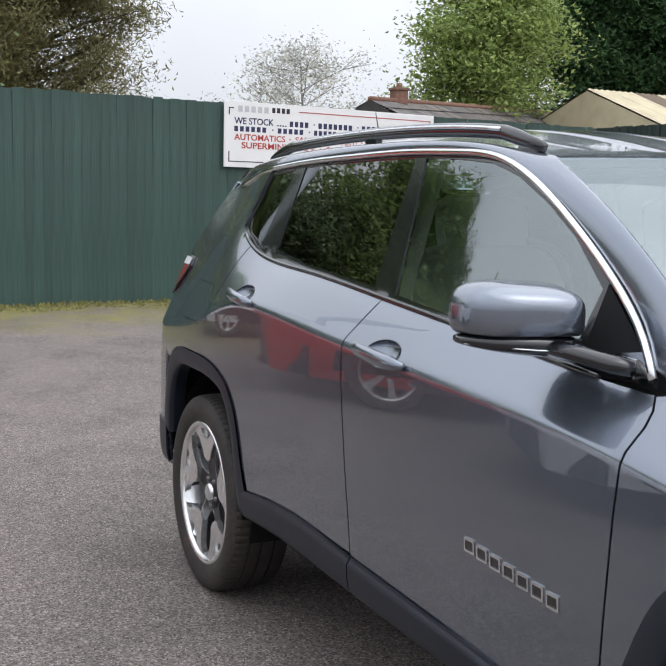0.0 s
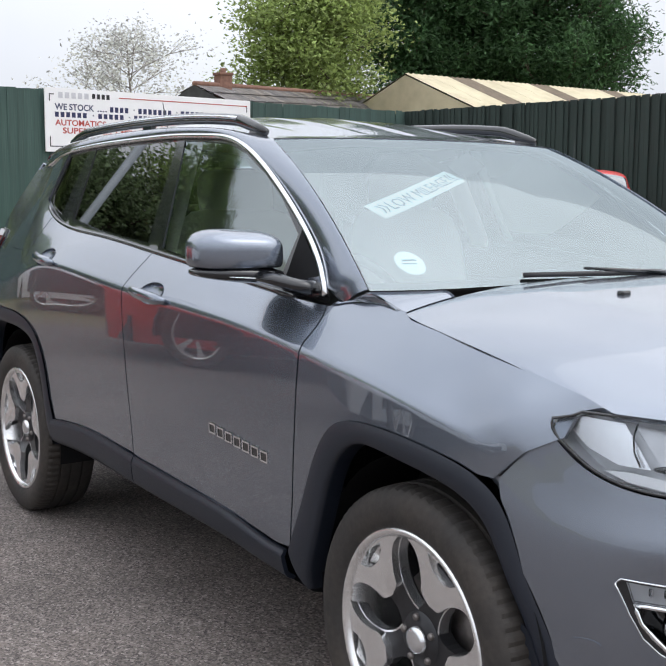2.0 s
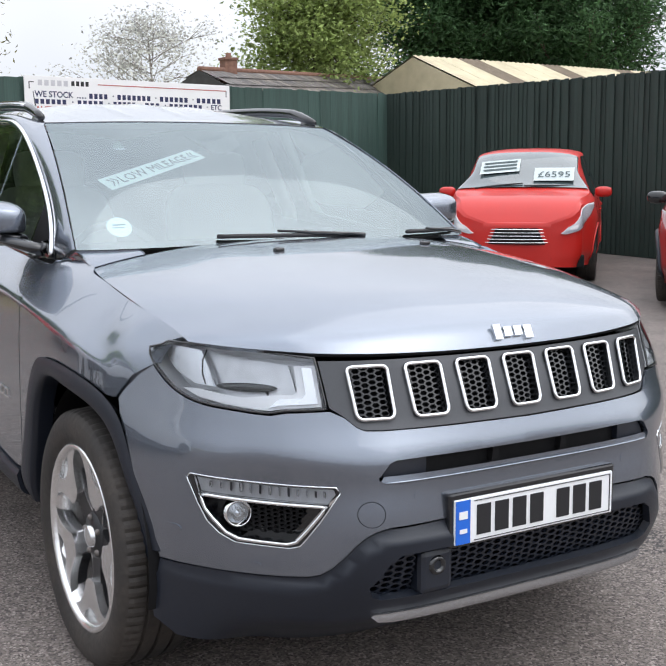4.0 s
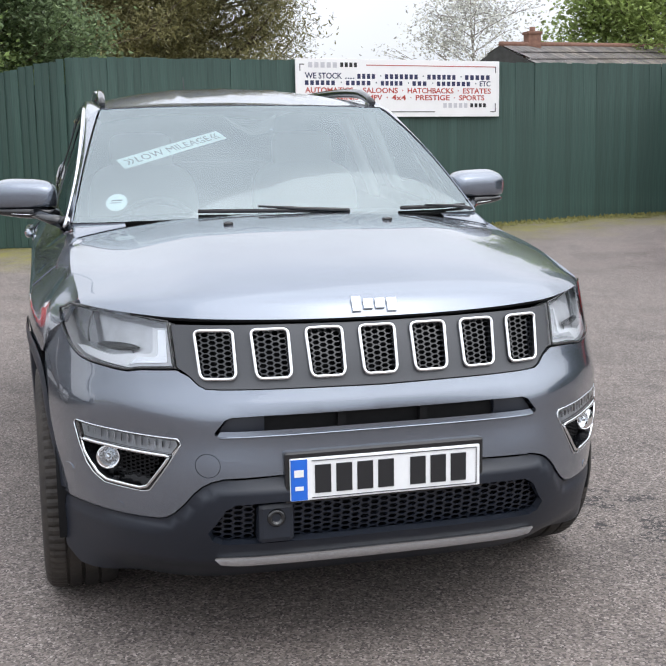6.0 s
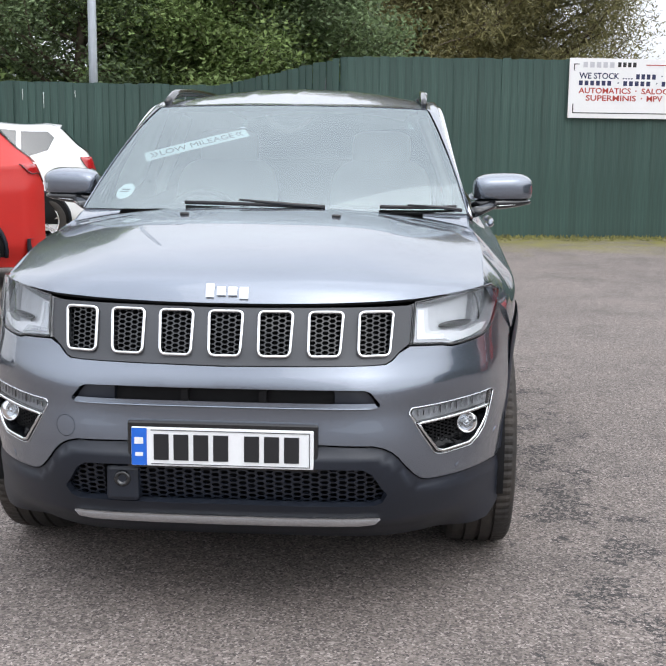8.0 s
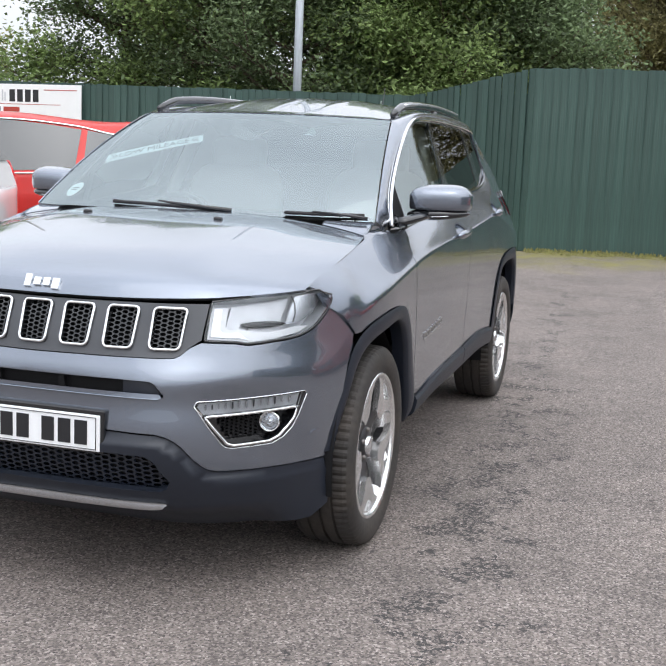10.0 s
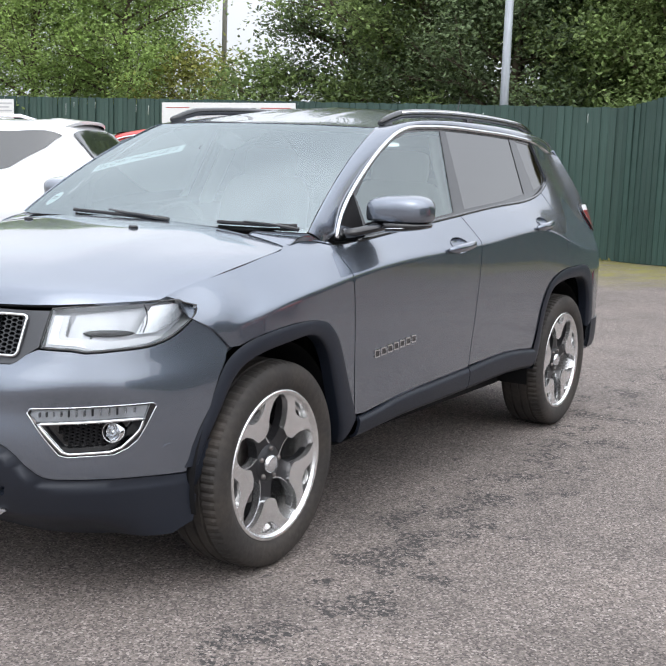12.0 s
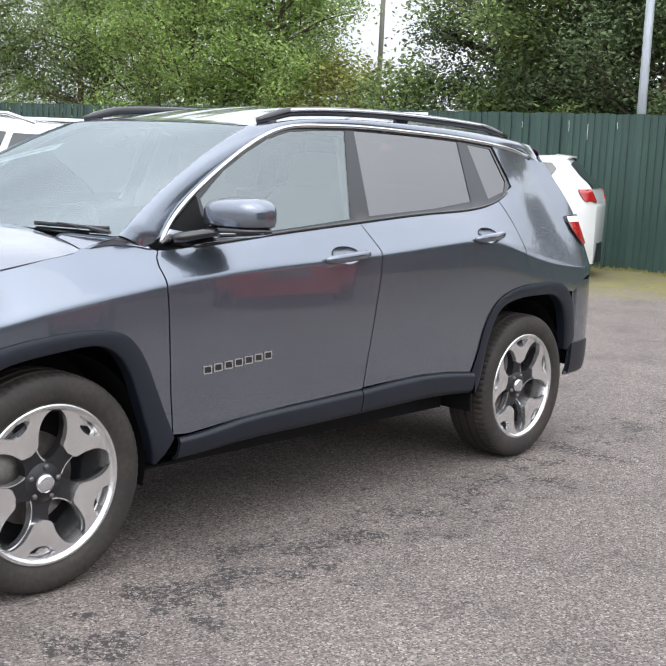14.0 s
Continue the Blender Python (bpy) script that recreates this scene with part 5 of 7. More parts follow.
# ---- ground ----
def lift_of_ground(x, y):
    """The yard is level, and rises by a hand's width towards the back fence."""
    return .11 * ss(-5.5, -10.5, x) * ss(-3.0, .5, y) + .09 * ss(4.5, 8.5, y) * ss(4, -4, x)


def asphalt():
    m = mat("worn_asphalt", (0.185, 0.168, 0.155), rough=0.88, grain=0.0, coords="Object")
    n, l = m.node_tree.nodes, m.node_tree.links
    p = n["Principled BSDF"]
    tc = n.new("ShaderNodeTexCoord")
    def noise_of(scale, detail=4, rough=.55):
        t = n.new("ShaderNodeTexNoise")
        t.inputs["Scale"].default_value, t.inputs["Detail"].default_value, t.inputs["Roughness"].default_value = scale, detail, rough
        l.new(tc.outputs["Object"], t.inputs["Vector"])
        return t.outputs["Fac"]
    def ramp_of(fac, stops):
        r = n.new("ShaderNodeValToRGB")
        e = r.color_ramp.elements
        while len(e) < len(stops):
            e.new(0.5)
        for k, (q, c) in enumerate(stops):
            e[k].position, e[k].color = q, (*c, 1) if len(c) == 3 else c
        l.new(fac, r.inputs["Fac"])
        return r.outputs[0]
    def mixed(fac, a, b, mode="MIX"):
        x = n.new("ShaderNodeMix")
        x.data_type, x.blend_type = "RGBA", mode
        if isinstance(fac, float):
            x.inputs["Factor"].default_value = fac
        else:
            l.new(fac, x.inputs["Factor"])
        l.new(a, x.inputs["A"])
        l.new(b, x.inputs["B"])
        return x.outputs["Result"]
    vor = n.new("ShaderNodeTexVoronoi")
    vor.inputs["Scale"].default_value = 150
    l.new(tc.outputs["Object"], vor.inputs["Vector"])
    sep = n.new("ShaderNodeSeparateColor")
    l.new(vor.outputs["Color"], sep.inputs[0])
    stone = ramp_of(sep.outputs[0], [(0, (.060, .0545, .0535)), (.28, (.125, .1125, .109)), (.62, (.182, .164, .158)), (.90, (.255, .233, .226)), (1, (.375, .350, .342))])
    broad = ramp_of(noise_of(.55, 5), [(.30, (.90, .85, .80)), (.70, (1.12, 1.06, 1.0))])
    col = mixed(1.0, stone, broad, "MULTIPLY")
    fine = ramp_of(noise_of(16, 5, .7), [(.32, (.86, .86, .86)), (.68, (1.10, 1.10, 1.10))])
    col = mixed(1.0, col, fine, "MULTIPLY")
    stains = ramp_of(noise_of(1.7, 6, .62), [(.36, (.80, .80, .80)), (.50, (1.0, 1.0, 1.0)), (.66, (1.06, 1.05, 1.04))])
    col = mixed(1.0, col, stains, "MULTIPLY")
    # crumbled darker track beside the parking bay
    xyz = n.new("ShaderNodeSeparateXYZ")
    l.new(tc.outputs["Object"], xyz.inputs[0])
    def math_(op, a, b=None, c=None):
        x = n.new("ShaderNodeMath")
        x.operation = op
        for k, v in enumerate((a, b, c)):
            if v is None:
                continue
            if isinstance(v, (int, float)):
                x.inputs[k].default_value = v
            else:
                l.new(v, x.inputs[k])
        return x.outputs[0]
    off = math_("ABSOLUTE", math_("SUBTRACT", math_("ADD", xyz.outputs["Y"], math_("MULTIPLY", xyz.outputs["X"], -.06)), 1.09))
    near = math_("SUBTRACT", 1.0, math_("MULTIPLY", off, 2.6))
    ends = math_("SUBTRACT", 1.0, math_("MULTIPLY", math_("ABSOLUTE", math_("SUBTRACT", xyz.outputs["X"], .6)), .26))
    spots = math_("ADD", math_("ADD", math_("MULTIPLY", noise_of(5.0, 6, .72), 2.6), math_("MULTIPLY", near, .35)), math_("MULTIPLY", ends, .10))
    mask = n.new("ShaderNodeMapRange")
    mask.inputs["From Min"].default_value, mask.inputs["From Max"].default_value = 1.66, 1.76
    l.new(spots, mask.inputs["Value"])
    dark = n.new("ShaderNodeRGB")
    dark.outputs[0].default_value = (.034, .032, .032, 1)
    pits = math_("MULTIPLY", math_("MULTIPLY", mask.outputs[0], math_("GREATER_THAN", sep.outputs[1], .25)), math_("GREATER_THAN", noise_of(38, 3), .47))
    col = mixed(math_("MULTIPLY", pits, .95), col, dark.outputs[0])
    # silt and moss stain along the back fence
    moss = n.new("ShaderNodeMapRange")
    edge = math_("ADD", math_("ADD", xyz.outputs["X"], math_("MULTIPLY", xyz.outputs["Y"], .14)), math_("MULTIPLY", noise_of(1.4, 5), 3.0))
    moss.inputs["From Min"].default_value, moss.inputs["From Max"].default_value = -6.9, -8.7
    l.new(edge, moss.inputs["Value"])
    green = n.new("ShaderNodeRGB")
    green.outputs[0].default_value = (.21, .195, .030, 1)
    patchy = ramp_of(noise_of(2.6, 5, .7), [(.38, (.25, .25, .25)), (.62, (1, 1, 1))])
    col = mixed(math_("MULTIPLY", math_("MULTIPLY", moss.outputs[0], .85), patchy), col, green.outputs[0])
    l.new(col, p.inputs["Base Color"])
    b = n.new("ShaderNodeBump")
    b.inputs["Strength"].default_value, b.inputs["Distance"].default_value = .8, .006
    h = math_("ADD", math_("MULTIPLY", sep.outputs[0], .6), noise_of(60, 4))
    l.new(h, b.inputs["Height"])
    l.new(b.outputs[0], p.inputs["Normal"])
    return m


def ground_mesh():
    xs = sorted(set([-400, -150, -60, -30, -20] + list(np.arange(-14, 8.1, 1.0)) + [12, 20, 40, 120, 400]))
    ys = sorted(set([-400, -150, -60, -30] + list(np.arange(-20, 16.1, 1.0)) + [25, 50, 150, 400]))
    verts = [(float(x), float(y), lift_of_ground(x, y)) for x in xs for y in ys]
    k = len(ys)
    faces = [[i * k + j, (i + 1) * k + j, (i + 1) * k + j + 1, i * k + j + 1] for i in range(len(xs) - 1) for j in range(k - 1)]
    return mesh_of(verts, faces)


tagged(part("ground", ground_mesh(), asphalt()), "worn grey-brown asphalt yard with dark crumbled patches", "ground", kind="structure")

# ---- fences ----
def board_material(name, color, bleach):
    m = mat(name, color, rough=.72, grain=.22, scale=9, wear=.55, wear_scale=2.2, tint=bleach, bump=.25, stretch=(6, 6, .5))
    n, l = m.node_tree.nodes, m.node_tree.links
    p = n["Principled BSDF"]
    src = p.inputs["Base Color"].links[0].from_socket
    info = n.new("ShaderNodeObjectInfo")
    r = n.new("ShaderNodeMapRange")
    r.inputs["To Min"].default_value, r.inputs["To Max"].default_value = .88, 1.12
    l.new(info.outputs["Random"], r.inputs["Value"])
    h = n.new("ShaderNodeHueSaturation")
    l.new(src, h.inputs["Color"])
    l.new(r.outputs[0], h.inputs["Value"])
    l.new(h.outputs[0], p.inputs["Base Color"])
    return m


GREEN_BOARD = board_material("green_painted_boards", (.036, .076, .064), (.062, .092, .080))
DARK_BOARD = board_material("dark_green_boards", (.020, .036, .030), (.030, .044, .038))
POST_WOOD = mat("weathered_post", (.10, .085, .065), rough=.8, grain=.3, scale=30, stretch=(4, 4, .4))


def board_mesh(w):
    """One feather-edged board, a metre high, thick edge on one side."""
    v = []
    for z in (0, 1):
        v += [(-w / 2, .0, z), (w / 2, .004, z), (w / 2, .020, z), (-w / 2, .006, z)]
    return mesh_of(v, [[0, 1, 2, 3], [7, 6, 5, 4], [0, 4, 5, 1], [1, 5, 6, 2], [2, 6, 7, 3], [3, 7, 4, 0]], smooth=False)


rnd = random.Random(4)


def fence(a, b, top_a, top_b, material, label, w=.122, front=1):
    f = thing("board_fence", label, "fence", kind="structure")
    a, b = Vector(a), Vector(b)
    d = b - a
    count = int(d.length / (w * .95))
    ang = math.degrees(math.atan2(d.y, d.x))
    me = board_mesh(w)
    me.materials.append(material)
    for k in range(count):
        q = (k + .5) / count
        p = a.lerp(b, q)
        z0 = lift_of_ground(p.x, p.y) + .01
        ob = new("board", me)
        ob.parent = f
        top = top_a + (top_b - top_a) * q + rnd.uniform(-.010, .010)
        ob.matrix_basis = pose(p.x, p.y, z0, rnd.uniform(-.4, .4), rnd.uniform(-.25, .25), ang + rnd.uniform(-1, 1)) @ Matrix.Diagonal((1, front, top - z0, 1))
    nrm = Vector((-d.y, d.x)).normalized() * -front
    for h in (.45, 1.3, 2.05):
        c = (a + b) / 2 + nrm * .045
        bm = rounded_box(0, 0, 0, d.length, .05, .09, .0)
        me2 = part("rail", bm, POST_WOOD, f)
        me2.matrix_basis = pose(c.x, c.y, h, 0, 0, ang)
    # backing so that no light shows between boards
    c = (a + b) / 2 + nrm * .012
    bm = rounded_box(0, 0, 0, d.length, .012, min(top_a, top_b) - .02, .0)
    me3 = part("backing", bm, material, f)
    me3.matrix_basis = pose(c.x, c.y, (min(top_a, top_b)) / 2, 0, 0, ang)
    return f


FA0, FA1 = (-10.98, -.35), (-12.28, 9.45)
fence(FA0, FA1, 2.64, 2.68, GREEN_BOARD, "tall green painted close-boarded timber fence", front=-1)
fence((-12.3, -2.35), FA0, 2.30, 2.64, GREEN_BOARD, "green boarded fence with a sloping top", front=-1)
fence((-12.3, -22), (-12.3, -2.35), 2.52, 2.30, GREEN_BOARD, "long green painted boarded fence below trees", front=-1)
fence(FA1, (5.5, 12.1), 2.68, 2.72, DARK_BOARD, "dark green boarded fence behind parked cars", w=.085, front=-1)

# moss and grass along the foot of the back fence
MOSS = mat("yellow_green_moss", (.17, .165, .05), rough=.95, grain=.45, scale=60, bump=.6, wear=.6, wear_scale=9, tint=(.12, .11, .05), island=.35)


def moss_strip(a, b, n=2600, width=.75):
    verts, faces = [], []
    a, b = Vector((*a, 0)), Vector((*b, 0))
    nrm = Vector((b.y - a.y, a.x - b.x, 0)).normalized()
    r = random.Random(9)
    for _ in range(n):
        q = r.random()
        off = r.random() ** 2.4 * width * (.5 + .5 * math.sin(q * 23) ** 2)
        p = a.lerp(b, q) + nrm * (off + .02)
        p.z = lift_of_ground(p.x, p.y)
        k, s, h = len(verts), r.uniform(.01, .035), r.uniform(.006, .03) * (2.2 if off < .1 else 1)
        t = r.uniform(0, 6.28)
        for j in range(3):
            verts.append((p.x + s * math.cos(t + j * 2.1), p.y + s * math.sin(t + j * 2.1), p.z + .002))
        verts.append((p.x + r.uniform(-.01, .01), p.y + r.uniform(-.01, .01), p.z + h))
        faces += [[k, k + 1, k + 3], [k + 1, k + 2, k + 3], [k + 2, k, k + 3]]
    return mesh_of(verts, faces, smooth=False)


tagged(part("moss", moss_strip(FA0, FA1), MOSS), "yellow-green moss along the foot of the fence", "moss", kind="stuff")
tagged(part("moss", moss_strip((-12.3, -12), (-12.3, -2.4), 1200, .5), MOSS), "patchy moss and litter below the long fence", "moss", kind="stuff")

# ---- sign boards ----
def sign_frame(a, b, z0, z1):
    """Pose whose x runs along the board, y up and z out of it, with the origin at the lower left corner."""
    a, b = Vector((*a, 0)), Vector((*b, 0))
    x = (b - a).normalized()
    m = Matrix((x, Vector((0, 0, 1)), x.cross(Vector((0, 0, 1))))).transposed().to_4x4()
    return Matrix.Translation((a.x, a.y, z0)) @ m, (b - a).length, z1 - z0


m_, W_, H_ = sign_frame((-11.335, 2.80), (-11.785, 6.14), 1.835, 2.672)
board = tagged(part("sign_board", rounded_box(W_ / 2, H_ / 2, 0, W_, H_, .022, .003), WHITE), "white painted sign board with navy and red lettering", "sign")
board.data.transform(m_)
FACE = m_ @ Matrix.Translation((0, 0, .0125))


def sx(along):
    return (along - 988) / 497 * W_


def line_of(row, tall, words_, material):
    """A row of words; each entry is text or a plain bar, with its start and end along the board."""
    y = H_ - (row - 131) / 138 * H_
    size = tall / 138 * H_
    for text, x0, x1 in words_:
        if text:
            words(text, size * 1.38, material, board, FACE @ Matrix.Translation((sx(x0), y, 0)), width=sx(x1) - sx(x0))
        else:
            n_ = max(3, round((sx(x1) - sx(x0)) / (size * 1.02)))
            pitch_ = (sx(x1) - sx(x0)) / n_
            for i in range(n_):
                part("name_bar", bars_mesh([(sx(x0) + pitch_ * i, sx(x0) + pitch_ * (i + .66), y - size * .42, y + size * .42)], FACE), material, board)


line_of(172, 14, [("WE STOCK", 1009, 1095), ("....", 1102, 1124), ("", 1131, 1177), ("", 1197, 1281), ("", 1301, 1376), ("", 1396, 1464)], NAVY)
line_of(188, 13, [("", 1009, 1082), ("", 1104, 1166), ("", 1187, 1243), ("", 1264, 1303), ("", 1325, 1413), ("ETC", 1434, 1462)], NAVY)
line_of(206, 13, [("AUTOMATICS", 1009, 1121), ("SALOONS", 1144, 1228), ("HATCHBACKS", 1252, 1367), ("ESTATES", 1391, 1463)], RED_INK)
line_of(223, 13, [("SUPERMINIS", 1025, 1133), ("MPV", 1156, 1190), ("4x4", 1213, 1248), ("PRESTIGE", 1272, 1357), ("SPORTS", 1381, 1446)], RED_INK)
line_of(146, 15, [("", 1017, 1088)], FADED)
line_of(145, 13, [("", 1091, 1134)], INK)
line_of(241, 14, [("", 1341, 1407)], FADED)
line_of(241, 12, [("", 1410, 1454)], INK)
for dots, row, mt in (((1187, 1291, 1386), 170, NAVY), ((1093, 1176, 1254, 1314, 1424), 187, NAVY), ((1132, 1240, 1379), 205, RED_INK), ((1145, 1202, 1260, 1369), 222, RED_INK)):
    for d in dots:
        y = H_ - (row - 131) / 138 * H_
        part("dot", bars_mesh([(sx(d) - .009, sx(d) + .009, y - .009, y + .009)], FACE), mt, board)
for x0, x1, y0, y1 in ((998, 1008, 144, 146), (997, 999, 144, 160), (1152, 1476, 144, 146), (1474, 1476, 144, 160), (997, 1320, 256, 258), (997, 999, 236, 258), (1462, 1476, 256, 258), (1474, 1476, 236, 258)):
    part("border_line", bars_mesh([(sx(x0), sx(x1), H_ - (y1 - 131) / 138 * H_, H_ - (y0 - 131) / 138 * H_)], FACE), RED_INK if x1 - x0 > 200 and y0 < 200 else INK, board)

m2, W2, H2 = sign_frame((-12.19, -11.15), (-12.19, -8.15), 1.45, 2.33)
board2 = tagged(part("sign_board", rounded_box(W2 / 2, H2 / 2, 0, W2, H2, .022, .003), WHITE), "white sign board with a blue arch mark on the long fence", "sign")
board2.data.transform(m2)
F2 = m2 @ Matrix.Translation((0, 0, .0125))
for i in range(7):
    part("name_bar", bars_mesh([(.74 + .118 * i, .74 + .118 * i + .030, H2 - .29, H2 - .10), (.74 + .118 * i + .052, .74 + .118 * i + .078, H2 - .29, H2 - .14)], F2), FADED, board2)
for i in range(4):
    part("name_bar", bars_mesh([(1.60 + .155 * i, 1.60 + .155 * i + .11, H2 - .30, H2 - .09)], F2), INK, board2)
part("mark_wedge", bars_mesh([(.30, .40, H2 - .70, H2 - .56), (.26, .44, H2 - .70, H2 - .64)], F2), INK, board2)
for k, (x0, x1, y0) in enumerate(((1.0, 1.42, .42), (1.48, 1.80, .42), (.95, 1.42, .56), (1.48, 1.85, .56))):
    part("text_bar", bars_mesh([(x0, x1, H2 - y0 - .05, H2 - y0 + .03)], F2), RED_INK if k % 2 else NAVY, board2)
part("border_line", bars_mesh([(.10, .66, H2 - .10, H2 - .085), (2.28, 2.92, H2 - .10, H2 - .085), (.85, 2.6, H2 - .345, H2 - .335)], F2), RED_INK, board2)
arch = [(.35 + .19 * math.cos(a), H2 - .52 + .19 * math.sin(a)) for a in np.linspace(-.5, math.pi + .5, 24)] + [(.35 + .095 * math.cos(a), H2 - .52 + .095 * math.sin(a)) for a in np.linspace(math.pi + .5, -.5, 24)]
me = skin(arch, lambda x, y: (x, y, 0), .04, rim=.001)
me.transform(F2 @ Matrix.Translation((0, 0, .001)))
part("arch_mark", me, BLUE, board2)

# a small notice further along, and old white runs of paint on the boards
m3, W3, H3 = sign_frame((-12.20, -15.62), (-12.20, -15.13), 1.98, 2.38)
notice = tagged(part("notice_board", rounded_box(W3 / 2, H3 / 2, 0, W3, H3, .012, .003), WHITE), "small white weathered notice on the long fence", "sign")
notice.data.transform(m3)
F3 = m3 @ Matrix.Translation((0, 0, .0075))
for k in range(4):
    part("text_bar", bars_mesh([(.05, W3 - .05 - .08 * (k % 2), H3 - .10 - .075 * k, H3 - .07 - .075 * k)], F3), FADED, notice)
DRIP = mat("old_white_paint_run", (.62, .66, .64), rough=.6, grain=.2, scale=30)
rd = random.Random(17)
for y, top_z, run in ((-5.12, 2.17, .24), (-4.62, 2.20, .10), (-5.45, 2.22, .17), (-6.3, 2.2, .10), (-13.72, 2.30, .22), (-13.5, 2.33, .10), (-12.93, 2.33, .12), (-11.87, 2.29, .15), (-11.56, 2.27, .17), (-16.7, 2.40, .14), (-2.9, 2.2, .13)):
    drip = tagged(part("paint_run", tube([(-12.270, y + rd.uniform(-.004, .004), top_z - run * q) for q in np.linspace(0, 1, 6)], lambda q: .0065 - .0025 * q, 6, flat=.5, up=(1, 0, 0)), DRIP), "dried white run of paint on a green board", "paint run", "paint runs on the fence")

# ---- posts ----
GALV = mat("galvanised_steel", (.42, .46, .50), rough=.45, metal=.35, grain=.12, scale=12, wear=.3, wear_scale=4, stretch=(3, 3, .4))
lamp_post = thing("lamp_post", "tall grey galvanised steel lamp column behind the fence", "post")
part("column", tube([(-12.62, -4.42, 0), (-12.60, -4.42, 3), (-12.57, -4.42, 9)], lambda q: .075 - .015 * q, 16), GALV, lamp_post)
part("column_base", tube([(-12.62, -4.42, 0), (-12.62, -4.42, .9)], .095, 16), GALV, lamp_post)
PALE_POLE = mat("grey_weathered_pole", (.26, .25, .22), rough=.8, grain=.2, scale=20, stretch=(4, 4, .4))
pole = thing("utility_pole", "thin weathered wooden pole among the trees", "post")
part("pole", tube([(-18.0, -14.15, 0), (-18.0, -14.15, 9.5)], lambda q: .07 - .02 * q, 10), PALE_POLE, pole)

# ---- buildings beyond ----
def polar(az, d, z=0, eye=(3.63, -2.04)):
    return Vector((eye[0] + d * math.cos(radians(az)), eye[1] + d * math.sin(radians(az)), z))


SLATE = mat("weathered_slate", (.115, .105, .10), rough=.75, grain=.4, scale=5, wear=.6, wear_scale=1.5, tint=(.20, .165, .13), island=.3)
BRICK = mat("red_brick", (.20, .105, .075), rough=.85, grain=.3, scale=10)
GABLE = mat("dark_gable_boards", (.045, .045, .045), rough=.8, grain=.3, scale=6)
CREAM = mat("cream_ribbed_sheet", (.54, .475, .32), rough=.65, grain=.10, scale=3, wear=.5, wear_scale=.9, tint=(.36, .30, .19))
BROWN = mat("rusty_rooflight", (.13, .095, .06), rough=.7, grain=.3, scale=3)
house = thing("slate_roofed_house", "low house with weathered slate roof and red brick chimney", "house")
r0, r1 = polar(154.2, 30, 4.02), polar(142.5, 44, 4.75)
along = (r1 - r0).normalized()
acr = Vector((-along.y, along.x, 0)).normalized()
e0a, e0b = r0 + acr * 3.4 - Vector((0, 0, 1.7)), r0 - acr * 3.4 - Vector((0, 0, 1.7))
e1a, e1b = r1 + acr * 3.4 - Vector((0, 0, 1.7)), r1 - acr * 3.4 - Vector((0, 0, 1.7))
part("gable_wall", mesh_of([e0a, e0b, r0, Vector((e0b.x, e0b.y, 0)), Vector((e0a.x, e0a.y, 0)), e1a, e1b, Vector((e1b.x, e1b.y, 0)), Vector((e1a.x, e1a.y, 0)), r1], [[0, 2, 1, 3, 4], [1, 6, 7, 3], [0, 4, 8, 5], [5, 8, 7, 6, 9]], smooth=False), GABLE, house)
def slates(sgn):
    verts, faces = [], []
    rows, cols = 9, 60
    n_ = (Vector((0, 0, 1)) * 3.4 + acr * sgn * 1.7).normalized()
    for i in range(rows):
        for j in range(cols):
            k = len(verts)
            q0, q1 = (j + .03 + (i % 2) * .5) / cols, (j + .97 + (i % 2) * .5) / cols
            for q, t, h in ((q0, i / rows, 0), (q1, i / rows, 0), (q1, (i + 1.15) / rows, .03), (q0, (i + 1.15) / rows, .03)):
                p = r0.lerp(r1, min(q, 1)) - Vector((0, 0, 1.85)) * t + acr * sgn * 3.7 * t
                verts.append(p + n_ * (h + .02))
            faces.append([k, k + 1, k + 2, k + 3])
    return mesh_of(verts, faces, smooth=False)
for sgn in (1, -1):
    tagged(part("slate_covering", slates(sgn), SLATE, house), kind="stuff")
part("ridge_tiles", tube([r0 + Vector((0, 0, .03)), r1 + Vector((0, 0, .03))], .075, 8), BRICK, house)
ch = r0 + along * 1.4
chim = part("chimney", rounded_box(ch.x, ch.y, 4.1, .36, .36, .62, .01), BRICK, house)
part("chimney_cap", rounded_box(ch.x, ch.y, 4.42, .42, .42, .07, .01), BRICK, chim)
part("chimney_pot", tube([(ch.x, ch.y, 4.4), (ch.x, ch.y, 4.58)], .08, 10), BRICK, chim)

shed = thing("industrial_shed", "cream metal-clad shed with brown rooflight strips", "shed")
g0, g1 = polar(143.6, 36, 4.92), polar(131.0, 47, 5.05)
al = (g1 - g0).normalized()
ac = Vector((-al.y, al.x, 0)).normalized()
if ac.dot(Vector((3.63, -2.04, 0)) - Vector((g0.x, g0.y, 0))) < 0:
    ac = -ac
f0, b0 = g0 + ac * 3.1 - Vector((0, 0, 1.25)), g0 - ac * 3.1 - Vector((0, 0, 1.25))
f1, b1 = g1 + ac * 3.1 - Vector((0, 0, 1.25)), g1 - ac * 3.1 - Vector((0, 0, 1.25))
dn = lambda p: Vector((p.x, p.y, 0))
part("shed_wall", mesh_of([f0, g0, b0, dn(b0), dn(f0), f1, g1, b1, dn(b1), dn(f1)], [[0, 1, 2, 3, 4], [5, 9, 8, 7, 6], [0, 4, 9, 5], [2, 7, 8, 3]], smooth=False), CREAM, shed)
L_ = (g1 - g0).length
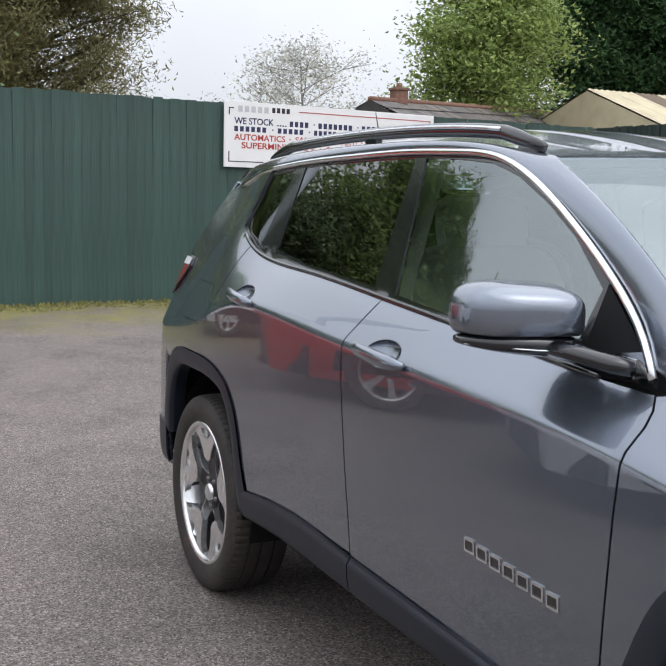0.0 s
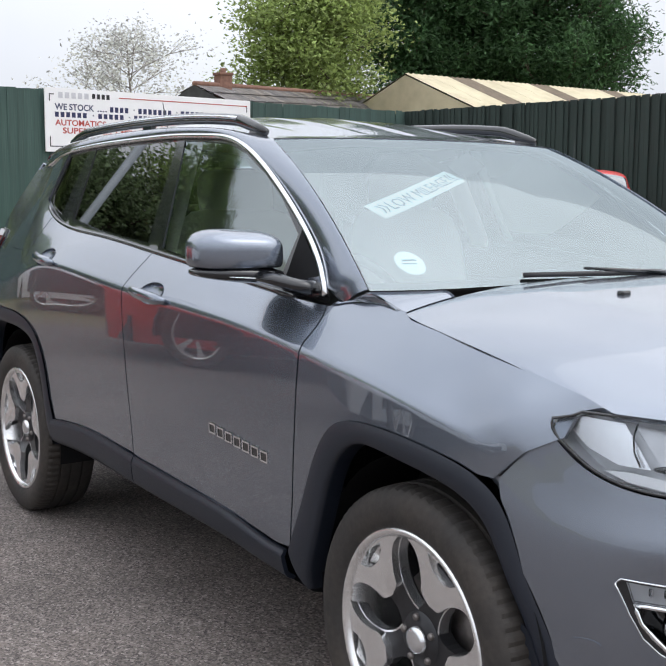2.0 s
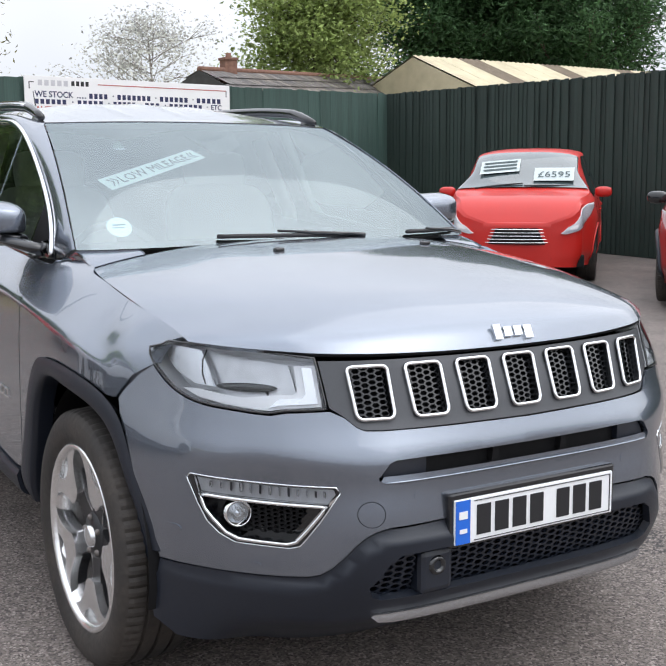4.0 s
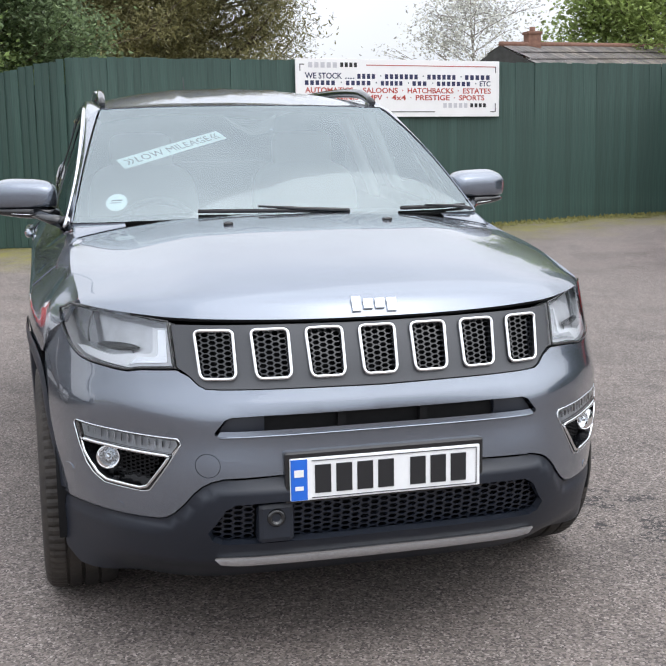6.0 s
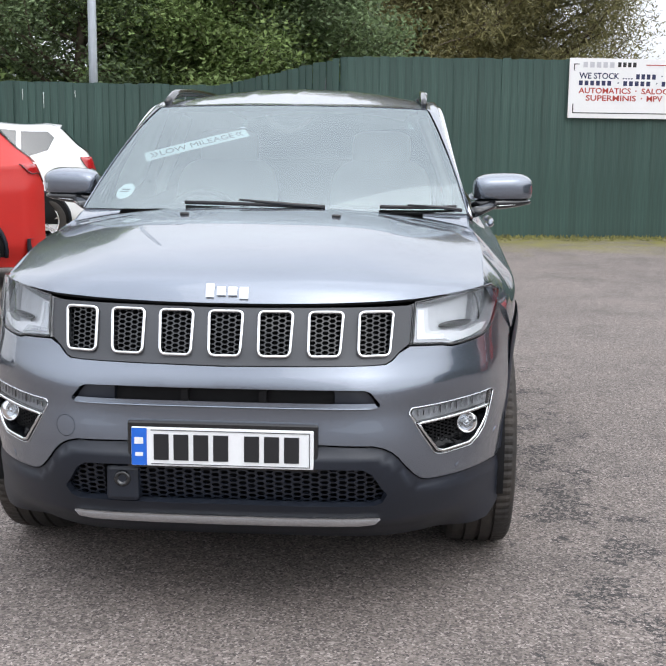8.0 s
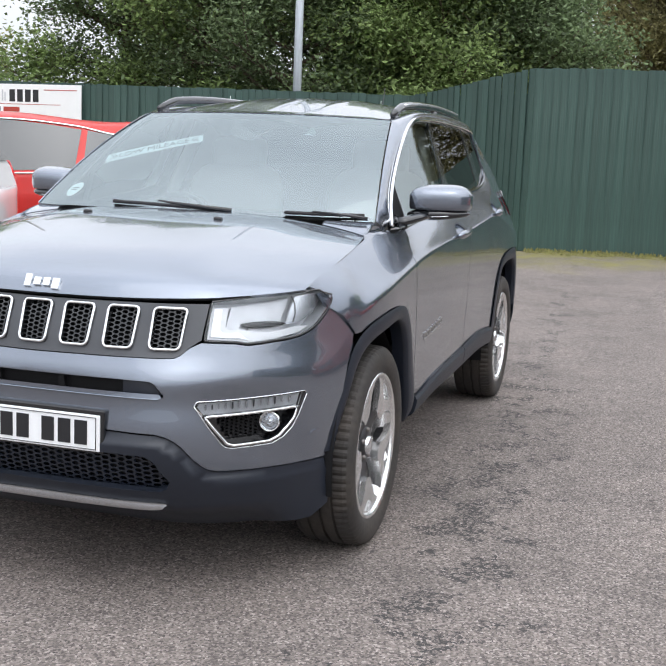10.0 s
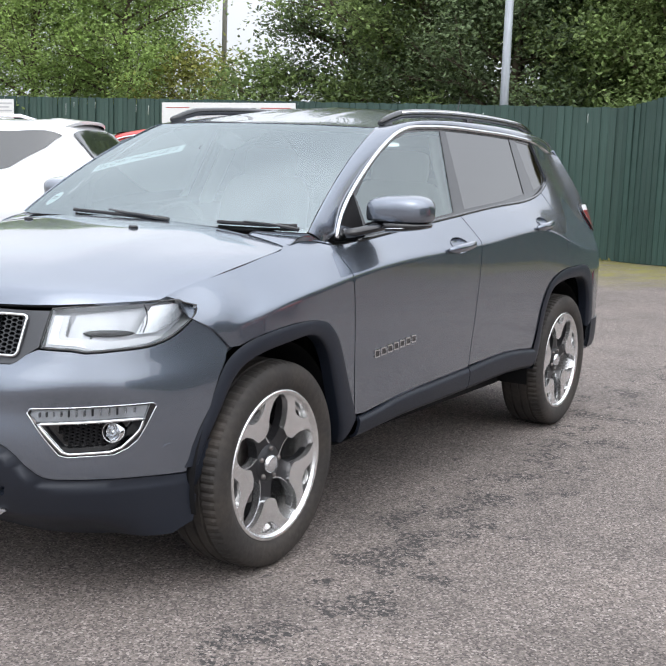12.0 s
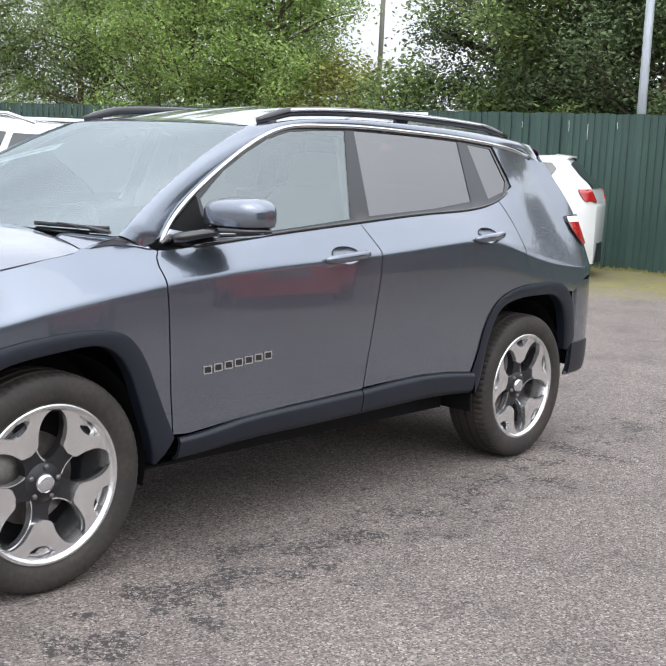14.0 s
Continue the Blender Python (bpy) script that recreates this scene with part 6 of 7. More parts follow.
for k in range(14):
    q0, q1 = k / 14, (k + .985) / 14
    strip = k % 4 == 2
    for edge0, edge1 in ((f0, f1), (b0, b1)):
        ribs, faces = [], []
        for j in range(9):
            q = q0 + (q1 - q0) * j / 8
            up = Vector((0, 0, .05 + (.03 if j % 2 else 0)))
            ribs += [g0.lerp(g1, q) + up, edge0.lerp(edge1, q) + up + (edge0 - g0) * .04]
        for j in range(8):
            faces.append([2 * j, 2 * j + 1, 2 * j + 3, 2 * j + 2])
        part("roof_sheet", mesh_of(ribs, faces, smooth=False), BROWN if strip else CREAM, shed)

# ---- trees ----
def leaf_material(name, color, spread_=.45):
    """Leaves: half of the light comes off the face, half through the blade."""
    m = mat(name, color, rough=.6, grain=.0, island=spread_, spec=.3)
    n, l = m.node_tree.nodes, m.node_tree.links
    p = n["Principled BSDF"]
    thin = n.new("ShaderNodeBsdfTranslucent")
    l.new(p.inputs["Base Color"].links[0].from_socket, thin.inputs["Color"])
    mx = n.new("ShaderNodeMixShader")
    mx.inputs[0].default_value = .45
    l.new(p.outputs[0], mx.inputs[1])
    l.new(thin.outputs[0], mx.inputs[2])
    l.new(mx.outputs[0], n["Material Output"].inputs[0])
    return m


BARK = mat("grey_brown_bark", (.10, .078, .055), rough=.9, grain=.35, scale=18, bump=.5)
PALE_BARK = mat("pale_twigs", (.26, .23, .21), rough=.85, grain=.25, scale=14)


def limb_tree(base, height, spread_, r, n_limbs, trunk_r=.16, lean=(0, 0), start=.25):
    """Trunk and limbs: lines with radii, and the points where foliage hangs."""
    rods, tips = [], []
    top = Vector(base) + Vector((lean[0], lean[1], height))
    trunk = [Vector(base).lerp(top, q) + Vector((r.uniform(-.12, .12), r.uniform(-.12, .12), 0)) * q for q in np.linspace(0, 1, 7)]
    rods.append((trunk, trunk_r, .02))
    for k in range(n_limbs):
        q = start + (1 - start) * (k + r.random()) / n_limbs
        p = trunk[min(5, int(q * 6))].lerp(trunk[min(6, int(q * 6) + 1)], q * 6 % 1)
        a = k * 2.4 + r.uniform(-.5, .5)
        reach = spread_ * (.55 + .45 * r.random()) * math.sin(math.pi * min(.97, .22 + .75 * q)) ** .7
        d = Vector((math.cos(a), math.sin(a), r.uniform(.1, .75)))
        line = [p + d * reach * t + Vector((r.uniform(-.1, .1), r.uniform(-.1, .1), r.uniform(-.06, .12))) * t for t in (0, .35, .7, 1)]
        rods.append((line, trunk_r * .38 * (1.1 - q * .7), .008))
        tips += [(line[j], j) for j in (1, 2, 3)]
        for _ in range(3):
            s0 = line[r.choice((1, 2))]
            d2 = (d + Vector((r.uniform(-1, 1), r.uniform(-1, 1), r.uniform(-.4, .8)))).normalized()
            tw = [s0, s0 + d2 * reach * .28, s0 + d2 * reach * .5 + Vector((0, 0, r.uniform(-.1, .15)))]
            rods.append((tw, trunk_r * .14, .004))
            tips += [(tw[1], 2), (tw[2], 3)]
    return rods, tips


def rods_mesh(rods, sides=6):
    verts, faces = [], []
    for line, r0_, r1_ in rods:
        n_ = len(line)
        base = len(verts)
        for i, p in enumerate(line):
            d = (line[min(n_ - 1, i + 1)] - line[max(0, i - 1)]).normalized()
            a = d.orthogonal().normalized()
            b = d.cross(a)
            rr = r0_ + (r1_ - r0_) * i / (n_ - 1)
            for k in range(sides):
                w = 2 * math.pi * k / sides
                verts.append(p + a * rr * math.cos(w) + b * rr * math.sin(w))
        for i in range(n_ - 1):
            for k in range(sides):
                faces.append([base + i * sides + k, base + i * sides + (k + 1) % sides, base + (i + 1) * sides + (k + 1) % sides, base + (i + 1) * sides + k])
    return mesh_of(verts, faces)


def leaves_mesh(points, per, scatter, size, r, droop=0.0, slim=.55):
    """Single leaves, each a folded blade of four corners, in clumps round the points."""
    verts, faces = [], []
    for p, _ in points:
        out = r.gauss
        for _ in range(per):
            c = Vector((p.x + out(0, scatter), p.y + out(0, scatter), p.z + out(0, scatter * .75) - droop * r.random()))
            d = Vector((r.uniform(-1, 1), r.uniform(-1, 1), r.uniform(-.7, .5) - droop)).normalized()
            s = d.cross(Vector((r.uniform(-1, 1), r.uniform(-1, 1), 1))).normalized()
            L = size * r.uniform(.6, 1.35)
            n_ = d.cross(s) * L * .12
            k = len(verts)
            verts += [c - d * L / 2, c + s * L * slim / 2 + n_, c + d * L / 2, c - s * L * slim / 2 + n_]
            faces.append([k, k + 1, k + 2, k + 3])
    return mesh_of(verts, faces, smooth=False)


def tree(name, label, base, height, spread_, leaf, seed, n_limbs=22, per=26, scatter=.38, size=.13, trunk_r=.16, bark=BARK, droop=0.0, slim=.55, lean=(0, 0), start=.25, group=""):
    r = random.Random(seed)
    t = thing(name, label, "tree", group)
    rods, tips = limb_tree(base, height, spread_, r, n_limbs, trunk_r, lean, start)
    part("trunk", rods_mesh(rods), bark, t)
    tagged(part("crown", leaves_mesh(tips, per, scatter, size, r, droop, slim), leaf, t), kind="stuff")
    return t


LEAF_DARK = leaf_material("dark_green_leaves", (.155, .210, .105), .6)
LEAF_MID = leaf_material("mid_green_leaves", (.205, .278, .102), .55)
LEAF_LIGHT = leaf_material("fresh_green_leaves", (.300, .410, .135), .5)
LEAF_WILLOW = leaf_material("soft_green_leaves", (.30, .38, .13), .45)
LEAF_FIR = leaf_material("cypress_sprays", (0.063, 0.130, 0.051), .55)
LEAF_LARCH = leaf_material("olive_brown_sprays", (0.205, 0.192, 0.092), .5)
LEAF_PALE = leaf_material("pale_blossom_leaves", (.58, .58, .55), .5)
LEAF_AUTUMN = leaf_material("yellowing_leaves", (0.300, 0.310, 0.090), .5)

# behind the back fence
tree("larch_tree", "olive-brown conifer with drooping twiggy sprays behind the fence", (-41.2, 4.6, 0), 14, 6.2, LEAF_LARCH, 11, 90, 190, .50, .24, .40, droop=.25, slim=.22, start=.14)
tree("larch_tree", "olive-brown conifer leaning over the fence", (-40.0, 1.0, 0), 13, 5.8, LEAF_LARCH, 12, 80, 170, .50, .24, .36, droop=.25, slim=.22, start=.16)
woods = "trees behind the fences"
for k, (x, y, h, s, lf, per, sz) in enumerate((
        (-16.4, -1.4, 4.9, 1.9, LEAF_DARK, 130, .10), (-15.6, -2.6, 5.1, 2.2, LEAF_MID, 130, .10), (-16.4, -4.0, 5.3, 2.4, LEAF_MID, 130, .10),
        (-15.4, -5.4, 5.3, 2.4, LEAF_DARK, 130, .10), (-16.0, -7.6, 7.6, 2.7, LEAF_MID, 130, .105), (-18.6, -2.2, 5.9, 2.6, LEAF_DARK, 110, .13),
        (-19.0, -5.0, 6.1, 2.8, LEAF_DARK, 110, .13), (-18.4, -9.0, 8.2, 2.8, LEAF_DARK, 110, .12), (-16.6, -9.6, 7.4, 2.3, LEAF_DARK, 130, .10))):
    tree("broadleaf_tree", "dense dark-green broadleaf tree behind the fence", (x, y, 0), h, s, lf, 30 + k, 34, per, .27, sz, .18, start=.12, group=woods)
for k, (x, y, h, s, lf, per) in enumerate((
        (-14.6, -14.2, 6.2, 2.1, LEAF_LIGHT, 80), (-14.2, -16.6, 6.6, 2.4, LEAF_LIGHT, 80), (-15.2, -19.0, 6.5, 2.4, LEAF_LIGHT, 76),
        (-14.8, -21.8, 6.0, 2.4, LEAF_MID, 60), (-14.0, -24.8, 5.8, 2.2, LEAF_MID, 50), (-14.2, -28.0, 5.8, 2.6, LEAF_LIGHT, 50), (-16.8, -24.0, 7.0, 2.8, LEAF_DARK, 60), (-16.6, -16.2, 7.0, 2.2, LEAF_MID, 60))):
    tree("hedgerow_tree", "bright green bushy hedgerow tree behind the fence", (x, y, 0), h, s, lf, 50 + k, 34, int(per * 1.5), .25, .088, .14, start=.10, group=woods)
tree("shrub", "low yellowing shrub in the gap between trees", (-14.8, -12.4, 0), 3.3, 1.6, LEAF_AUTUMN, 71, 16, 44, .28, .11, .06, start=.2)
tree("shrub", "low green shrub in the gap between trees", (-14.4, -10.4, 0), 3.0, 1.4, LEAF_MID, 72, 14, 44, .28, .11, .06, start=.2)
# beyond the corner
b_ = polar(157.0, 55)
tree("blossom_tree", "sparse pale-leaved tree with thin bare twigs", b_, 8.4, 4.2, LEAF_PALE, 81, 34, 24, .42, .17, .14, PALE_BARK, start=.3)
b_ = polar(148.4, 38)
tree("willow_tree", "soft bright green rounded broadleaf tree", b_, 9.6, 3.0, LEAF_WILLOW, 82, 48, 90, .42, .17, .2, start=.36)
for k, (az, d, h, s) in enumerate(((142.5, 52, 14.5, 4.2), (139.0, 53, 15, 4.4), (135.8, 52, 14, 4.2))):
    tree("cypress_tree", "tall dense dark-green cypress behind the shed", polar(az, d), h, s, LEAF_FIR, 90 + k, 80, 110, .50, .26, .3, droop=.15, slim=.34, start=.05, group="cypresses")

# ---- other parked cars ----
GLOSS_GLASS = mat("dark_car_glass", (.018, .022, .024), rough=.04, coat=.5, grain=.1, scale=4, spec=.9)
PALE_GLASS = mat("pale_car_glass", (.06, .08, .085), rough=.05, coat=.5, grain=.15, scale=4, spec=.9)
def parked_car(name, label, at, body_paint, length, width, height, kind, wheel_r=.32, lights="both", chrome=False, black_trim=True, mirror_mat=None, screen_mat=None, quarter=None, lamp_run=(.90, 1.06, .38), pinch=.27):
    """A simpler car about its own middle, nose to +x: shell, glass, lamps, mirrors, wheels."""
    car = thing(name, label, "car", at=at)
    hl, hw = length / 2, width / 2
    base = .21
    fwx, rwx = hl - .82, -hl + .78
    if kind == "hatch":
        top = spline([(-hl, .62 * height), (-hl + .06, .72 * height), (-hl + .30, .86 * height), (-hl + .62, .962 * height), (-.35, height), (.25, .985 * height), (.62, .90 * height), (1.02, .76 * height), (1.25, .69 * height), (1.6, .645 * height), (hl - .10, .55 * height), (hl, .46 * height)])
        ws0, ws1, rw0, rw1 = 1.22, .36, -hl + .10, -hl + .50
    else:
        top = spline([(-hl, .60 * height), (-hl + .05, .68 * height), (-hl + .22, .80 * height), (-hl + .42, .93 * height), (-hl + .75, .972 * height), (-.5, height), (.2, .985 * height), (.60, .91 * height), (1.02, .77 * height), (1.28, .685 * height), (1.7, .645 * height), (hl - .10, .56 * height), (hl, .46 * height)])
        ws0, ws1, rw0, rw1 = 1.22, .34, -hl + .08, -hl + .40
    belt = lambda x: (.615 - .018 * x + .055 * ss(-hl + 1.3, -hl + .45, x)) * height
    plan = spline([(-hl, .70 * hw), (-hl + .08, .84 * hw), (-hl + .35, .95 * hw), (-hl + .8, hw), (0, hw), (hl - 1.0, .995 * hw), (hl - .45, .93 * hw), (hl - .14, .81 * hw), (hl - .04, .66 * hw), (hl, .44 * hw)])

    def P(x, v):
        """v from the sill (0) over the belt (.55) to the middle of the roof (1)."""
        w, zt = plan(x), top(x)
        zb = min(belt(x), zt - .02)
        cab = ss(1.35, .7, x) * ss(-hl - .1, -hl + .35, x)
        wr = w * (1 - pinch * cab)
        if v < .55:
            q = v / .55
            zz = base + (zb - base) * q
            y = w * (.93 + .07 * ss(0, .25, q) - .035 * ss(.72, 1.0, q))
        else:
            q = (v - .55) / .45
            a = q * math.pi / 2
            k = .38 if cab > .5 else .9
            yl = w * .965
            if q < .62:
                t = q / .62
                y = yl + (wr * .90 - yl) * t
                zz = zb + (zt - zb) * .86 * t
            else:
                t = (q - .62) / .38
                y = wr * .90 * math.cos(t * math.pi / 2) ** .75
                zz = zb + (zt - zb) * (.86 + .14 * math.sin(t * math.pi / 2))
        return (x, y, zz)

    def shell(s):
        return sheet(lambda u, v: P(-hl + length * u, v), 72, 40, flip=True, side=s)
    for s in (1, -1):
        part("body_side", shell(s), body_paint, car)
    nose = sheet(lambda u, v: (P(hl, v)[0] + .03 * math.sin(math.pi * v) * (1 - abs(2 * u - 1) ** 3), P(hl, v)[1] * (2 * u - 1), P(hl, v)[2]), 10, 14)
    tail = sheet(lambda u, v: (P(-hl, v)[0] - .03 * math.sin(math.pi * v) * (1 - abs(2 * u - 1) ** 3), P(-hl, v)[1] * (2 * u - 1), P(-hl, v)[2]), 10, 14, flip=True)
    part("nose", nose, body_paint, car)
    part("tail", tail, body_paint, car)
    part("underside", rounded_box(0, 0, .27, length * .94, width * .84, .14, .02), DARK, car)
    S_ = lambda x, v: P(x, v)
    for s in (1, -1):
        win = [(.98, .585), (.42, .80), (.18, .825), (-.16, .828), (-.12, .575)]
        win2 = [(-.20, .828), (-.75, .822), (-1.02, .812), (-.98, .585), (-.18, .575)]
        win3 = [(-1.08, .81)] + [(-hl + x, v) for x, v in quarter or ((.62, .785), (.50, .70))] + [(-1.06, .595)]
        for nm, g in (("front_window", win), ("rear_window", win2), ("quarter_window", win3)):
            part(nm, skin(g, S_, .05, rim=0, lift=.005, side=s, flip=True), GLOSS_GLASS, car)
        if chrome:
            line = [(.98, .575), (-.15, .565), (-1.05, .582)] + [(-hl + x - .03, v) for x, v in (quarter or ((.62, .785), (.50, .70)))[::-1]] + [(-1.05, .826), (-.2, .842), (.2, .838), (.45, .815)]
            part("window_chrome", tube([Vector(P(x, v)) + Vector((0, .006, 0)) for x, v in smooth_line(line, 5)], .011, 6, side=s), CHROME, car)
        # shut lines
        for x0, x1 in ((1.02, 1.10), (-.17, -.17), (-1.02, -1.10)):
            part("shut_line", tube([Vector(P(x0 + (x1 - x0) * (1 - q), .56 * q + .10 * (1 - q))) + Vector((0, .0005, 0)) for q in np.linspace(0, 1, 10)], .003, 4, side=s), DARK, car)
        for x0 in (-.12, -.98):
            part("door_handle", tube([Vector(P(x0 + .0 - .18 * q, .43)) + Vector((0, .008 + .012 * math.sin(math.pi * q), 0)) for q in np.linspace(0, 1, 7)], .011, 6, side=s), CHROME if chrome else body_paint, car)
        m0 = Vector(P(.92, .60))
        bm = bmesh.new()
        bmesh.ops.create_icosphere(bm, subdivisions=3, radius=1)
        for v in bm.verts:
            x, y, z = (math.copysign(abs(t) ** .7, t) for t in v.co)
            v.co = (m0.x - .05 + .06 * x, s * (m0.y + .115 + .10 * y), m0.z + .055 + .062 * z)
        for f in bm.faces:
            f.smooth = True
        part("door_mirror", bm, mirror_mat or body_paint, car)
        sill_ = sheet(lambda u, v: tuple(Vector(P(fwx - .2 + (rwx - fwx + .4) * u, .12 * v)) + Vector((0, .008, -.01))), 20, 3, flip=True, side=s, rim=.01)
        part("sill", sill_, CLADDING if black_trim else body_paint, car)
        for wx in (fwx, rwx):
            ring = []
            for a in np.linspace(-.12, math.pi + .12, 25):
                ring.append((wx + (wheel_r + .055) * math.cos(a), wheel_r + .01 + (wheel_r + .055) * math.sin(a)))
            def arch_surf(x, z):
                v = .55 * (z - base) / (min(belt(x), top(x) - .02) - base)
                return (x, P(x, max(.0, min(.55, v)))[1], z)
            # no opening is cut: a dark sheet on the skin paints the arch's shade
            part("wheel_well", skin(ring, arch_surf, .06, rim=0, lift=.004, side=s, flip=True), DARK, car)
            part("arch_trim", tube([Vector(arch_surf(x, z)) + Vector((0, .004, 0)) for x, z in ring], .022 if black_trim else .010, 6, side=s), CLADDING if black_trim else body_paint, car)
    # front and rear glass across the middle
    def pane(x0, x1, low, dx):
        def f(u, v):
            x, k = x0 + (x1 - x0) * u, 2 * v - 1
            p = P(x, 1 - low * abs(k))
            return (x + dx, math.copysign(p[1], k) * .985, p[2] + .012)
        return f
    part("windscreen", sheet(pane(ws0, ws1, .175, .012), 12, 24, flip=True), screen_mat or GLOSS_GLASS, car)
    part("rear_screen", sheet(pane(rw0, rw1, .16, -.012), 8, 24), GLOSS_GLASS, car)
    # lamps
    for s in (1, -1):
        if lights != "rear":
            hlp = smooth_line([(hl - .018, .405), (hl - .03, .445), (hl - .15, .505), (hl - .40, .555), (hl - .62, .575)], 3) + smooth_line([(hl - .56, .52), (hl - .32, .425), (hl - .12, .378), (hl - .03, .385)], 3)
            lamp = part("headlamp", skin(hlp, S_, .03, rim=.012, lift=.008, side=s, flip=True), LAMP_WHITE, car)
            part("lamp_glass", skin([(x, v) for x, v in hlp], S_, .05, rim=0, lift=.014, side=s, flip=True), LENS, lamp)
            for q in (.22, .38):
                c = Vector(P(hl - q, .47))
                me = lathe([(0, .02), (.02, .016), (.04, 0), (.045, -.02)], 16, "z")
                me.transform(Matrix.Translation((c.x - .02, s * (c.y - .01), c.z)) @ Euler((0, radians(70), radians(s * 40))).to_matrix().to_4x4())
                part("lamp_bowl", me, CHROME, lamp)
        z0_, z1_, run_ = lamp_run
        up_ = lambda x, z: (x, .55 * (z - base) / (min(belt(x), top(x) - .02) - base))
        tl = smooth_line([up_(-hl + .012, z0_), up_(-hl + run_ * .45, z0_ + .012), up_(-hl + run_ * .8, (z0_ + z1_) / 2), up_(-hl + run_, z1_)], 3) + [up_(-hl + run_ * .5, z1_ + .006), up_(-hl + .012, z1_)]
        rear = part("tail_lamp", skin(tl, S_, .03, rim=.012, lift=.010, side=s, flip=True), RED_LENS, car)
        part("lamp_edge", tube([Vector(P(*q)) + Vector((0, .010, 0)) for q in tl], .005, 6, side=s, closed=True), GLOSS_BLACK, rear)
    # lower front and rear
    part("front_grille", sheet(lambda u, v: (hl + .048 - .10 * abs(2 * v - 1) ** 3, (2 * v - 1) * hw * (.50 - .08 * u), .46 + .18 * u), 6, 20), DARK, car)
    for k in range(5):
        part("grille_bar", tube([(hl + .054 - .10 * abs(t) ** 3, t * hw * (.49 - .014 * k), .48 + .036 * k) for t in np.linspace(-1, 1, 16)], .006, 6), CHROME, car)
    part("rear_lower", sheet(lambda u, v: (-hl - .025 + .22 * abs(2 * v - 1) ** 3.5, (2 * v - 1) * hw * .97, .22 + .26 * u), 5, 20, flip=True, rim=.02), CLADDING if black_trim else body_paint, car)
    sp = sheet(lambda u, v: (-hl + .62 - .22 * u + .10 * abs(2 * v - 1) ** 3, (2 * v - 1) * P(-hl + .55, .83)[1] * .98, top(-hl + .60) + .010 - .020 * u - .075 * abs(2 * v - 1) ** 3), 5, 16, flip=True, rim=.025)
    part("roof_spoiler", sp, body_paint, car)
    src = build_wheel(car, spokes=6 if kind == "suv" else 7, alloy=ALLOY, tyre_r=wheel_r, rim_r=wheel_r * .72)
    src.matrix_basis = pose(fwx, hw - .125, wheel_r)
    copy_wheel(src, pose(rwx, hw - .125, wheel_r, 0, 20, 0))
    copy_wheel(src, pose(fwx, -hw + .125, wheel_r, 0, 33, 180))
    copy_wheel(src, pose(rwx, -hw + .125, wheel_r, 0, 50, 180))
    return car, P, top, (ws0, ws1)



# white and red cars in the next row, tails towards the camera
w_car = parked_car("parked_suv", "white sport-utility car with dark windows and silver rails", pose(-1.73, -5.35, 0, 0, 0, -64), WHITE_PAINT, 4.50, 1.84, 1.66, "suv", .345, "rear", quarter=((.46, .80), (.56, .71), (.80, .62)), lamp_run=(1.05, 1.15, .46))
parked_car("parked_suv", "red sport-utility car with bright window trim", pose(-5.15, -5.17, 0, 0, 0, -66), RED_PAINT, 4.30, 1.80, 1.64, "suv", .345, "rear", chrome=True, quarter=((.78, .775), (.45, .705), (.74, .63)), lamp_run=(1.07, 1.20, .24))
parked_car("parked_suv", "white sport-utility car with black lower trim by the fence", pose(-10.05, -5.92, .0, 0, 0, -67), WHITE_PAINT, 4.15, 1.76, 1.70, "suv", .335, "rear", quarter=((.64, .795), (.56, .74), (.66, .63)), lamp_run=(1.03, 1.20, .24))
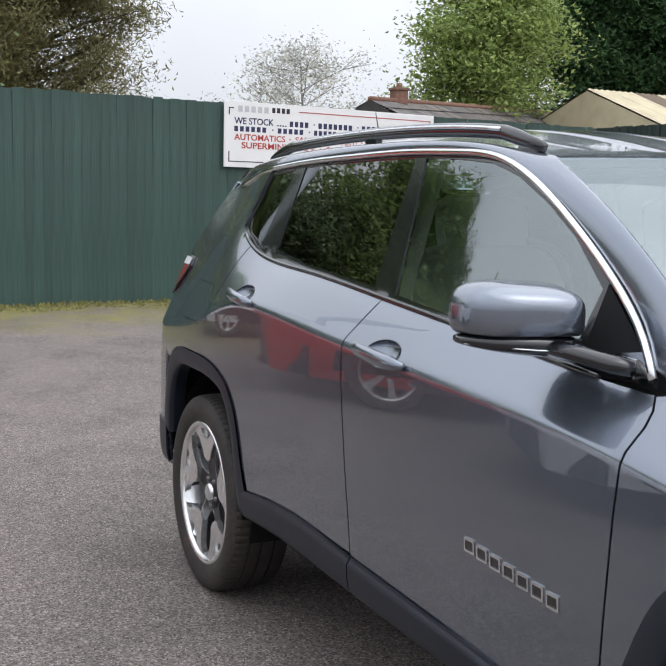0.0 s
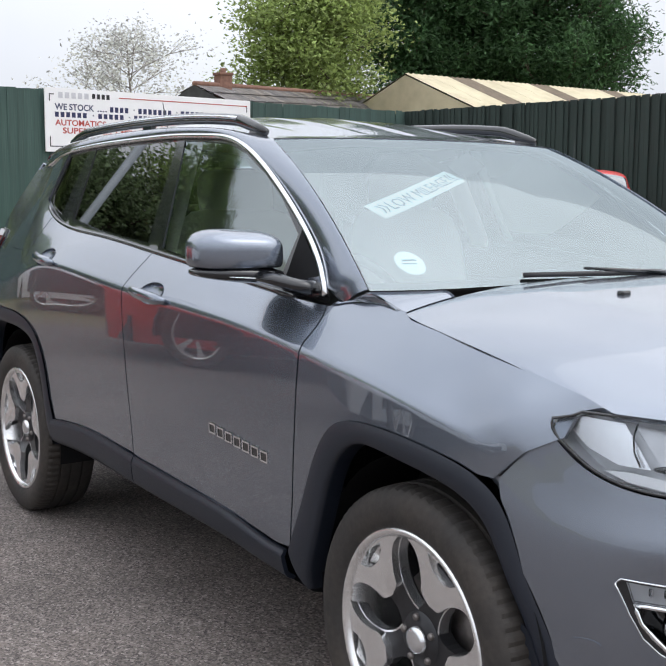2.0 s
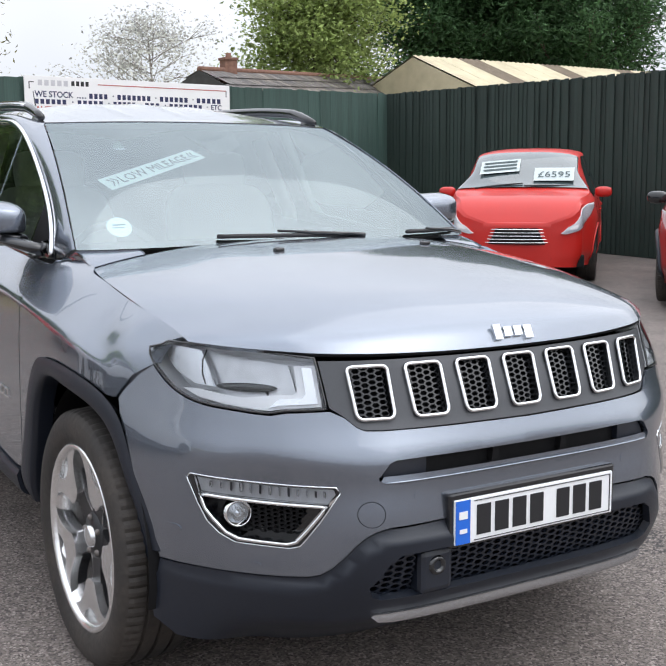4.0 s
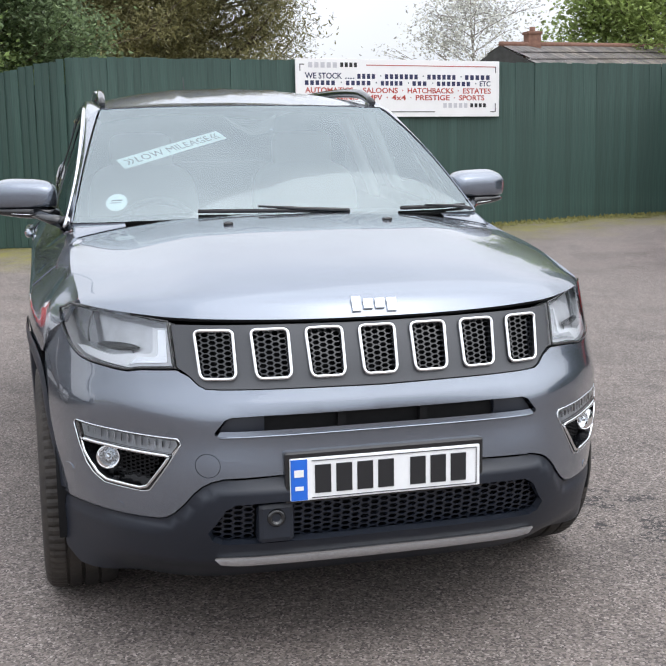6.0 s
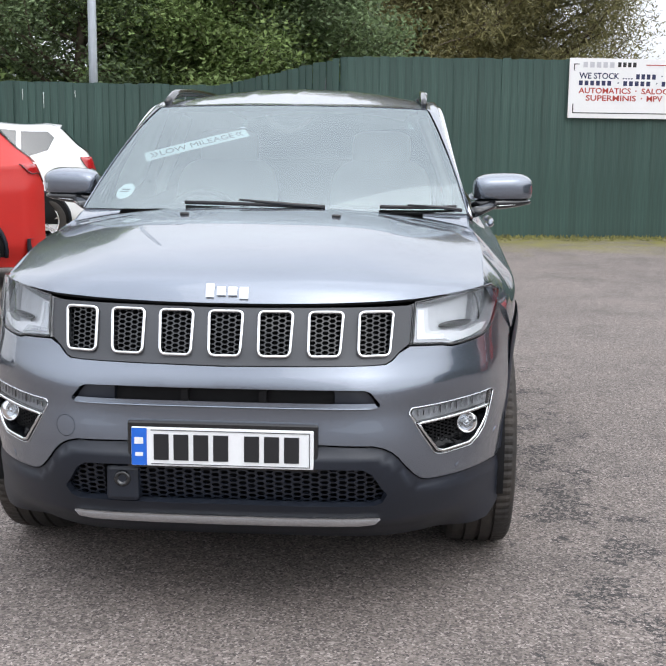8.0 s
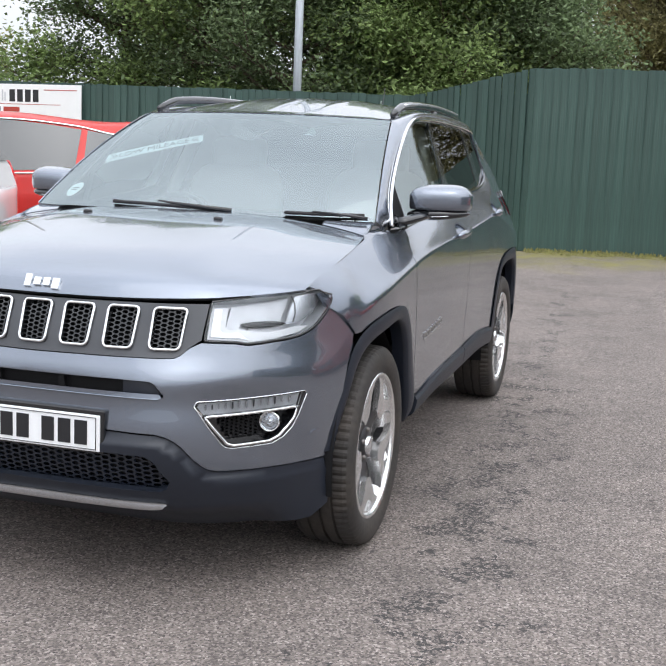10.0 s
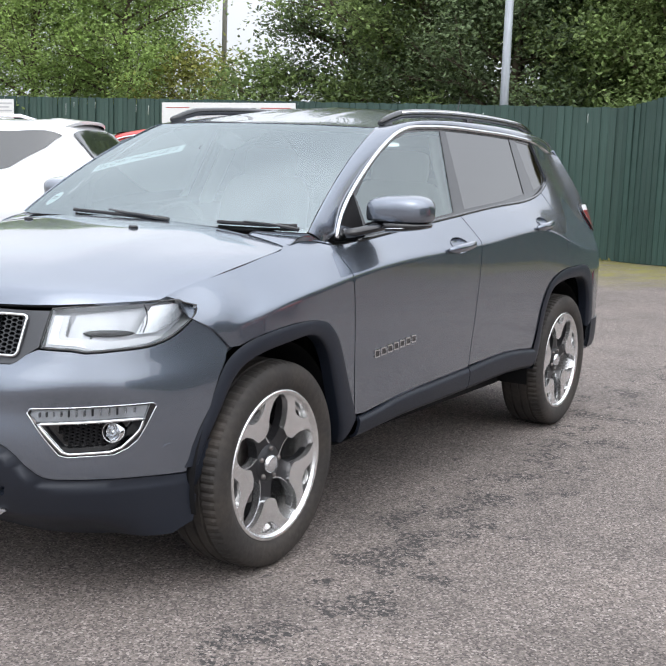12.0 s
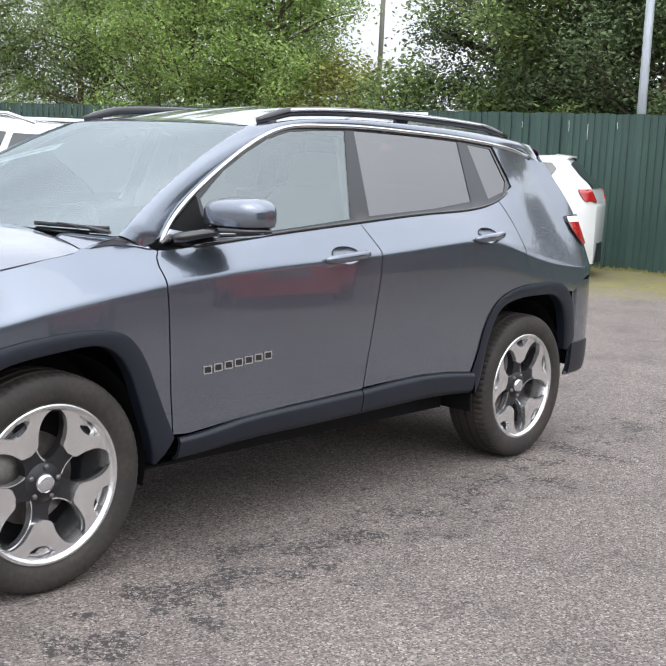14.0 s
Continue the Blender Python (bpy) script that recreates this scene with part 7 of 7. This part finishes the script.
for y, z in ((.60, 1.615), (-.60, 1.615)):
    me = tube([(.9, y, z), (.8, y, z + .045), (-1.0, y, z + .04), (-1.25, y, z - .03)], .016, 8)
    part("roof_rail", me, SATIN, w_car[0], "silver roof rail")
red_car, P_, top_, (w0, w1) = parked_car("parked_hatchback", "bright red small hatchback facing the yard", pose(-6.70, 7.82, .075, 0, 0, -45), RED_PAINT, 3.97, 1.74, 1.53, "hatch", .30, "front", black_trim=False, screen_mat=PALE_GLASS, pinch=.20)
for u0, u1, y0, y1, text in ((.30, .62, -.52, -.06, ""), (.14, .46, .12, .58, "£6595")):
    def cs(a, b, y0=y0, y1=y1, u0=u0, u1=u1):
        x = w0 + (w1 - w0) * (u0 + (u1 - u0) * b)
        return (x + .02, y0 + (y1 - y0) * a, top_(x) + .03)
    cd = part("windscreen_card", sheet(lambda a, b: cs(a, b + (0.25 * a if not text else 0)), 4, 3, flip=True), CARD_DIM, red_car)
    if text:
        wrap_text(text, -.62, .10, .90, .25, lambda a, b: tuple(Vector(cs(a, b)) + Vector((.006, 0, .006))), cd, STICKER_INK)
    else:
        for k in range(3):
            part("card_bar", sheet(lambda a, b, k=k: tuple(Vector(cs(.08 + .84 * a, .18 + .27 * k + .12 * b + .25 * (.08 + .84 * a))) + Vector((.006, 0, .006))), 4, 1, flip=True), STICKER_INK, cd)
for y0, y1 in ((-.55, .0), (.02, .60)):
    def at_glass(q, y0=y0, y1=y1):
        y = y0 + (y1 - y0) * q
        x = w0 - .02 - .06 * q
        return (x + .03, y, top_(x) + .018 - .05 * (y / .75) ** 2)
    part("wiper", tube([at_glass(q) for q in np.linspace(0, 1, 7)], .010, 6), INK, red_car)
part("aerial", tube([(.10, 0, 1.43), (-.0, 0, 1.62), (-.12, 0, 1.90)], lambda q: .005 - .003 * q, 6), INK, red_car)
part("nose_badge", rounded_box(1.99, 0, .665, .02, .12, .04, .012), CHROME, red_car)
parked_car("parked_hatchback", "dark red hatchback with black mirror caps", pose(-3.45, 8.05, .075, 0, 0, -52), DARK_RED_PAINT, 4.05, 1.76, 1.50, "hatch", .31, "front", black_trim=True, mirror_mat=GLOSS_BLACK)
